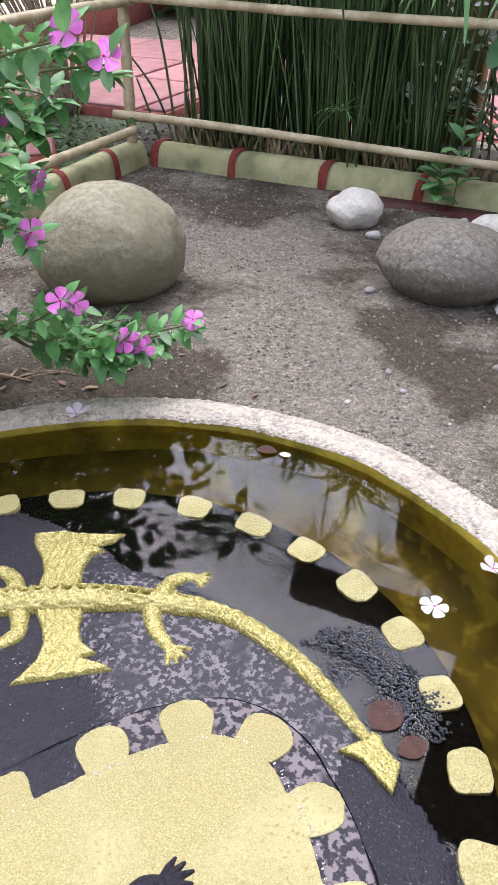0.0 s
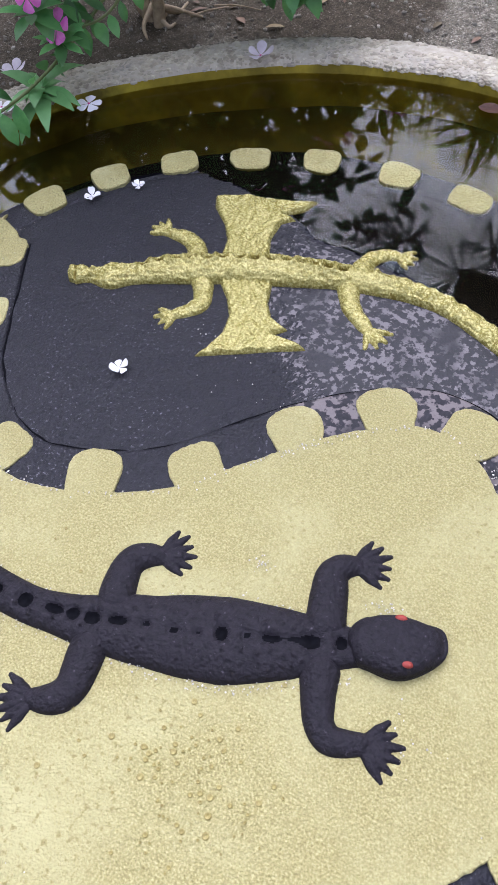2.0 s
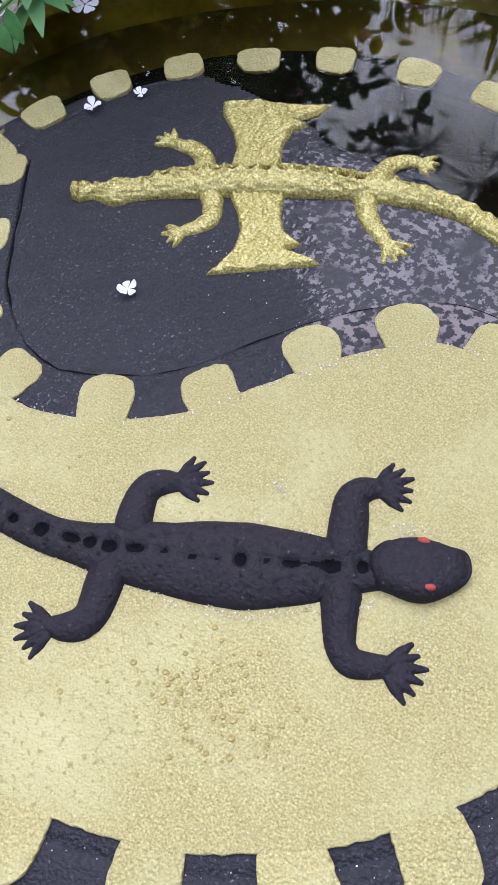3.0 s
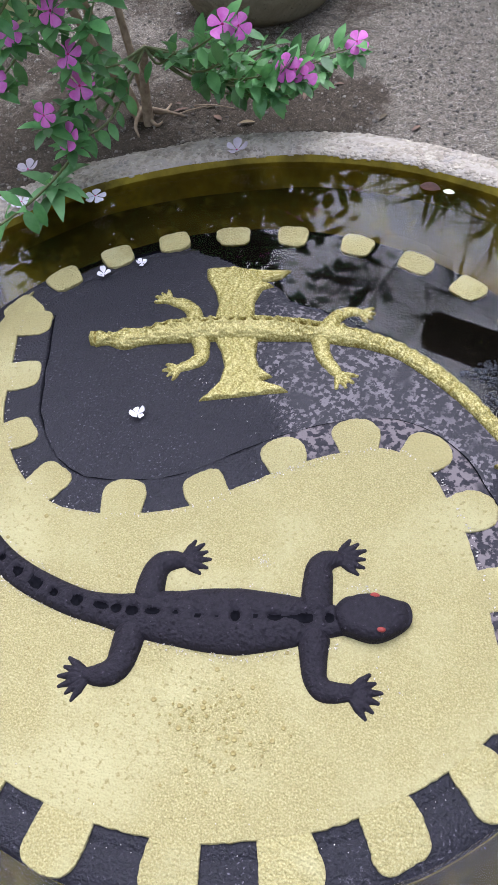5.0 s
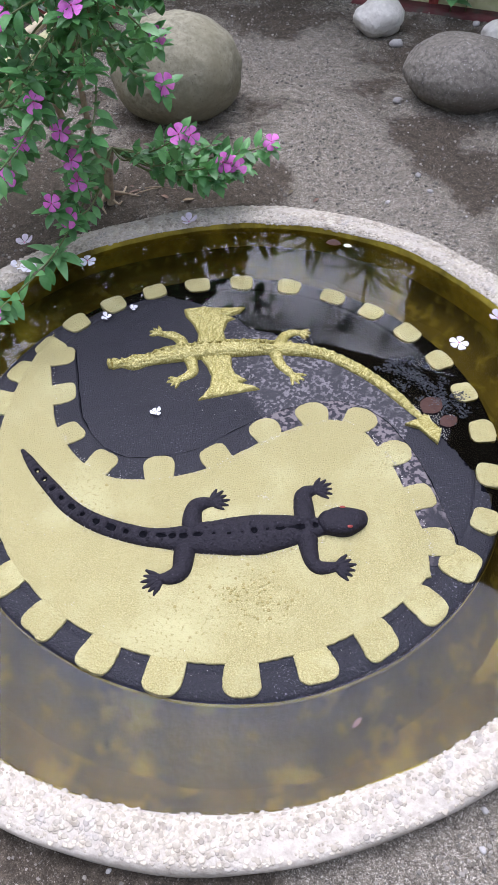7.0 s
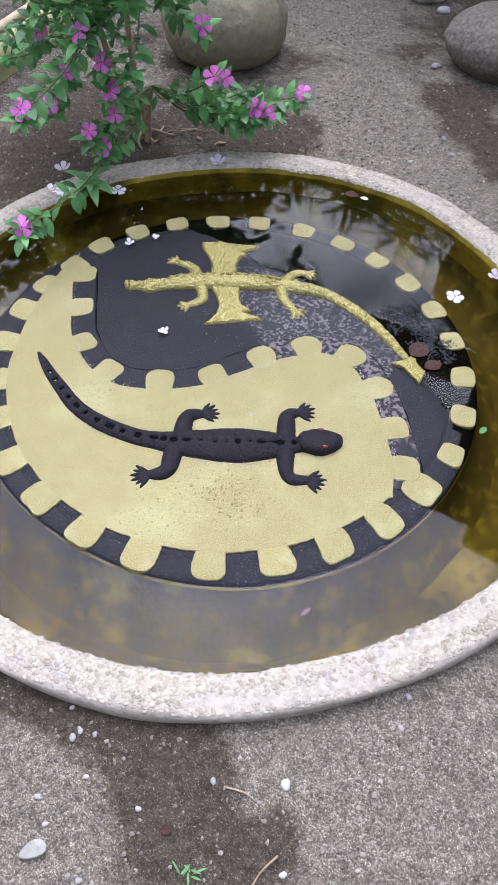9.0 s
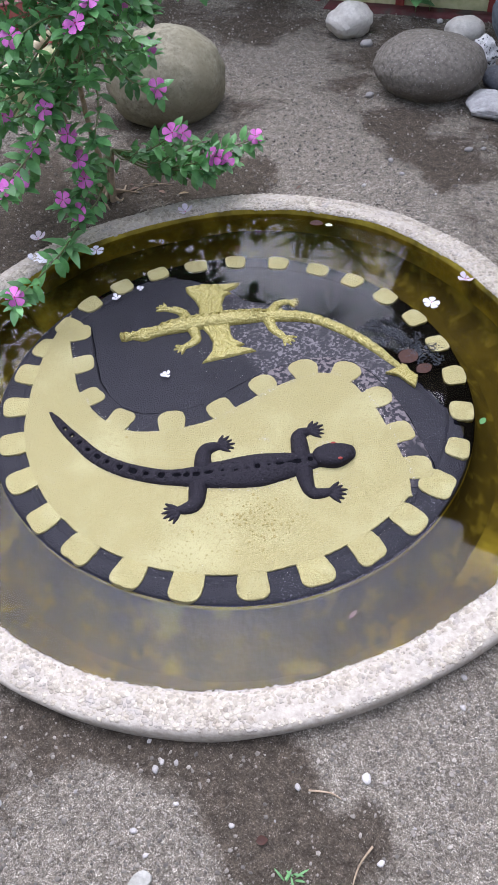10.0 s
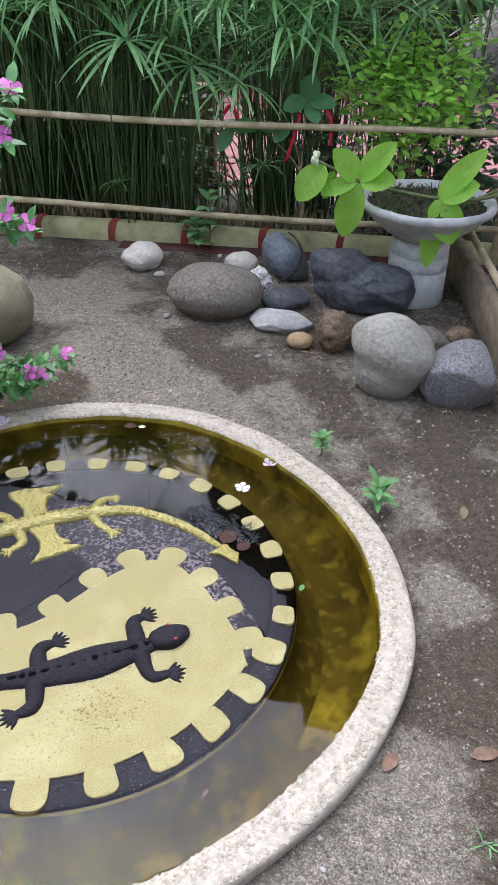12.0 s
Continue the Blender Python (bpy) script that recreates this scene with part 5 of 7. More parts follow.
def curb_run(points, name, label):
    """A half-round moulded curb that follows the points, made to look like a bamboo log."""
    p = spline(points, 90)
    n = normals_2d(p)
    verts, k = [], 15
    for i in range(len(p)):
        wob = 0.005 * noise.noise(Vector((p[i][0] * 3, p[i][1] * 3, 1)))
        for j in range(k):
            a = math.pi * j / (k - 1)
            c, sn = math.cos(a), math.sin(a)
            r = 0.056 + wob + 0.0015 * noise.noise(Vector((p[i][0] * 14, p[i][1] * 14, a * 2)))
            q = p[i] + n[i] * r * math.copysign(abs(c) ** 0.7, c)
            verts.append((q[0], q[1], -0.06 + (0.132 + wob) * sn ** 0.62))
    faces = [(i * k + j, (i + 1) * k + j, (i + 1) * k + j + 1, i * k + j + 1) for i in range(len(p) - 1) for j in range(k - 1)]
    s = Shape().add(verts, faces)
    return tagged(solid(name, s, CURB, (*points[0], GROUND_Z)), label, "curb")


def curb_band(parent, x, y, turn):
    """A painted ring round the curb, slightly proud."""
    s = Shape()
    c, sn = math.cos(turn), math.sin(turn)
    k, w = 15, 0.019
    verts = []
    for e in (-1, -0.8, 0.8, 1):
        for j in range(k):
            a = math.pi * j / (k - 1)
            r = 0.062 + (0.0 if abs(e) == 1 else 0.003)
            u, v = e * w * (1 + 0.12 * math.sin(a * 3 + x * 9)), r * math.copysign(abs(math.cos(a)) ** 0.7, math.cos(a))
            u += 0.28 * v
            verts.append((x + c * u - sn * v, y + sn * u + c * v, -0.06 + (0.138 + (0.0 if abs(e) == 1 else 0.003)) * max(0, math.sin(a)) ** 0.62))
    faces = [(i * k + j, (i + 1) * k + j, (i + 1) * k + j + 1, i * k + j + 1) for i in range(3) for j in range(k - 1)]
    s.add(verts, faces)
    part("red_band", s, RED_PAINT, parent, "faded red painted band")


def bamboo_pole(shape, a, b, r, seed=0, bow=0.01):
    a, b = np.array(a, float), np.array(b, float)
    length = np.linalg.norm(b - a)
    n = max(12, int(length / 0.02))
    rr = random.Random(seed)
    step = rr.uniform(0.26, 0.34)
    pts, rad = [], []
    for i in range(n + 1):
        u = i / n
        p = a + (b - a) * u
        p = p + np.array([0, 0.4, 1.0]) * bow * math.sin(u * math.pi * 2 + seed)
        near = abs(((u * length + seed * 0.07) / step) % 1 - 0.5)
        pts.append(p)
        rad.append(r * (1 + (0.14 if near > 0.47 else 0.0)) * (1.04 - 0.1 * u))
    return tube(shape, pts, rad, 12)


back_curb = curb_run([(-1.40, 2.69), (-0.6, 2.70), (0.4, 2.69), (1.5, 2.68)], "curb", "pale green moulded cement curb with red bands along the back")
for x in (-1.33, -0.944, -0.526, -0.12, 0.30, 0.72, 1.12):
    curb_band(back_curb, x - 0.05, 2.695, 0.0)
left_curb = curb_run([(-1.50, 2.66), (-1.51, 2.3), (-1.50, 1.7), (-1.49, 0.9), (-1.48, -0.4)], "curb", "pale green moulded cement curb with red bands along the side")
for y in (2.43, 2.08, 1.7, 1.3):
    curb_band(left_curb, -1.506, y, math.pi / 2)

s = Shape()
obox(s, (0.22, 2.600, -0.054), (1.52, 0.11, 0.07), 0.6, 0.012)
tagged(solid("curb_base", s, DARK_RED, (0.42, 2.618, -0.08)), "dark red painted footing strip below the curb", "footing", kind="structure")


def build_fence():
    fence = thing("bamboo_fence", (-1.495, 2.62, GROUND_Z), "low dry bamboo fence with two rails beside reeds", "fence")
    for name, a, b, r, seed in (
            ("post", (-1.495, 2.625, -0.08), (-1.50, 2.63, 0.95), 0.023, 3),
            ("post", (1.46, 2.62, -0.08), (1.46, 2.63, 0.75), 0.021, 8),
            ("bottom_rail", (-1.56, 2.585, 0.182), (1.55, 2.575, 0.172), 0.0165, 1),
            ("top_rail", (-1.62, 2.60, 0.632), (1.55, 2.60, 0.622), 0.0165, 2),
            ("bottom_rail", (-1.44, 2.57, 0.150), (-1.40, 0.0, 0.15), 0.018, 5),
            ("top_rail", (-1.46, 2.64, 0.625), (-1.42, 0.0, 0.60), 0.018, 6)):
        sh = Shape()
        bamboo_pole(sh, a, b, r, seed)
        part(name, sh, BAMBOO, fence)
    for x, y, z in ((-1.47, 2.60, 0.168), (-1.47, 2.61, 0.63)):
        sh = Shape()
        for k in range(3):
            a = np.linspace(0, 2 * math.pi, 16)
            tube(sh, [(x + 0.03 * math.cos(t) , y + 0.034 * math.sin(t), z + (k - 1) * 0.008 + 0.02 * math.cos(t)) for t in a], 0.0028, 5)
        part("tie", sh, DARK_LEAF, fence, "dark green binding cord")


build_fence()


def paving(name, label, x0, x1, y0, y1, z, seed, mat, step=0.42):
    """Flagstones with recessed joints, each piece a part; the bed below them is the parent."""
    bed = Shape()
    obox(bed, ((x0 + x1) / 2, (y0 + y1) / 2, (z - 0.012 + GROUND_Z - 0.05) / 2), (x1 - x0, y1 - y0, z - 0.012 - GROUND_Z + 0.05), 0, 0.004)
    root = tagged(solid(name, bed, RED_BRICK, ((x0 + x1) / 2, (y0 + y1) / 2, GROUND_Z)), label, "paving", kind="structure")
    r = random.Random(seed)
    y = y0
    while y < y1 - 0.1:
        h = min(step * r.uniform(0.75, 1.2), y1 - y)
        x = x0
        while x < x1 - 0.1:
            w = min(step * r.uniform(0.8, 1.6), x1 - x)
            ring = [(x + 0.008 + r.uniform(0, 0.02), y + 0.008 + r.uniform(0, 0.02)), (x + w - 0.008 - r.uniform(0, 0.02), y + 0.008 + r.uniform(0, 0.02)),
                    (x + w - 0.008 - r.uniform(0, 0.02), y + h - 0.008 - r.uniform(0, 0.02)), (x + 0.008 + r.uniform(0, 0.02), y + h - 0.008 - r.uniform(0, 0.02))]
            top = z + r.uniform(-0.004, 0.004)
            sl = Shape()
            inner = [(p[0] + (0.008 if k in (0, 3) else -0.008), p[1] + (0.008 if k < 2 else -0.008)) for k, p in enumerate(ring)]
            sl.add([(*p, z - 0.03) for p in ring] + [(*p, top - 0.005) for p in ring] + [(*p, top) for p in inner],
                   [(0, 1, 5, 4), (1, 2, 6, 5), (2, 3, 7, 6), (3, 0, 4, 7), (4, 5, 9, 8), (5, 6, 10, 9), (6, 7, 11, 10), (7, 4, 8, 11), (8, 9, 10, 11)])
            part("flagstone", sl, mat, root, smooth=False)
            x += w
        y += h
    return root


s = Shape()
obox(s, (0.0, 3.14, -0.03), (3.6, 0.76, 0.05), 0, 0.01)
tagged(solid("planting_bed", s, SOIL, (0, 3.14, -0.05)), "dark planting bed soil behind the curb", "soil", kind="structure")
s = Shape()
obox(s, (-2.05, 2.75, -0.03), (1.0, 1.1, 0.04), 0, 0.01)
tagged(solid("moss_bed", s, MOSS, (-2.05, 2.75, -0.05)), "mossy soil strip outside the curb", "soil", kind="structure")
s = Shape()
obox(s, (-0.44, 3.62, 0.29), (0.55, 0.16, 0.66), 0, 0.012)
tagged(solid("low_wall", s, OLIVE_WALL, (-0.44, 3.62, GROUND_Z)), "olive plastered low wall standing behind reeds", "wall", kind="structure")
s = Shape()
obox(s, (-4.15, 6.3, 0.10), (0.3, 5.2, 0.34), 13, 0.02)
wall = tagged(solid("low_wall", s, RED_BRICK, (-4.15, 6.3, GROUND_Z)), "low brick-red garden wall with a cream coping", "wall", kind="structure")
s = Shape()
obox(s, (-4.15, 6.3, 0.30), (0.36, 5.3, 0.06), 13, 0.015)
part("coping", s, CREAM, wall, "cream painted coping")
s = Shape()
obox(s, (-1.86, 2.16, 0.03), (0.46, 0.36, 0.17), 38, 0.012)
block = tagged(solid("step_block", s, RED_BRICK, (-1.86, 2.16, GROUND_Z)), "dark red cement step block with a pink worn top", "step")
s = Shape()
obox(s, (-1.86, 2.16, 0.118), (0.45, 0.35, 0.018), 38, 0.008)
part("tread", s, PINK_STONE, block, "pink worn tread")

# ---------------------------------------------------------------- planter
POT = (1.02, 2.14)


def build_planter():
    pot = thing("cement_planter", (*POT, GROUND_Z), "grey cement pedestal planter with a wide bowl of soil", "planter")
    s = Shape()
    lathe(s, [(0.0, -0.05), (0.138, -0.05), (0.138, 0.0), (0.136, 0.126), (0.132, 0.131), (0.132, 0.136), (0.137, 0.141), (0.135, 0.196), (0.130, 0.200), (0.134, 0.205), (0.132, 0.262), (0.120, 0.27), (0.0, 0.27)], 48, POT, wobble=0.01)
    part("pedestal", s, PLANTER_CEMENT, pot)
    s = Shape()
    lathe(s, [(0.0, 0.262), (0.09, 0.264), (0.125, 0.275), (0.17, 0.305), (0.225, 0.345), (0.272, 0.390), (0.286, 0.408), (0.303, 0.416), (0.307, 0.432), (0.303, 0.446), (0.290, 0.45), (0.277, 0.442),
              (0.258, 0.41), (0.0, 0.40)], 64, POT, wobble=0.006)
    bowl = part("bowl", s, PLANTER_CEMENT, pot)
    s = Shape()
    lathe(s, [(0.270, 0.418), (0.2, 0.428), (0.1, 0.438), (0.002, 0.435)], 40, POT, wobble=0.03)
    part("potting_soil", s, SOIL, bowl, "dark mossy potting soil")
    s = Shape()
    r = random.Random(77)
    for _ in range(900):
        a, q = r.uniform(0, 6.3), 0.25 * math.sqrt(r.random())
        base = (POT[0] + q * math.cos(a), POT[1] + q * math.sin(a), 0.425)
        lean = Vector((r.uniform(-1, 1), r.uniform(-1, 1), r.uniform(0.4, 1.4)))
        blade(s, base, lean, Vector((r.uniform(-1, 1), r.uniform(-1, 1), 1)), r.uniform(0.015, 0.045), r.uniform(0.004, 0.010), 0.3, 0.1, 3)
    part("moss_cover", s, POT_WEEDS, bowl, "low mossy green weeds", kind="stuff")
    plant = thing("potted_shrub", (1.2, 2.16, 0.43), "arching pale stem with broad lime-green leaves, rooted in the planter", "plant")
    s = Shape()
    stem = spline([(1.2, 2.16, 0.42), (1.30, 2.10, 0.50), (1.30, 2.03, 0.51), (1.20, 2.0, 0.492), (1.05, 1.99, 0.492), (0.88, 1.985, 0.515), (0.706, 1.98, 0.55), (0.60, 1.985, 0.592), (0.53, 1.99, 0.62)], 60)
    tube(s, stem, np.linspace(0.0095, 0.0055, 60), 9)
    part("stem", s, BUSH_STEM, plant, "pale green arching stem")
    face = Vector((-0.05, -0.8, 0.6))
    for base, tip, width in (((0.706, 1.98, 0.55), (0.83, 1.95, 0.715), 0.085), ((0.70, 1.98, 0.552), (0.60, 1.96, 0.675), 0.085), ((0.702, 1.975, 0.545), (0.655, 1.93, 0.325), 0.10),
                             ((0.712, 1.975, 0.55), (0.85, 1.93, 0.575), 0.085), ((0.695, 1.975, 0.548), (0.555, 1.94, 0.505), 0.06), ((0.56, 1.98, 0.605), (0.45, 1.93, 0.475), 0.10), ((0.60, 2.0, 0.58), (0.56, 2.0, 0.46), 0.05),
                             ((1.05, 1.985, 0.492), (1.20, 1.97, 0.70), 0.08), ((1.06, 1.98, 0.495), (1.19, 1.93, 0.575), 0.09), ((1.045, 1.975, 0.49), (1.12, 1.88, 0.345), 0.12), ((1.04, 1.98, 0.488), (1.035, 1.91, 0.215), 0.075)):
        s = Shape()
        v = Vector(tip) - Vector(base)
        blade(s, base, v, face, v.length * 1.08, width * 1.25, 0.2, 0.38, 12, shape_power=0.62)
        # a pale midrib with side veins
        along, side = v.normalized(), v.normalized().cross(face).normalized()
        over, ln = side.cross(along).normalized(), v.length * 1.08

        def on_leaf(u, w):
            half = width * 0.625 * math.sin(math.pi * (0.04 + 0.96 * u)) ** 0.62
            return Vector(base) + along * (ln * u * (1 - 0.05 * u)) - over * (ln * 0.12 * u * u) + side * (half * w) + over * (half * abs(w) * 0.38 + 0.0006)

        tube(s, [on_leaf(u, 0) for u in np.linspace(0.02, 0.93, 9)], np.linspace(0.0017, 0.0006, 9), 5, 1)
        for u in (0.18, 0.32, 0.46, 0.6, 0.74):
            for w in (-1, 1):
                tube(s, [on_leaf(u + 0.10 * q, w * q * 0.9) for q in (0.02, 0.35, 0.7, 1.0)], [0.0007, 0.0006, 0.0005, 0.0004], 4, 1)
        part("leaf", s, [LIME_LEAF, LEAF_VEIN], plant)
    s = Shape()
    v0, f0 = BALLS[2]
    for k in range(9):
        c = (0.525 + rng.uniform(-0.018, 0.014), 1.985 + rng.uniform(-0.012, 0.012), 0.63 + rng.uniform(-0.012, 0.02))
        s.add([(c[0] + 0.011 * p[0], c[1] + 0.011 * p[1], c[2] + 0.015 * p[2]) for p in v0], f0)
    part("bud_cluster", s, BUD, plant, "cluster of pale buds")


build_planter()

# timber edging beside the planter
edging = thing("timber_edging", (1.32, 1.75, GROUND_Z), "weathered timber edging plank with a bamboo pole on it", "edging")
s = Shape()
obox(s, (1.325, 1.72, 0.05), (0.055, 1.75, 0.23), 6.5, 0.01)
part("plank", s, LOG, edging)
s = Shape()
bamboo_pole(s, (1.235, 2.55, 0.285), (1.38, 1.0, 0.185), 0.016, 4)
part("pole", s, BAMBOO, edging)
s = Shape()
tube(s, spline([(1.30, 2.62, 0.22), (1.45, 2.5, 0.31), (1.7, 2.35, 0.36), (2.0, 2.3, 0.3)], 30), np.linspace(0.035, 0.05, 30), 10)
tagged(solid("branch", s, LOG, (1.3, 2.62, GROUND_Z)), "thick pale weathered branch leaning over the edging", "branch")


# ---------------------------------------------------------------- periwinkle bush
def flower_mesh(name, mats, size, seed, cup=0.1, wilt=0.0):
    """Five rounded petals with a small dark eye; lies in the xy plane, faces +z."""
    r = random.Random(seed)
    s = Shape()
    for k in range(5):
        a0 = 2 * math.pi * k / 5 + r.uniform(-0.08, 0.08)
        ln = size * r.uniform(0.92, 1.06)
        rows = [(0.08, 0.05), (0.3, 0.17), (0.6, 0.36), (0.85, 0.40), (0.98, 0.22)]
        verts = []
        bend = r.uniform(0.6, 1.4)
        for u, w in rows:
            for side in (-1, 0, 1):
                x, y = u * ln * (1.0 if side else 1.03), side * w * ln
                z = cup * ln * u * u * bend - wilt * ln * u ** 2 * r.uniform(0.5, 1) - (0.05 * ln if side else 0) * u
                verts.append((x * math.cos(a0) - y * math.sin(a0), x * math.sin(a0) + y * math.cos(a0), z))
        faces = []
        for i in range(len(rows) - 1):
            b = 3 * i
            faces += [(b, b + 3, b + 4, b + 1), (b + 1, b + 4, b + 5, b + 2)]
        s.add(verts, faces, 0)
    v0, f0 = BALLS[1]
    s.add([(0.1 * size * p[0], 0.1 * size * p[1], 0.01 * size + 0.05 * size * p[2]) for p in v0], f0, 1)
    me = bpy.data.meshes.new(name)
    me.from_pydata(s.v, [], s.f)
    for m in mats:
        me.materials.append(m)
    me.polygons.foreach_set("material_index", s.m)
    me.polygons.foreach_set("use_smooth", [True] * len(me.polygons))
    me.update()
    return me


PINK_FLOWERS = [flower_mesh("flower", [PETAL, PETAL_EYE], 0.028, 11 + k, 0.12 - 0.1 * k) for k in range(4)]


def facing(p, toward, spin):
    z = Vector(toward).normalized()
    q = z.to_track_quat("Z", "Y")
    return Matrix.Translation(p) @ q.to_matrix().to_4x4() @ Matrix.Rotation(spin, 4, "Z")


BUSH_BASE = Vector((-0.785, 0.80, GROUND_Z))
FLOWERS = [(-0.221, 0.617, 0.766), (-0.535, 0.53, 0.725), (-0.617, 0.797, 0.612), (-0.59, 0.50, 0.67), (-0.537, 0.802, 0.501), (-0.464, 0.679, 0.444), (-0.686, 0.438, 0.473),
           (-0.664, 0.486, 0.38), (-0.468, 0.738, 0.281), (-0.44, 0.752, 0.277), (-0.372, 0.808, 0.18), (-0.355, 0.825, 0.172), (-0.34, 0.83, 0.16), (-0.647, 0.485, 0.305), (-0.287, 0.965, 0.178),
           (-0.694, 0.423, 0.205), (-0.666, 0.444, 0.154), (-0.655, 0.50, 0.235), (-0.29, 0.6, 1.10), (-0.2, 0.6, 1.12), (-0.32, 0.6, 1.05), (-0.24, 0.6, 1.0), (-0.36, 0.6, 0.97),
           (-0.42, 0.6, 1.13), (-0.27, 0.6, 0.80), (-0.81, 0.5, 0.31), (-0.86, 0.46, 0.22), (-0.74, 0.45, 0.65), (-0.55, 0.47, 0.69), (-0.84, 0.45, 0.43), (-0.75, 0.24, 0.34), (-0.66, 0.06, 0.13)]


def build_bush():
    bush = thing("periwinkle_bush", BUSH_BASE, "bushy periwinkle with glossy green leaves and magenta flowers", "flowering bush")
    r = random.Random(3)
    stems, trunk, leaves = Shape(), Shape(), Shape()
    hubs = [Vector((-0.90, 0.78, 0.32)), Vector((-0.72, 0.78, 0.17)), Vector((-0.90, 0.70, 0.40)), Vector((-0.80, 0.80, 0.44)), Vector((-0.66, 0.68, 0.62))]
    starts = [(0.0, 0.0), (0.02, -0.01), (-0.03, 0.02), (0.012, 0.02)]
    for k, h in enumerate(hubs[:4]):
        b = BUSH_BASE + Vector((*starts[k], -0.03))
        mid = b.lerp(h, 0.5) + Vector((r.uniform(-0.03, 0.03), r.uniform(-0.02, 0.02), 0.02))
        tube(trunk, spline([b, mid, h], 16), np.linspace(0.016 - 0.002 * k, 0.008, 16), 8)
    tube(trunk, spline([hubs[3], (-0.70, 0.74, 0.53), hubs[4]], 10), np.linspace(0.007, 0.005, 10), 7)
    for ang in (-0.3, 0.25, 0.85, -1.3):
        b = BUSH_BASE
        tube(trunk, spline([b + Vector((0, 0, 0.03)), b + Vector((0.05 * math.cos(ang), 0.05 * math.sin(ang), 0.018 + 0.012 * math.sin(ang * 5))), b + Vector(((0.08 + 0.03 * math.sin(ang * 7)) * math.cos(ang + 0.35), 0.09 * math.sin(ang + 0.35), 0.004))], 10),
             np.linspace(0.007, 0.0025, 10), 6)
    part("trunk", trunk, BARK, bush, "pale woody stems with exposed roots")

    def twig(tip, dense=1.0, lean=None):
        tip = Vector(tip)
        hub = min(hubs, key=lambda h: (h - tip).length + r.uniform(0, 0.1))
        d = tip - hub
        mid = hub.lerp(tip, 0.55) + Vector((r.uniform(-0.03, 0.03), r.uniform(-0.03, 0.03), -0.06 * d.length + (0.05 if tip.z > 0.5 else -0.02)))
        n = max(8, int(d.length / 0.018))
        pts = spline([hub, mid, tip], n)
        tube(stems, pts, np.linspace(0.004, 0.0018, n), 5)
        for i in range(2, n):
            u = i / (n - 1)
            if u < 0.28 or (r.random() > dense * (0.45 + 0.6 * u)):
                continue
            axis = Vector(pts[i] - pts[i - 1]).normalized()
            ref = axis.orthogonal().normalized()
            ref.rotate(Matrix.Rotation(i * 1.57 + r.uniform(-0.5, 0.5), 3, axis))
            for sgn in (1, -1):
                out = (ref * sgn + axis * r.uniform(0.2, 0.8) + Vector((0, 0, r.uniform(-0.1, 0.45)))).normalized()
                ln = r.uniform(0.040, 0.064) * (0.8 + 0.3 * u)
                blade(leaves, Vector(pts[i]) + out * 0.004, out, Vector((0, -0.25, 1)), ln, ln * r.uniform(0.40, 0.5), r.uniform(0.1, 0.7), 0.25, 4, shape_power=0.75)
        for k in range(8):
            a = k * 0.79 + r.uniform(-0.3, 0.3)
            out = Vector((math.cos(a), math.sin(a), r.uniform(-0.2, 0.6))).normalized()
            ln = r.uniform(0.040, 0.068) * (0.75 if tip.x > -0.5 else 1.0)
            blade(leaves, tip - Vector((0, 0, 0.016)), out, (0, 0, 1), ln, ln * 0.42, r.uniform(0.1, 0.6), 0.25, 4, shape_power=0.75)

    for f in FLOWERS:
        twig(Vector(f) - Vector((0, 0, 0.012)), 0.6 if f[2] < 0.3 else 1.0)
    tips = 0
    while tips < 92:
        p = Vector((r.uniform(-1.2, -0.42), r.uniform(0.3, 1.1), r.uniform(0.12, 1.15)))
        q = Vector(((p.x + 0.84) / 0.37, (p.y - 0.70) / 0.36, (p.z - 0.58) / 0.58))
        if q.length > 1 or (p.x > -0.55 and p.z < 0.35) or (p.z < 0.34 and (p.y < 0.5 or p.x > -0.82)) or p.z < 0.2:
            continue
        twig(p, 0.9)
        tips += 1
    for tip in ((-0.50, 0.86, 0.10), (-0.43, 0.84, 0.09), (-0.40, 0.9, 0.12), (-0.34, 0.9, 0.13), (-0.55, 0.80, 0.14), (-0.48, 0.78, 0.2), (-0.60, 0.74, 0.2), (-0.34, 0.95, 0.14), (-0.45, 0.9, 0.17), (-0.38, 0.79, 0.14)):
        twig(tip, 0.5)
    part("twig_network", stems, BUSH_STEM, bush, "thin green twigs", kind="stuff")
    part("foliage", leaves, BUSH_LEAF, bush, "glossy oval green leaves", kind="stuff")
    for k, f in enumerate(FLOWERS):
        ob = new("flower", PINK_FLOWERS[k % 4])
        ob.parent = bush
        ob.matrix_local = Matrix.Translation(-BUSH_BASE) @ facing(f, (r.uniform(-0.1, 0.5), r.uniform(-1.0, -0.4), r.uniform(0.3, 1.0)), r.uniform(0, 6.3)) @ Matrix.Scale(r.uniform(0.85, 1.12), 4)


build_bush()

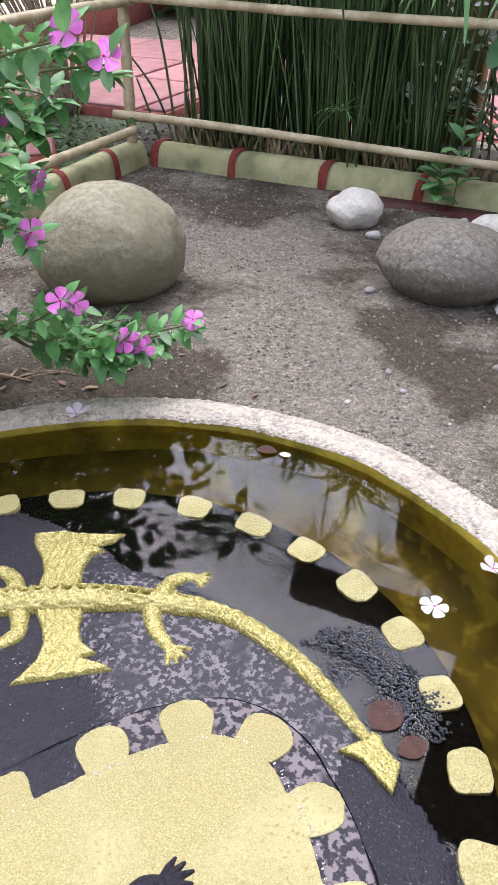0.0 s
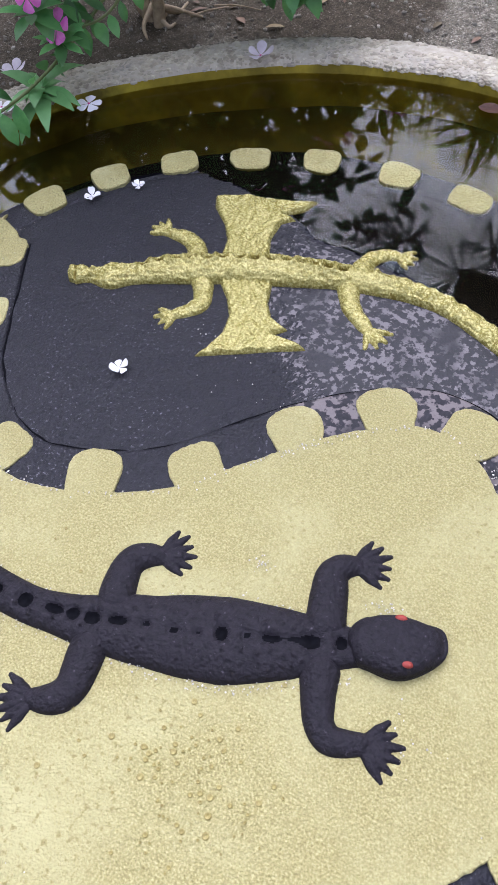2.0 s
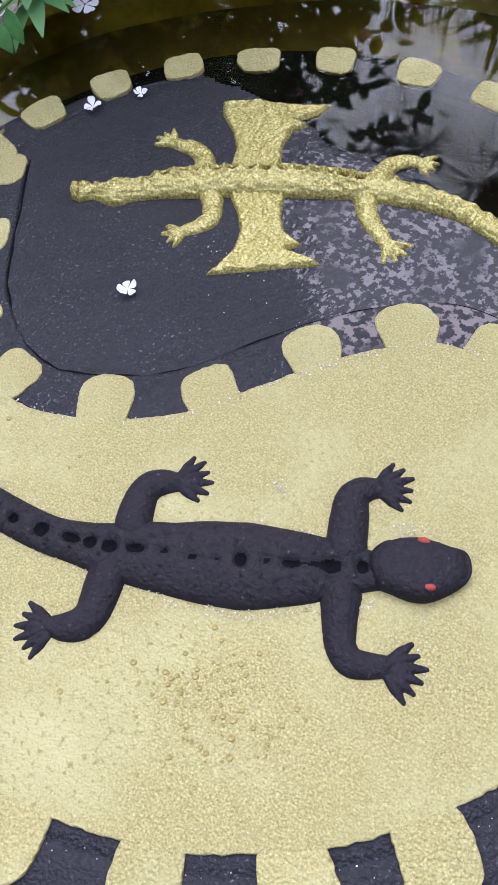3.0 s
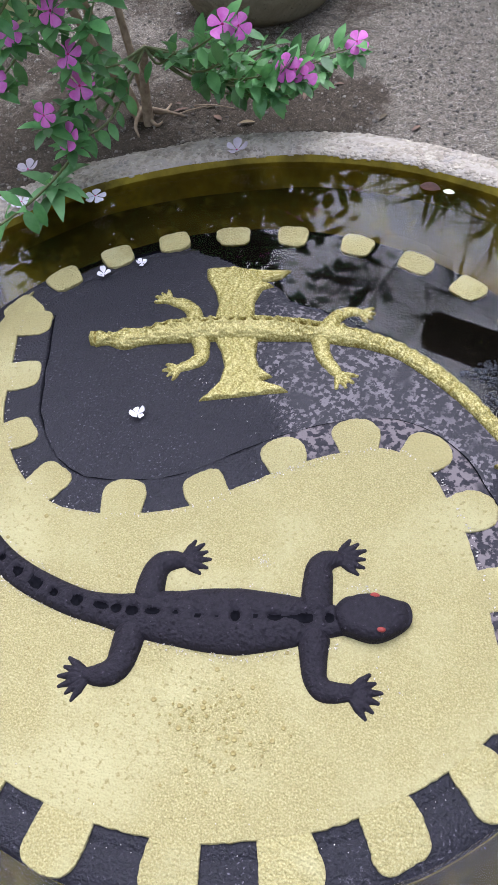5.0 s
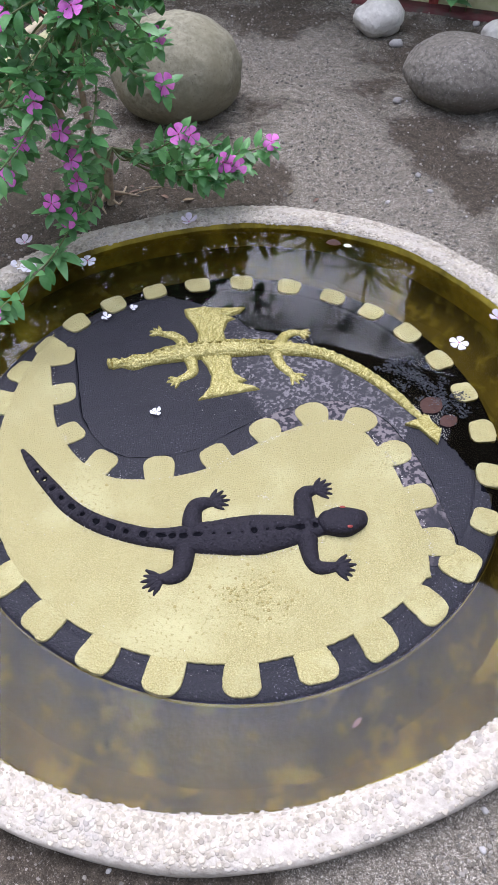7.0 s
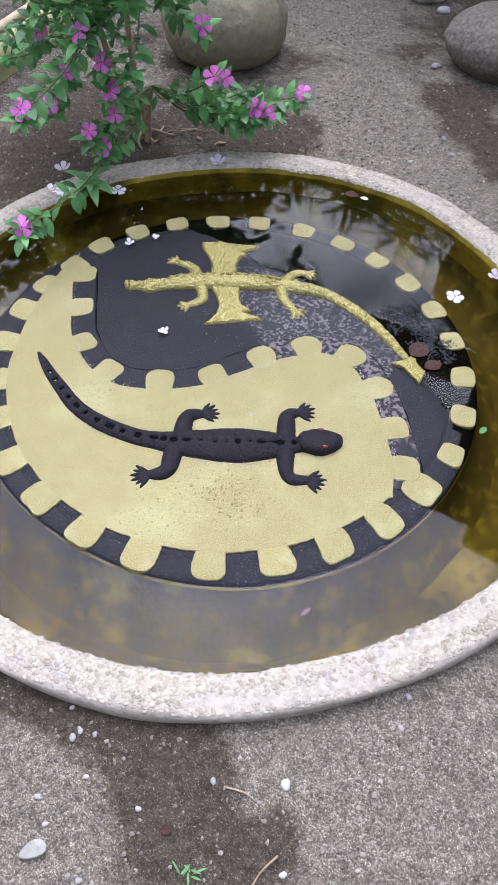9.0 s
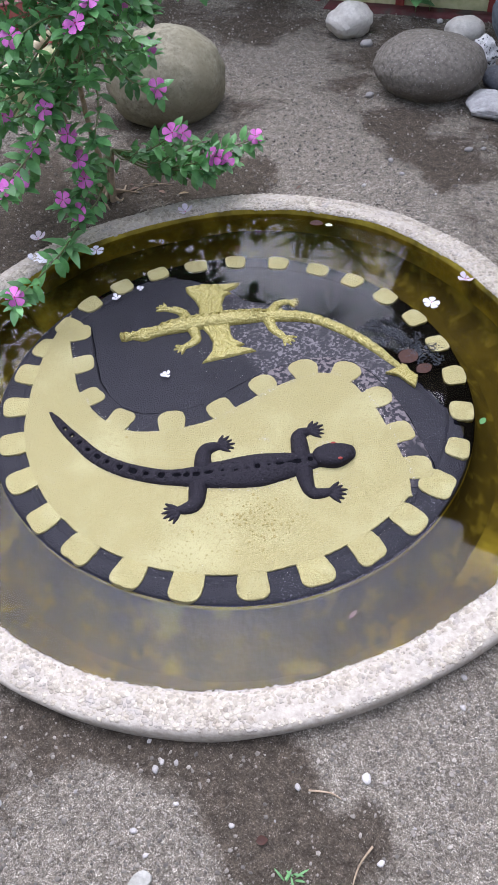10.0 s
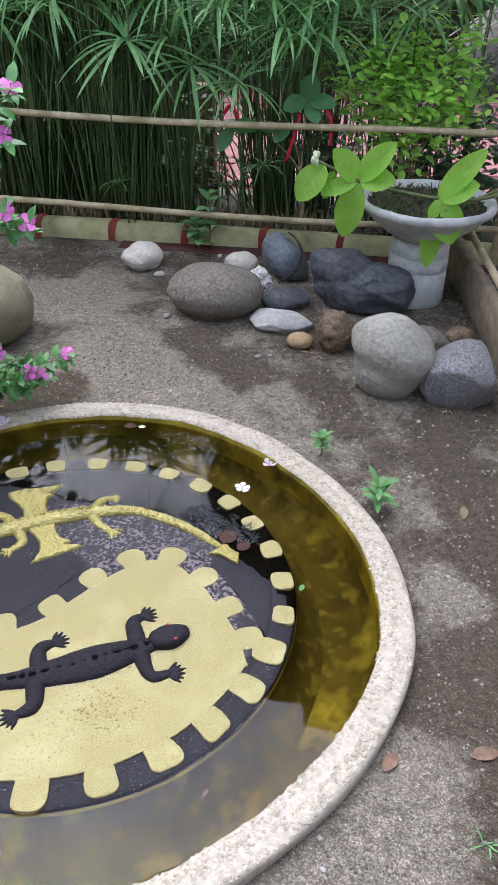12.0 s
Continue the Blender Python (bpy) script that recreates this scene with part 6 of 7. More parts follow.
WHITE_FLOWERS = [flower_mesh("fallen_flower", [WHITE_PETAL, PETAL_EYE], 0.025, 31, 0.03), flower_mesh("fallen_flower", [FADED_PETAL, PETAL_EYE], 0.024, 33, 0.5),
                 flower_mesh("fallen_flower", [WHITE_PETAL, WHITE_PETAL], 0.019, 35, 0.75, 0.45)]
for (x, y, z), kind, spin, scale, label in (
        ((0.402, 0.518, WATER_Z + 0.003), 0, 0.3, 1.0, "white five-petalled flower floating on the water"),
        ((0.474, 0.648, WATER_Z + 0.004), 1, 1.0, 1.0, "crumpled pale flower floating by the rim"),
        ((-0.632, 0.44, 0.028), 0, 0.8, 1.0, "white flower lying on the pond rim"),
        ((-0.447, 0.712, 0.028), 1, 2.0, 1.0, "faded lilac flower lying on the pond rim"),
        ((-0.765, 0.352, 0.03), 0, 1.5, 0.9, "white fallen flower on the rim beside a seedling"),
        ((-0.81, 0.36, 0.02), 2, 0.5, 1.2, "crumpled white fallen flower beside the rim"),
        ((-0.4785, 0.270, 0.006), 2, 2.4, 0.75, "wilted pale flower on the black slab"),
        ((-0.431, 0.332, 0.004), 2, 0.2, 0.6, "white petal scrap on the black slab"),
        ((-0.2035, 0.016, 0.005), 2, 1.1, 0.72, "crumpled white flower on the black slab"),
        ((-0.875, 0.48, 0.0), 1, 0.7, 1.1, "faded purple fallen flower on sand")):
    ob = new("fallen_flower", WHITE_FLOWERS[kind])
    ob.matrix_world = Matrix.Translation((x, y, z)) @ Matrix.Rotation(spin, 4, "Z") @ Matrix.Scale(scale, 4)
    tagged(ob, label, "flower", "fallen flowers")


# ---------------------------------------------------------------- small plants
def rosette(name, label, at, tilts, length, width, mat, seed, count=9, category="seedling", stem=0.0, droop=0.4):
    r = random.Random(seed)
    base = Vector((at[0], at[1], at[2]))
    plant = thing(name, base, label, category)
    if stem:
        s = Shape()
        tube(s, [base - Vector((0, 0, 0.01)), base + Vector((0.004, 0.0, stem * 0.5)), base + Vector((0.0, 0.004, stem))], 0.0025, 6)
        part("stem", s, BUSH_STEM, plant)
    for k in range(count):
        a = k * 2.4 + r.uniform(-0.2, 0.2)
        up = r.uniform(*tilts)
        out = Vector((math.cos(a) * math.cos(up), math.sin(a) * math.cos(up), math.sin(up)))
        s = Shape()
        ln = length * r.uniform(0.75, 1.1)
        blade(s, base + Vector((0, 0, stem * (0.3 + 0.7 * k / count))), out, (0, 0, 1), ln, width * r.uniform(0.85, 1.1), droop, 0.25, 6, shape_power=0.8)
        part("leaf", s, mat, plant)
    return plant


rosette("seedling", "leafy green seedling hanging over the pond rim", (-0.70, 0.40, 0.03), (-0.1, 0.8), 0.095, 0.032, WEED_LEAF, 1, 12, stem=0.03, droop=0.8)
rosette("weed", "small green weed growing in sand by the rim", (0.638, 0.765, GROUND_Z), (0.25, 1.15), 0.06, 0.018, WEED_LEAF, 2, 14, "weed", 0.075)
rosette("weed", "bright green weed with narrow leaves growing in sand", (0.818, 0.50, GROUND_Z), (0.2, 1.15), 0.08, 0.022, WEED_LEAF, 3, 17, "weed", 0.09)
rosette("seedling", "upright green seedling against the curb", (-0.10, 2.57, GROUND_Z), (0.1, 0.9), 0.11, 0.055, WEED_LEAF, 4, 16, stem=0.17)
rosette("seedling", "slender green seedling rising over the lower rail", (-0.04, 2.60, GROUND_Z), (0.2, 0.9), 0.10, 0.05, WEED_LEAF, 5, 12, stem=0.32)
rosette("seedling", "tiny green seedling beside the timber edging", (1.25, 0.62, GROUND_Z), (0.1, 0.8), 0.035, 0.012, WEED_LEAF, 6, 7, stem=0.02)


def grass_tuft(at, seed, count=9, high=0.07):
    r = random.Random(seed)
    s = Shape()
    for _ in range(count):
        a = r.uniform(0, 6.3)
        blade(s, (at[0] + r.uniform(-0.01, 0.01), at[1] + r.uniform(-0.01, 0.01), GROUND_Z), (math.cos(a), math.sin(a), r.uniform(0.3, 1.4)), (0, 0, 1), high * r.uniform(0.5, 1.1), 0.004, 0.7, 0.2, 5, shape_power=0.5)
    tagged(solid("grass_tuft", s, WEED_LEAF, (at[0], at[1], GROUND_Z)), "small tuft of green grass sprouting in sand", "grass", kind="stuff")


grass_tuft((0.484, -0.994), 1, 8, 0.035)
grass_tuft((1.02, -0.52), 2, 7, 0.04)


def litter_leaf(label, at, length, width, turn, mat, seed, curl=0.5):
    s = Shape()
    blade(s, at, (math.cos(turn), math.sin(turn), 0.08 * min(1, curl * 2)), (0, 0, 1), length, width, curl * 0.4, 0.5 * curl, 6, shape_power=0.7)
    tagged(solid("leaf", s, mat, at), label, "fallen leaf", "fallen leaves")


litter_leaf("dry yellow-brown leaf lying on sand", (1.08, 0.48, GROUND_Z + 0.006), 0.075, 0.026, 1.4, DRY_SHEATH, 1)
litter_leaf("curled brown leaf lying on sand", (1.01, -0.33, GROUND_Z + 0.006), 0.07, 0.035, 0.3, DEAD_LEAF, 2)
litter_leaf("dry brown leaf lying on sand", (0.82, -0.39, GROUND_Z + 0.006), 0.06, 0.03, 1.0, DEAD_LEAF, 3)
litter_leaf("large wet brown leaf floating over the slab", (0.378, 0.253, -0.0040), 0.064, 0.052, 1.2, WET_LEAF, 4, 0.1)
litter_leaf("small wet brown leaf floating beside the tail barb", (0.424, 0.230, -0.0040), 0.048, 0.036, 0.9, WET_LEAF, 5, 0.1)
litter_leaf("rotten brown leaf floating at the pond edge", (-0.05, 0.80, WATER_Z + 0.003), 0.045, 0.03, 0.2, WET_LEAF, 6, 0.3)
litter_leaf("small pale leaf floating at the pond edge", (0.0, 0.805, WATER_Z + 0.003), 0.025, 0.016, 0.1, BUD, 7, 0.1)
litter_leaf("small green leaf floating beside the slab", (0.61, 0.095, WATER_Z + 0.003), 0.026, 0.015, 1.3, BUSH_LEAF, 8, 0.2)
litter_leaf("dark red-brown leaf scrap lying on sand", (0.41, -0.96, GROUND_Z + 0.005), 0.022, 0.016, 0.5, WET_LEAF, 10, 0.8)
litter_leaf("small brown scrap floating on the pond", (0.449, -0.512, WATER_Z + 0.002), 0.026, 0.009, 1.2, DEAD_LEAF, 11, 0.3)
litter_leaf("dark dead leaf beside the ochre stone", (0.56, 1.47, GROUND_Z + 0.006), 0.05, 0.03, 0.6, DEAD_LEAF, 9)


r = random.Random(44)
for k in range(16):
    x, y = r.uniform(-0.75, -0.15), r.uniform(0.86, 1.12)
    if math.hypot(x - BASIN_X, y - BASIN_Y) > 0.93:
        litter_leaf("small dry brown leaf scrap lying under the bush", (x, y, ground_height(x, y) + 0.004), r.uniform(0.018, 0.045), r.uniform(0.008, 0.016), r.uniform(0, 6.3), DEAD_LEAF if k % 3 else DRY_SHEATH, 20 + k, 0.6)


def small_twig(a, b, seed):
    r = random.Random(seed)
    a, b = Vector(a), Vector(b)
    mid = a.lerp(b, 0.5) + Vector((r.uniform(-0.01, 0.01), r.uniform(-0.01, 0.01), 0.004))
    s = Shape()
    tube(s, spline([a, mid, b], 10), np.linspace(0.0022, 0.0012, 10), 5)
    tagged(solid("twig", s, BARK, a), "thin dry pale twig lying on sand", "twig", "twigs")


G = GROUND_Z + 0.004
for k, (a, b) in enumerate((((0.47, -0.85, G), (0.53, -0.845, G)), ((0.60, -0.90, G), (0.585, -1.0, G)), ((0.52, 1.50, G), (0.62, 1.44, G)), ((-0.70, 0.9, G), (-0.60, 0.93, G)), ((-0.72, 0.84, G), (-0.66, 0.92, G)))):
    small_twig(a, b, k)


# ---------------------------------------------------------------- loose pebbles
def pebble_mesh(seed):
    r = random.Random(seed)
    v0, f0 = BALLS[2]
    s = Shape().add([tuple(np.array(p) * (1 + 0.22 * noise_at(p, 1.5, seed)) * (1.0, 0.75, 0.55)) for p in v0], f0)
    me = bpy.data.meshes.new("pebble")
    me.from_pydata(s.v, [], s.f)
    me.materials.append(LOOSE_PEBBLE)
    me.polygons.foreach_set("use_smooth", [True] * len(me.polygons))
    return me


PEBBLES = [pebble_mesh(k) for k in range(4)]
r = random.Random(12)
spots = [(0.562, -0.796, 0.011), (0.45, -0.852, 0.007), (0.194, -0.909, 0.008), (0.691, -0.55, 0.007), (0.20, -0.893, 0.006), (0.225, -0.885, 0.006), (0.16, -0.865, 0.005),
         (0.70, -0.61, 0.007), (0.36, -0.95, 0.006), (0.62, -0.92, 0.007), (0.35, 1.42, 0.016), (0.40, 1.44, 0.01), (-0.23, 2.2, 0.03), (0.03, 2.5, 0.02), (0.10, 1.28, 0.013), (0.16, 1.2, 0.011), (0.05, 1.1, 0.009),
         (-0.1, 1.75, 0.02), (0.93, 0.68, 0.008), (0.98, 1.02, 0.01), (1.35, 1.1, 0.022), (1.3, 1.02, 0.015)]
while len(spots) < 105:
    if r.random() < 0.5:
        x, y = r.uniform(-0.4, 1.3), r.uniform(-1.25, -0.5)
    else:
        x, y = r.uniform(-1.1, 1.2), r.uniform(0.95, 2.5)
    if math.hypot(x - BASIN_X, y - BASIN_Y) > 0.93:
        spots.append((x, y, 0.0028 + 0.005 * r.random() ** 3))
for k, (x, y, size) in enumerate(spots):
    ob = new("pebble", PEBBLES[k % 4])
    ob.matrix_world = Matrix.Translation((x, y, ground_height(x, y) + size * 0.3)) @ Matrix.Rotation(r.uniform(0, 6.3), 4, "Z") @ Matrix.Scale(size, 4)
    tagged(ob, "small pale loose pebble lying on sand", "pebble", "loose pebbles")


s = Shape()
flat_piece(s, [(0.243 + 0.021 * math.cos(t) * (1 + 0.3 * math.cos(t + 1)) * 0.75 - 0.008 * math.sin(t), -1.085 + 0.011 * math.sin(t) + 0.016 * math.cos(t)) for t in np.arange(14) * 0.449], -0.035, GROUND_Z + 0.008, 0.003, follow=False)
tagged(solid("pebble", s, ROCK_LIGHT, (0.243, -1.085, GROUND_Z)), "flat pale stone chip lying on sand", "pebble", "loose pebbles")


s = Shape()
for k in range(2):
    tube(s, spline([(0.37 + 0.02 * k, 2.14, 0.0), (0.45, 2.165 + 0.01 * k, 0.06), (0.475, 2.20, 0.13 + 0.015 * k), (0.44, 2.25, 0.185), (0.40, 2.32, 0.19)], 24), 0.0045, 6)
tagged(solid("cord", s, SOIL, (0.37, 2.14, GROUND_Z)), "dark twisted cord lying over the blue-grey stone", "cord")


# ---------------------------------------------------------------- papyrus
def whorl_mesh(seed, rays=22, length=0.40, width=0.018, mat=None):
    r = random.Random(seed)
    s = Shape()
    for k in range(rays):
        a = 2 * math.pi * k / rays + r.uniform(-0.12, 0.12)
        up = r.uniform(-0.15, 0.75)
        ln = length * r.uniform(0.7, 1.1)
        blade(s, (0, 0, 0), (math.cos(a) * math.cos(up), math.sin(a) * math.cos(up), math.sin(up)), (0, 0, 1), ln, width * r.uniform(0.8, 1.3), r.uniform(0.35, 1.1), 0.3, 8, shape_power=0.55)
    me = bpy.data.meshes.new("leaf_whorl")
    me.from_pydata(s.v, [], s.f)
    me.materials.append(mat or REED_LEAF)
    me.polygons.foreach_set("use_smooth", [True] * len(me.polygons))
    return me


WHORLS = [whorl_mesh(50 + k) for k in range(4)]
# high whorls, seen mirrored against the sky, use the darkened leaf copy
FINE_WHORLS = [whorl_mesh(60 + k, 32, 0.35, 0.011, SILHOUETTE_REED) for k in range(2)]


def papyrus(label, x0, x1, y0, y1, count, heads, seed, low=0.9, high=1.7):
    r = random.Random(seed)
    base = Vector(((x0 + x1) / 2, (y0 + y1) / 2, GROUND_Z))
    clump = thing("papyrus_clump", base, label, "reed plant")
    tufts = [(r.uniform(x0 + 0.04, x1 - 0.04), r.uniform(y0, y1)) for _ in range(max(5, count // 30))]
    s = Shape()
    for k in range(count):
        cx, cy = tufts[k % len(tufts)]
        ox, oy = r.gauss(0, 0.055), r.gauss(0, 0.05)
        x, y = cx + ox, cy + oy
        h = r.uniform(low, high)
        dx, dy = ox * r.uniform(0.5, 3.2) + r.gauss(0, 0.05), oy * r.uniform(0.5, 2.0) + r.uniform(-0.1, 0.04)
        rad = r.uniform(0.003, 0.0062)
        tube(s, [(x, y, -0.03), (x + dx * 0.22, y + dy * 0.25, h * 0.35), (x + dx * 0.55, y + dy * 0.6, h * 0.7), (x + dx, y + dy, h)], [rad, rad * 0.95, rad * 0.8, rad * 0.6], 4)
    for x, y, z, *_ in heads:
        tube(s, spline([(x + r.uniform(-0.12, 0.12), y + r.uniform(0.05, 0.2), -0.03), (x, y + 0.1, z * 0.55), (x, y, z)], 12), np.linspace(0.006, 0.0035, 12), 5)
    part("stalk_mass", s, REED_STEM, clump, "crowded slender dark green stems", kind="stuff", smooth=True)
    for k, h in enumerate(heads):
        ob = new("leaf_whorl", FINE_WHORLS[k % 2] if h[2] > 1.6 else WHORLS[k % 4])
        ob.parent = clump
        ob.matrix_local = Matrix.Translation(Vector(h[:3]) - base) @ Matrix.Rotation(r.uniform(-0.35, 0.35), 4, "X") @ Matrix.Rotation(r.uniform(0, 6.3), 4, "Z") @ Matrix.Scale(r.uniform(0.8, 1.15) * (h[3] if len(h) > 3 else 1.0), 4)
    return clump


clump = thing("papyrus_clump", (-1.4, 2.82, GROUND_Z), "few bent dark papyrus stems beside the fence post", "reed plant")
for pts in ([(-1.36, 2.80, -0.03), (-1.44, 2.76, 0.25), (-1.60, 2.72, 0.47)], [(-1.33, 2.82, -0.03), (-1.31, 2.80, 0.5), (-1.28, 2.78, 1.0)], [(-1.38, 2.84, -0.03), (-1.46, 2.84, 0.5), (-1.58, 2.84, 0.74)],
            [(-1.42, 2.78, -0.03), (-1.47, 2.74, 0.18), (-1.50, 2.70, 0.32)]):
    s = Shape()
    tube(s, spline(pts, 16), np.linspace(0.0065, 0.004, 16), 6)
    part("stem", s, BARK if len(pts) == 4 else REED_STEM, clump)
for at, turn in (((-1.58, 2.84, 0.74), 0.4), ((-1.28, 2.78, 1.0), 2.0)):
    ob = new("leaf_whorl", WHORLS[1])
    ob.parent = clump
    ob.matrix_local = Matrix.Translation(Vector(at) - Vector((-1.4, 2.82, GROUND_Z))) @ Matrix.Rotation(turn, 4, "Z") @ Matrix.Scale(0.5, 4)

r = random.Random(77)
heads_a = [(-1.1, 2.68, 1.05), (-0.62, 2.72, 1.25), (-0.25, 2.70, 1.18), (-0.44, 2.62, 0.97), (-0.80, 2.66, 1.12), (-0.55, 2.70, 0.27, 0.45)] + [(r.uniform(-1.35, -0.35), r.uniform(2.65, 3.2), r.uniform(1.15, 1.5)) for _ in range(22)] + [(-1.0, 2.75, 2.2), (-0.72, 2.9, 2.45), (-0.5, 2.7, 2.0), (-1.25, 2.85, 2.35)]
papyrus("dense clump of papyrus reeds with drooping leaf whorls", -1.33, -0.36, 2.80, 3.42, 640, heads_a, 1, 0.9, 1.65)
heads_b = [(0.0, 2.66, 1.12), (0.45, 2.72, 1.15), (0.18, 2.72, 1.3), (0.10, 2.62, 0.80), (0.31, 2.66, 1.04), (0.22, 2.76, 0.38, 0.5), (-0.15, 2.75, 0.85)] + [(r.uniform(-0.3, 0.6), r.uniform(2.7, 3.2), r.uniform(0.9, 1.45)) for _ in range(24)] + [(-0.2, 2.8, 2.1), (0.1, 2.7, 1.95)]
papyrus("thin clump of papyrus reeds with arching leaf whorls", -0.3, 0.6, 2.8, 3.3, 170, heads_b, 2, 0.5, 1.7)
heads_c = [(0.5, 2.8, 2.2), (0.8, 2.9, 2.5), (1.1, 3.0, 2.4), (1.3, 2.9, 2.6), (0.93, 2.75, 1.10), (0.70, 2.75, 1.12), (1.15, 2.85, 1.2)] + [(r.uniform(0.6, 1.5), r.uniform(2.8, 3.3), r.uniform(1.15, 1.6)) for _ in range(10)]
papyrus("papyrus reeds with bright leaf whorls behind the planter", 0.6, 1.4, 3.1, 3.5, 40, heads_c, 3, 0.7, 1.6)


# ---------------------------------------------------------------- shrubs behind the fence
def leafy_shrub(name, label, box_lo, box_hi, count, length, width, mat, seed, base, twigs=14, category="shrub", round_shape=True):
    r = random.Random(seed)
    shrub = thing(name, base, label, category)
    lo, hi = Vector(box_lo), Vector(box_hi)
    mid, half = (lo + hi) / 2, (hi - lo) / 2
    st, lv = Shape(), Shape()
    ends = []
    while len(ends) < twigs:
        p = Vector((r.uniform(-1, 1), r.uniform(-1, 1), r.uniform(-1, 1)))
        if p.length < 1 or not round_shape:
            ends.append(mid + Vector((p.x * half.x, p.y * half.y, p.z * half.z)))
    for e in ends:
        b = Vector(base) + Vector((r.uniform(-0.05, 0.05), r.uniform(-0.05, 0.05), -0.02))
        m = b.lerp(e, 0.5) + Vector((r.uniform(-0.06, 0.06), r.uniform(-0.06, 0.06), 0.08))
        tube(st, spline([b, m, e], 12), np.linspace(0.006, 0.0025, 12), 5)
    for k in range(count):
        e = ends[k % twigs]
        p = e + Vector((r.gauss(0, 0.26) * half.x, r.gauss(0, 0.3) * half.y, r.gauss(0, 0.26) * half.z))
        a = r.uniform(0, 6.3)
        ln = length * r.uniform(0.6, 1.15)
        blade(lv, p, (math.cos(a), math.sin(a), r.uniform(-0.5, 0.5)), (0, -0.4, 1), ln, width * ln / length, r.uniform(0.1, 0.7), 0.25, 4, shape_power=0.75)
    part("branching", st, BARK, shrub)
    part("foliage", lv, mat, shrub, kind="stuff")


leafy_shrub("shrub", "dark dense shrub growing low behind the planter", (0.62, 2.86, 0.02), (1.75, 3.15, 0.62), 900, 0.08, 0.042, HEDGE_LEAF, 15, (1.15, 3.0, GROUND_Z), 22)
leafy_shrub("shrub", "bright green leafy shrub behind the planter", (0.60, 2.68, 0.44), (1.25, 2.90, 1.05), 1300, 0.07, 0.036, SHRUB_LEAF, 5, (0.95, 3.0, GROUND_Z), 26)
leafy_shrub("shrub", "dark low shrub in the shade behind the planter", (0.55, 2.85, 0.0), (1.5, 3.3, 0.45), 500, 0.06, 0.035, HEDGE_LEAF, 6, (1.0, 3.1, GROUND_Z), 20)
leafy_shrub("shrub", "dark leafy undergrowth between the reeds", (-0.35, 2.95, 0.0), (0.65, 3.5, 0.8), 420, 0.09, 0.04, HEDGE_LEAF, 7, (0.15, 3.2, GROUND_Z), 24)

leafy_shrub("tall_shrub", "tall dark broad-leaved shrub rising above the reeds", (-4.3, 2.6, 1.2), (-1.85, 3.6, 3.2), 2600, 0.17, 0.10, DARK_LEAF, 11, (-2.3, 3.3, GROUND_Z), 60, round_shape=False)

chenille = thing("chenille_plant", (0.44, 2.8, GROUND_Z), "dark broad-leaved plant with hanging red catkins behind the fence", "plant")
s = Shape()
for tip in ((0.44, 2.68, 0.75), (0.20, 2.70, 0.60), (0.36, 2.68, 0.62)):
    tube(s, spline([(0.44, 2.8, -0.04), (0.42, 2.76, 0.35), tip], 14), np.linspace(0.006, 0.003, 14), 6)
part("stalk", s, BARK, chenille)
for base, tip, w in (((0.44, 2.67, 0.73), (0.46, 2.63, 0.86), 0.105), ((0.43, 2.67, 0.73), (0.32, 2.62, 0.70), 0.10), ((0.45, 2.67, 0.73), (0.58, 2.62, 0.73), 0.09), ((0.44, 2.67, 0.72), (0.50, 2.60, 0.64), 0.08),
                     ((0.20, 2.70, 0.60), (0.06, 2.62, 0.60), 0.09), ((0.36, 2.68, 0.62), (0.28, 2.62, 0.54), 0.075), ((0.20, 2.70, 0.60), (0.30, 2.62, 0.60), 0.07), ((0.06, 2.7, 0.58), (0.0, 2.62, 0.48), 0.08)):
    s = Shape()
    v = Vector(tip) - Vector(base)
    blade(s, base, v, (0, -0.7, 0.7), v.length, w, 0.2, 0.2, 8, shape_power=0.6)
    part("leaf", s, DARK_LEAF, chenille)
for pts in (((0.41, 2.64, 0.68), (0.385, 2.62, 0.58), (0.35, 2.62, 0.45)), ((0.53, 2.63, 0.70), (0.56, 2.61, 0.66), (0.565, 2.61, 0.54)), ((0.10, 2.64, 0.64), (0.07, 2.62, 0.70), (0.03, 2.62, 0.66))):
    s = Shape()
    tube(s, spline(pts, 18), 0.009 + 0.002 * np.sin(np.arange(18) * 1.9), 8)
    part("catkin", s, CATKIN, chenille, "hanging red catkin")


def ground_cover(name, label, x0, x1, y0, y1, z, count, mat, seed, length):
    r = random.Random(seed)
    s = Shape()
    for _ in range(count):
        a = r.uniform(0, 6.3)
        ln = length * r.uniform(0.5, 1.2)
        blade(s, (r.uniform(x0, x1), r.uniform(y0, y1), z), (math.cos(a), math.sin(a), r.uniform(0.1, 1.2)), (0, 0, 1), ln, ln * 0.4, 0.5, 0.2, 3)
    tagged(solid(name, s, mat, ((x0 + x1) / 2, (y0 + y1) / 2, z)), label, "plants", kind="stuff")


ground_cover("ground_cover", "low green ground cover outside the curb", -2.5, -1.58, 2.3, 3.2, -0.012, 1500, HEDGE_LEAF, 8, 0.045)
ground_cover("leaf_litter", "dry brown leaf litter under the reeds", -1.35, 1.4, 2.75, 3.0, -0.004, 420, DEAD_LEAF, 9, 0.05)

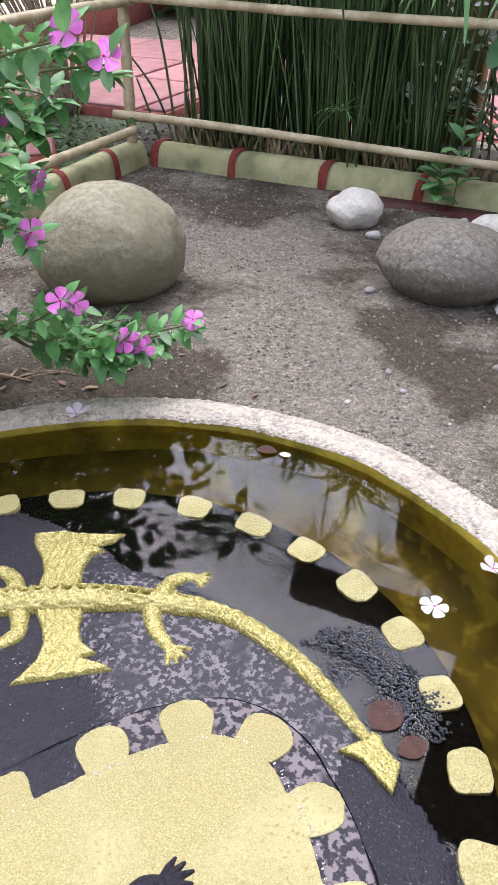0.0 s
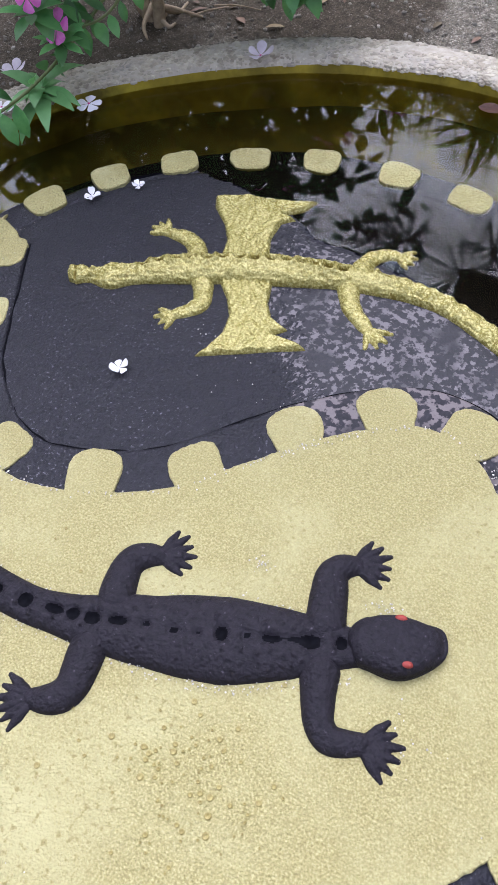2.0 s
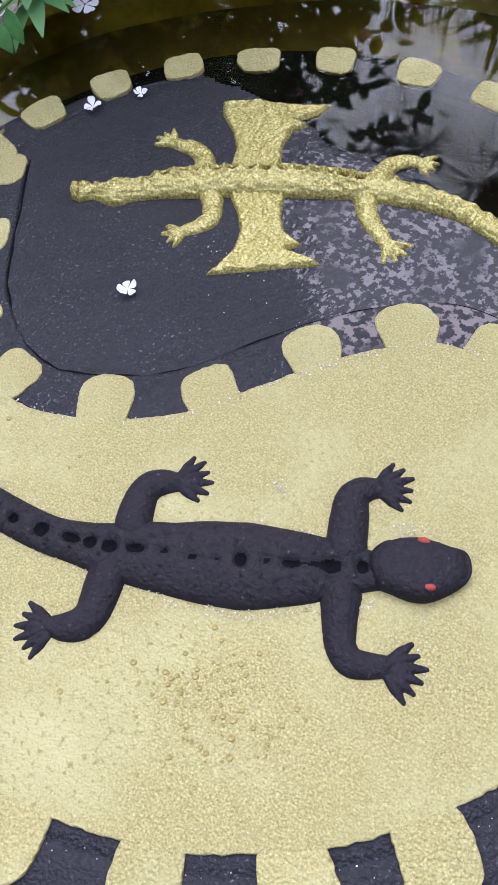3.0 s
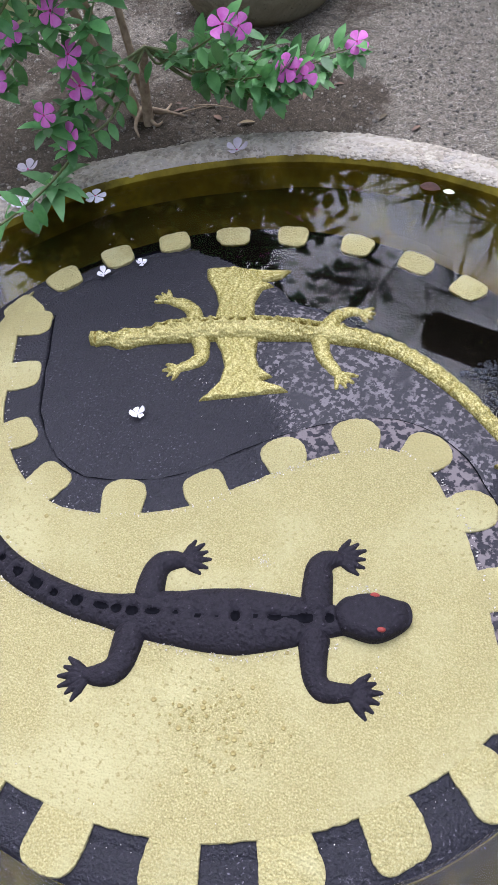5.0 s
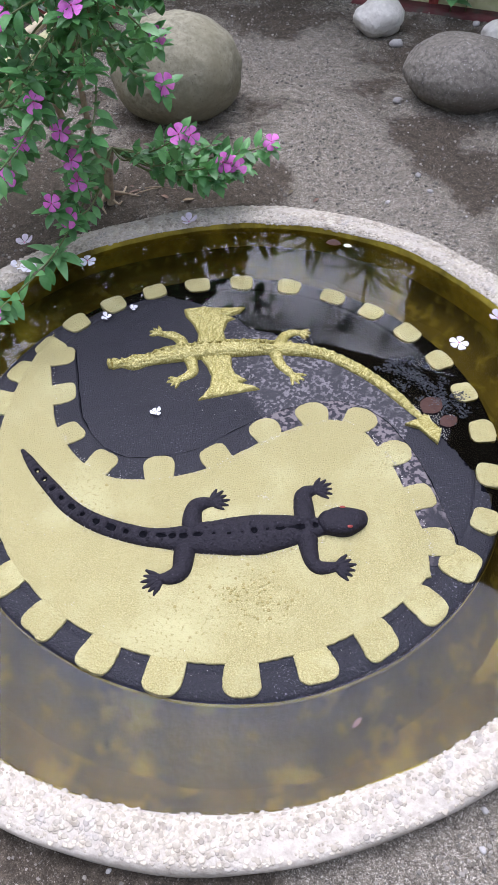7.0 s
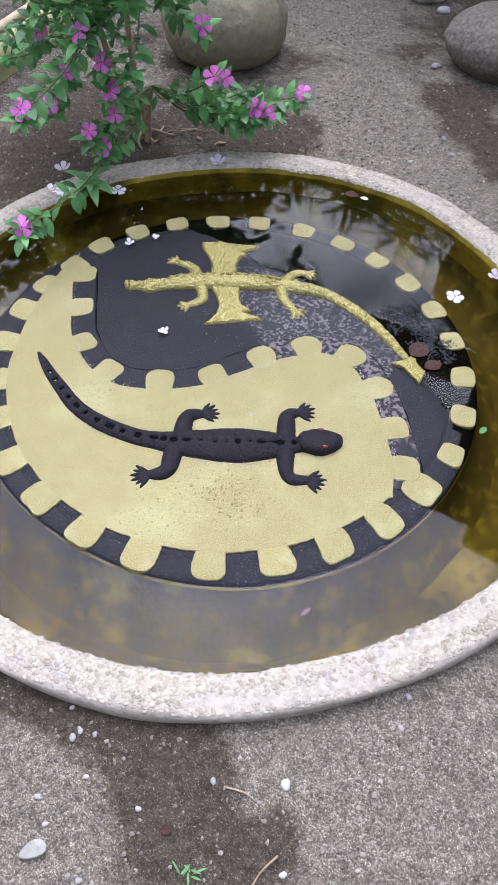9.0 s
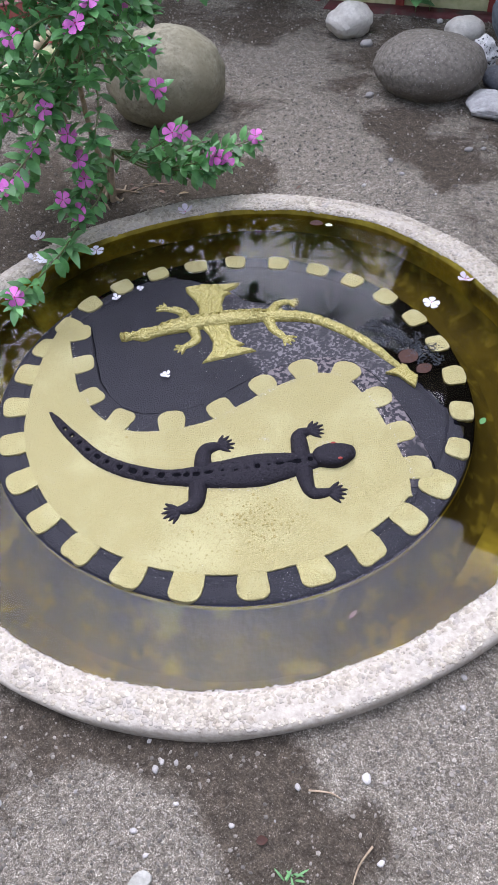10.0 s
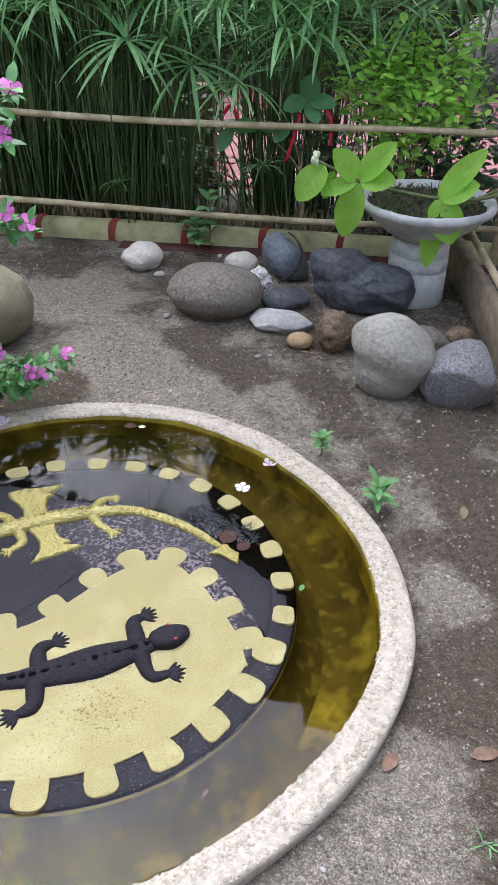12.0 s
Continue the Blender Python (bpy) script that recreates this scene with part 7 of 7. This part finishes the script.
r = random.Random(61)
s = Shape()
for _ in range(900):
    x = r.uniform(-1.38, 0.6)
    a = r.uniform(0, 6.3)
    blade(s, (x, r.uniform(2.75, 2.92), -0.005), (0.5 * math.cos(a), 0.4 * math.sin(a) - 0.1, 1.0), (0, -1, 0.2), r.uniform(0.05, 0.17), r.uniform(0.006, 0.014), r.uniform(0, 0.5), 0.2, 4, shape_power=0.5)
tagged(solid("dry_sheaths", s, DRY_SHEATH, (-0.4, 2.83, -0.005)), "dry brown leaf sheaths at the foot of reeds", "dry leaves", kind="stuff")

# distant hedge that closes the garden at the back
r = random.Random(90)
s = Shape()
for _ in range(5200):
    x = r.uniform(-6, 7)
    p = (x, 8.0 + r.uniform(-0.8, 0.8) + 0.5 * noise.noise(Vector((x, 0, 0))), r.uniform(-0.03, 2.6))
    a = r.uniform(0, 6.3)
    ln = r.uniform(0.14, 0.32)
    blade(s, p, (math.cos(a), math.sin(a), r.uniform(-0.5, 0.9)), (0, -0.5, 1), ln, ln * 0.5, 0.4, 0.2, 3)
tagged(solid("hedge", s, HEDGE_LEAF, (0.5, 8.0, GROUND_Z)), "dense dark green hedge across the far side", "hedge", kind="stuff")

# unseen plain walls, added to shade the place from the low sky
for name, c, size in (("wall_north", (0.5, 9.3, 2.2), (15, 0.3, 4.6)), ("wall_south", (0.0, -4.6, 1.05), (11, 0.25, 2.2)), ("wall_west", (-5.9, 2.3, 1.9), (0.25, 14, 4.0)), ("wall_east", (5.4, 2.3, 1.2), (0.25, 14, 2.5))):
    s = Shape()
    obox(s, c, size, 0, 0.03)
    tagged(solid(name, s, OLIVE_WALL, (c[0], c[1], GROUND_Z)), "plain olive plastered wall, unseen, added to block the low sky", "wall", kind="structure")


# thatched hut beside the pond, known by its hanging thatch and its mirror image in the water
def strands(shape, a, b, fall, count, seed, length):
    """Thatch straws that hang from the line a to b along fall."""
    r = random.Random(seed)
    a, b, fall = Vector(a), Vector(b), Vector(fall).normalized()
    for _ in range(count):
        p = a.lerp(b, r.random()) + Vector((r.uniform(-0.03, 0.03), r.uniform(-0.03, 0.03), r.uniform(-0.03, 0.03)))
        d = (fall + Vector((r.gauss(0, 0.12), r.gauss(0, 0.12), r.gauss(0, 0.08)))).normalized()
        blade(shape, p, d, (0, -0.5, 1), length * r.uniform(0.6, 1.1), r.uniform(0.006, 0.014), r.uniform(0, 0.4), 0.1, 4, shape_power=0.4)


hut = thing("thatched_hut", (2.3, 3.2, GROUND_Z), "open hut with a grey thatched roof on posts", "hut")
s = Shape()
for k in range(6):
    u = k / 5
    strands(s, (1.43 + 0.5 * u, 2.72, 0.98 + 0.42 * u), (1.46 + 0.5 * u, 4.2, 0.98 + 0.42 * u), (-0.75, -0.1, -0.65), 170, k, 0.34)
part("low_thatch", s, THATCH, hut, "shaggy grey thatch", kind="stuff")
s = Shape()
obox(s, (1.95, 2.2, 2.62), (2.6, 1.6, 0.10), 0, 0.02, tilt=-12)
part("roof", s, THATCH, hut, "grey thatched main roof")
s = Shape()
obox(s, (0.9, 2.76, 2.42), (3.1, 0.2, 0.16), 0, 0.01)
part("eave_beam", s, LOG, hut)
s = Shape()
obox(s, (1.1, 2.22, 2.36), (1.46, 1.44, 0.07), 0, 0.02, tilt=-5)
part("roof_eave", s, THATCH, hut, "low grey thatched eave")
s = Shape()
ridge = [(-0.16, 3.2, 1.98), (-0.10, 3.2, 1.99), (0.02, 3.2, 2.0), (0.25, 3.2, 2.06), (0.6, 3.2, 2.14), (1.4, 3.2, 2.24), (3.0, 3.2, 2.3)]
tube(s, ridge, [0.10, 0.27, 0.36, 0.42, 0.46, 0.48, 0.48], 20)
strands(s, (-0.12, 3.1, 2.0), (3.0, 3.1, 2.3), (0, -0.5, -0.8), 420, 71, 0.42)
part("back_thatch", s, THATCH, hut, "thick rounded grey thatch hanging at the back")
for x, y in ((2.25, 1.6), (2.25, 2.9), (3.1, 1.6), (3.1, 2.9)):
    s = Shape()
    tube(s, [(x, y, -0.1), (x, y, 1.3), (x, y, 2.62)], 0.05, 10)
    part("post", s, LOG, hut)

paving("pavement", "pink flagstone platform with a red riser outside the fence", -4.3, -1.72, 3.30, 5.6, 0.05, 5, PINK_STONE, 0.75)
paving("pavement", "pink flagstone paving behind the reeds", -0.9, 4.0, 3.75, 7.2, -0.012, 6, PINK_STONE, 0.5)
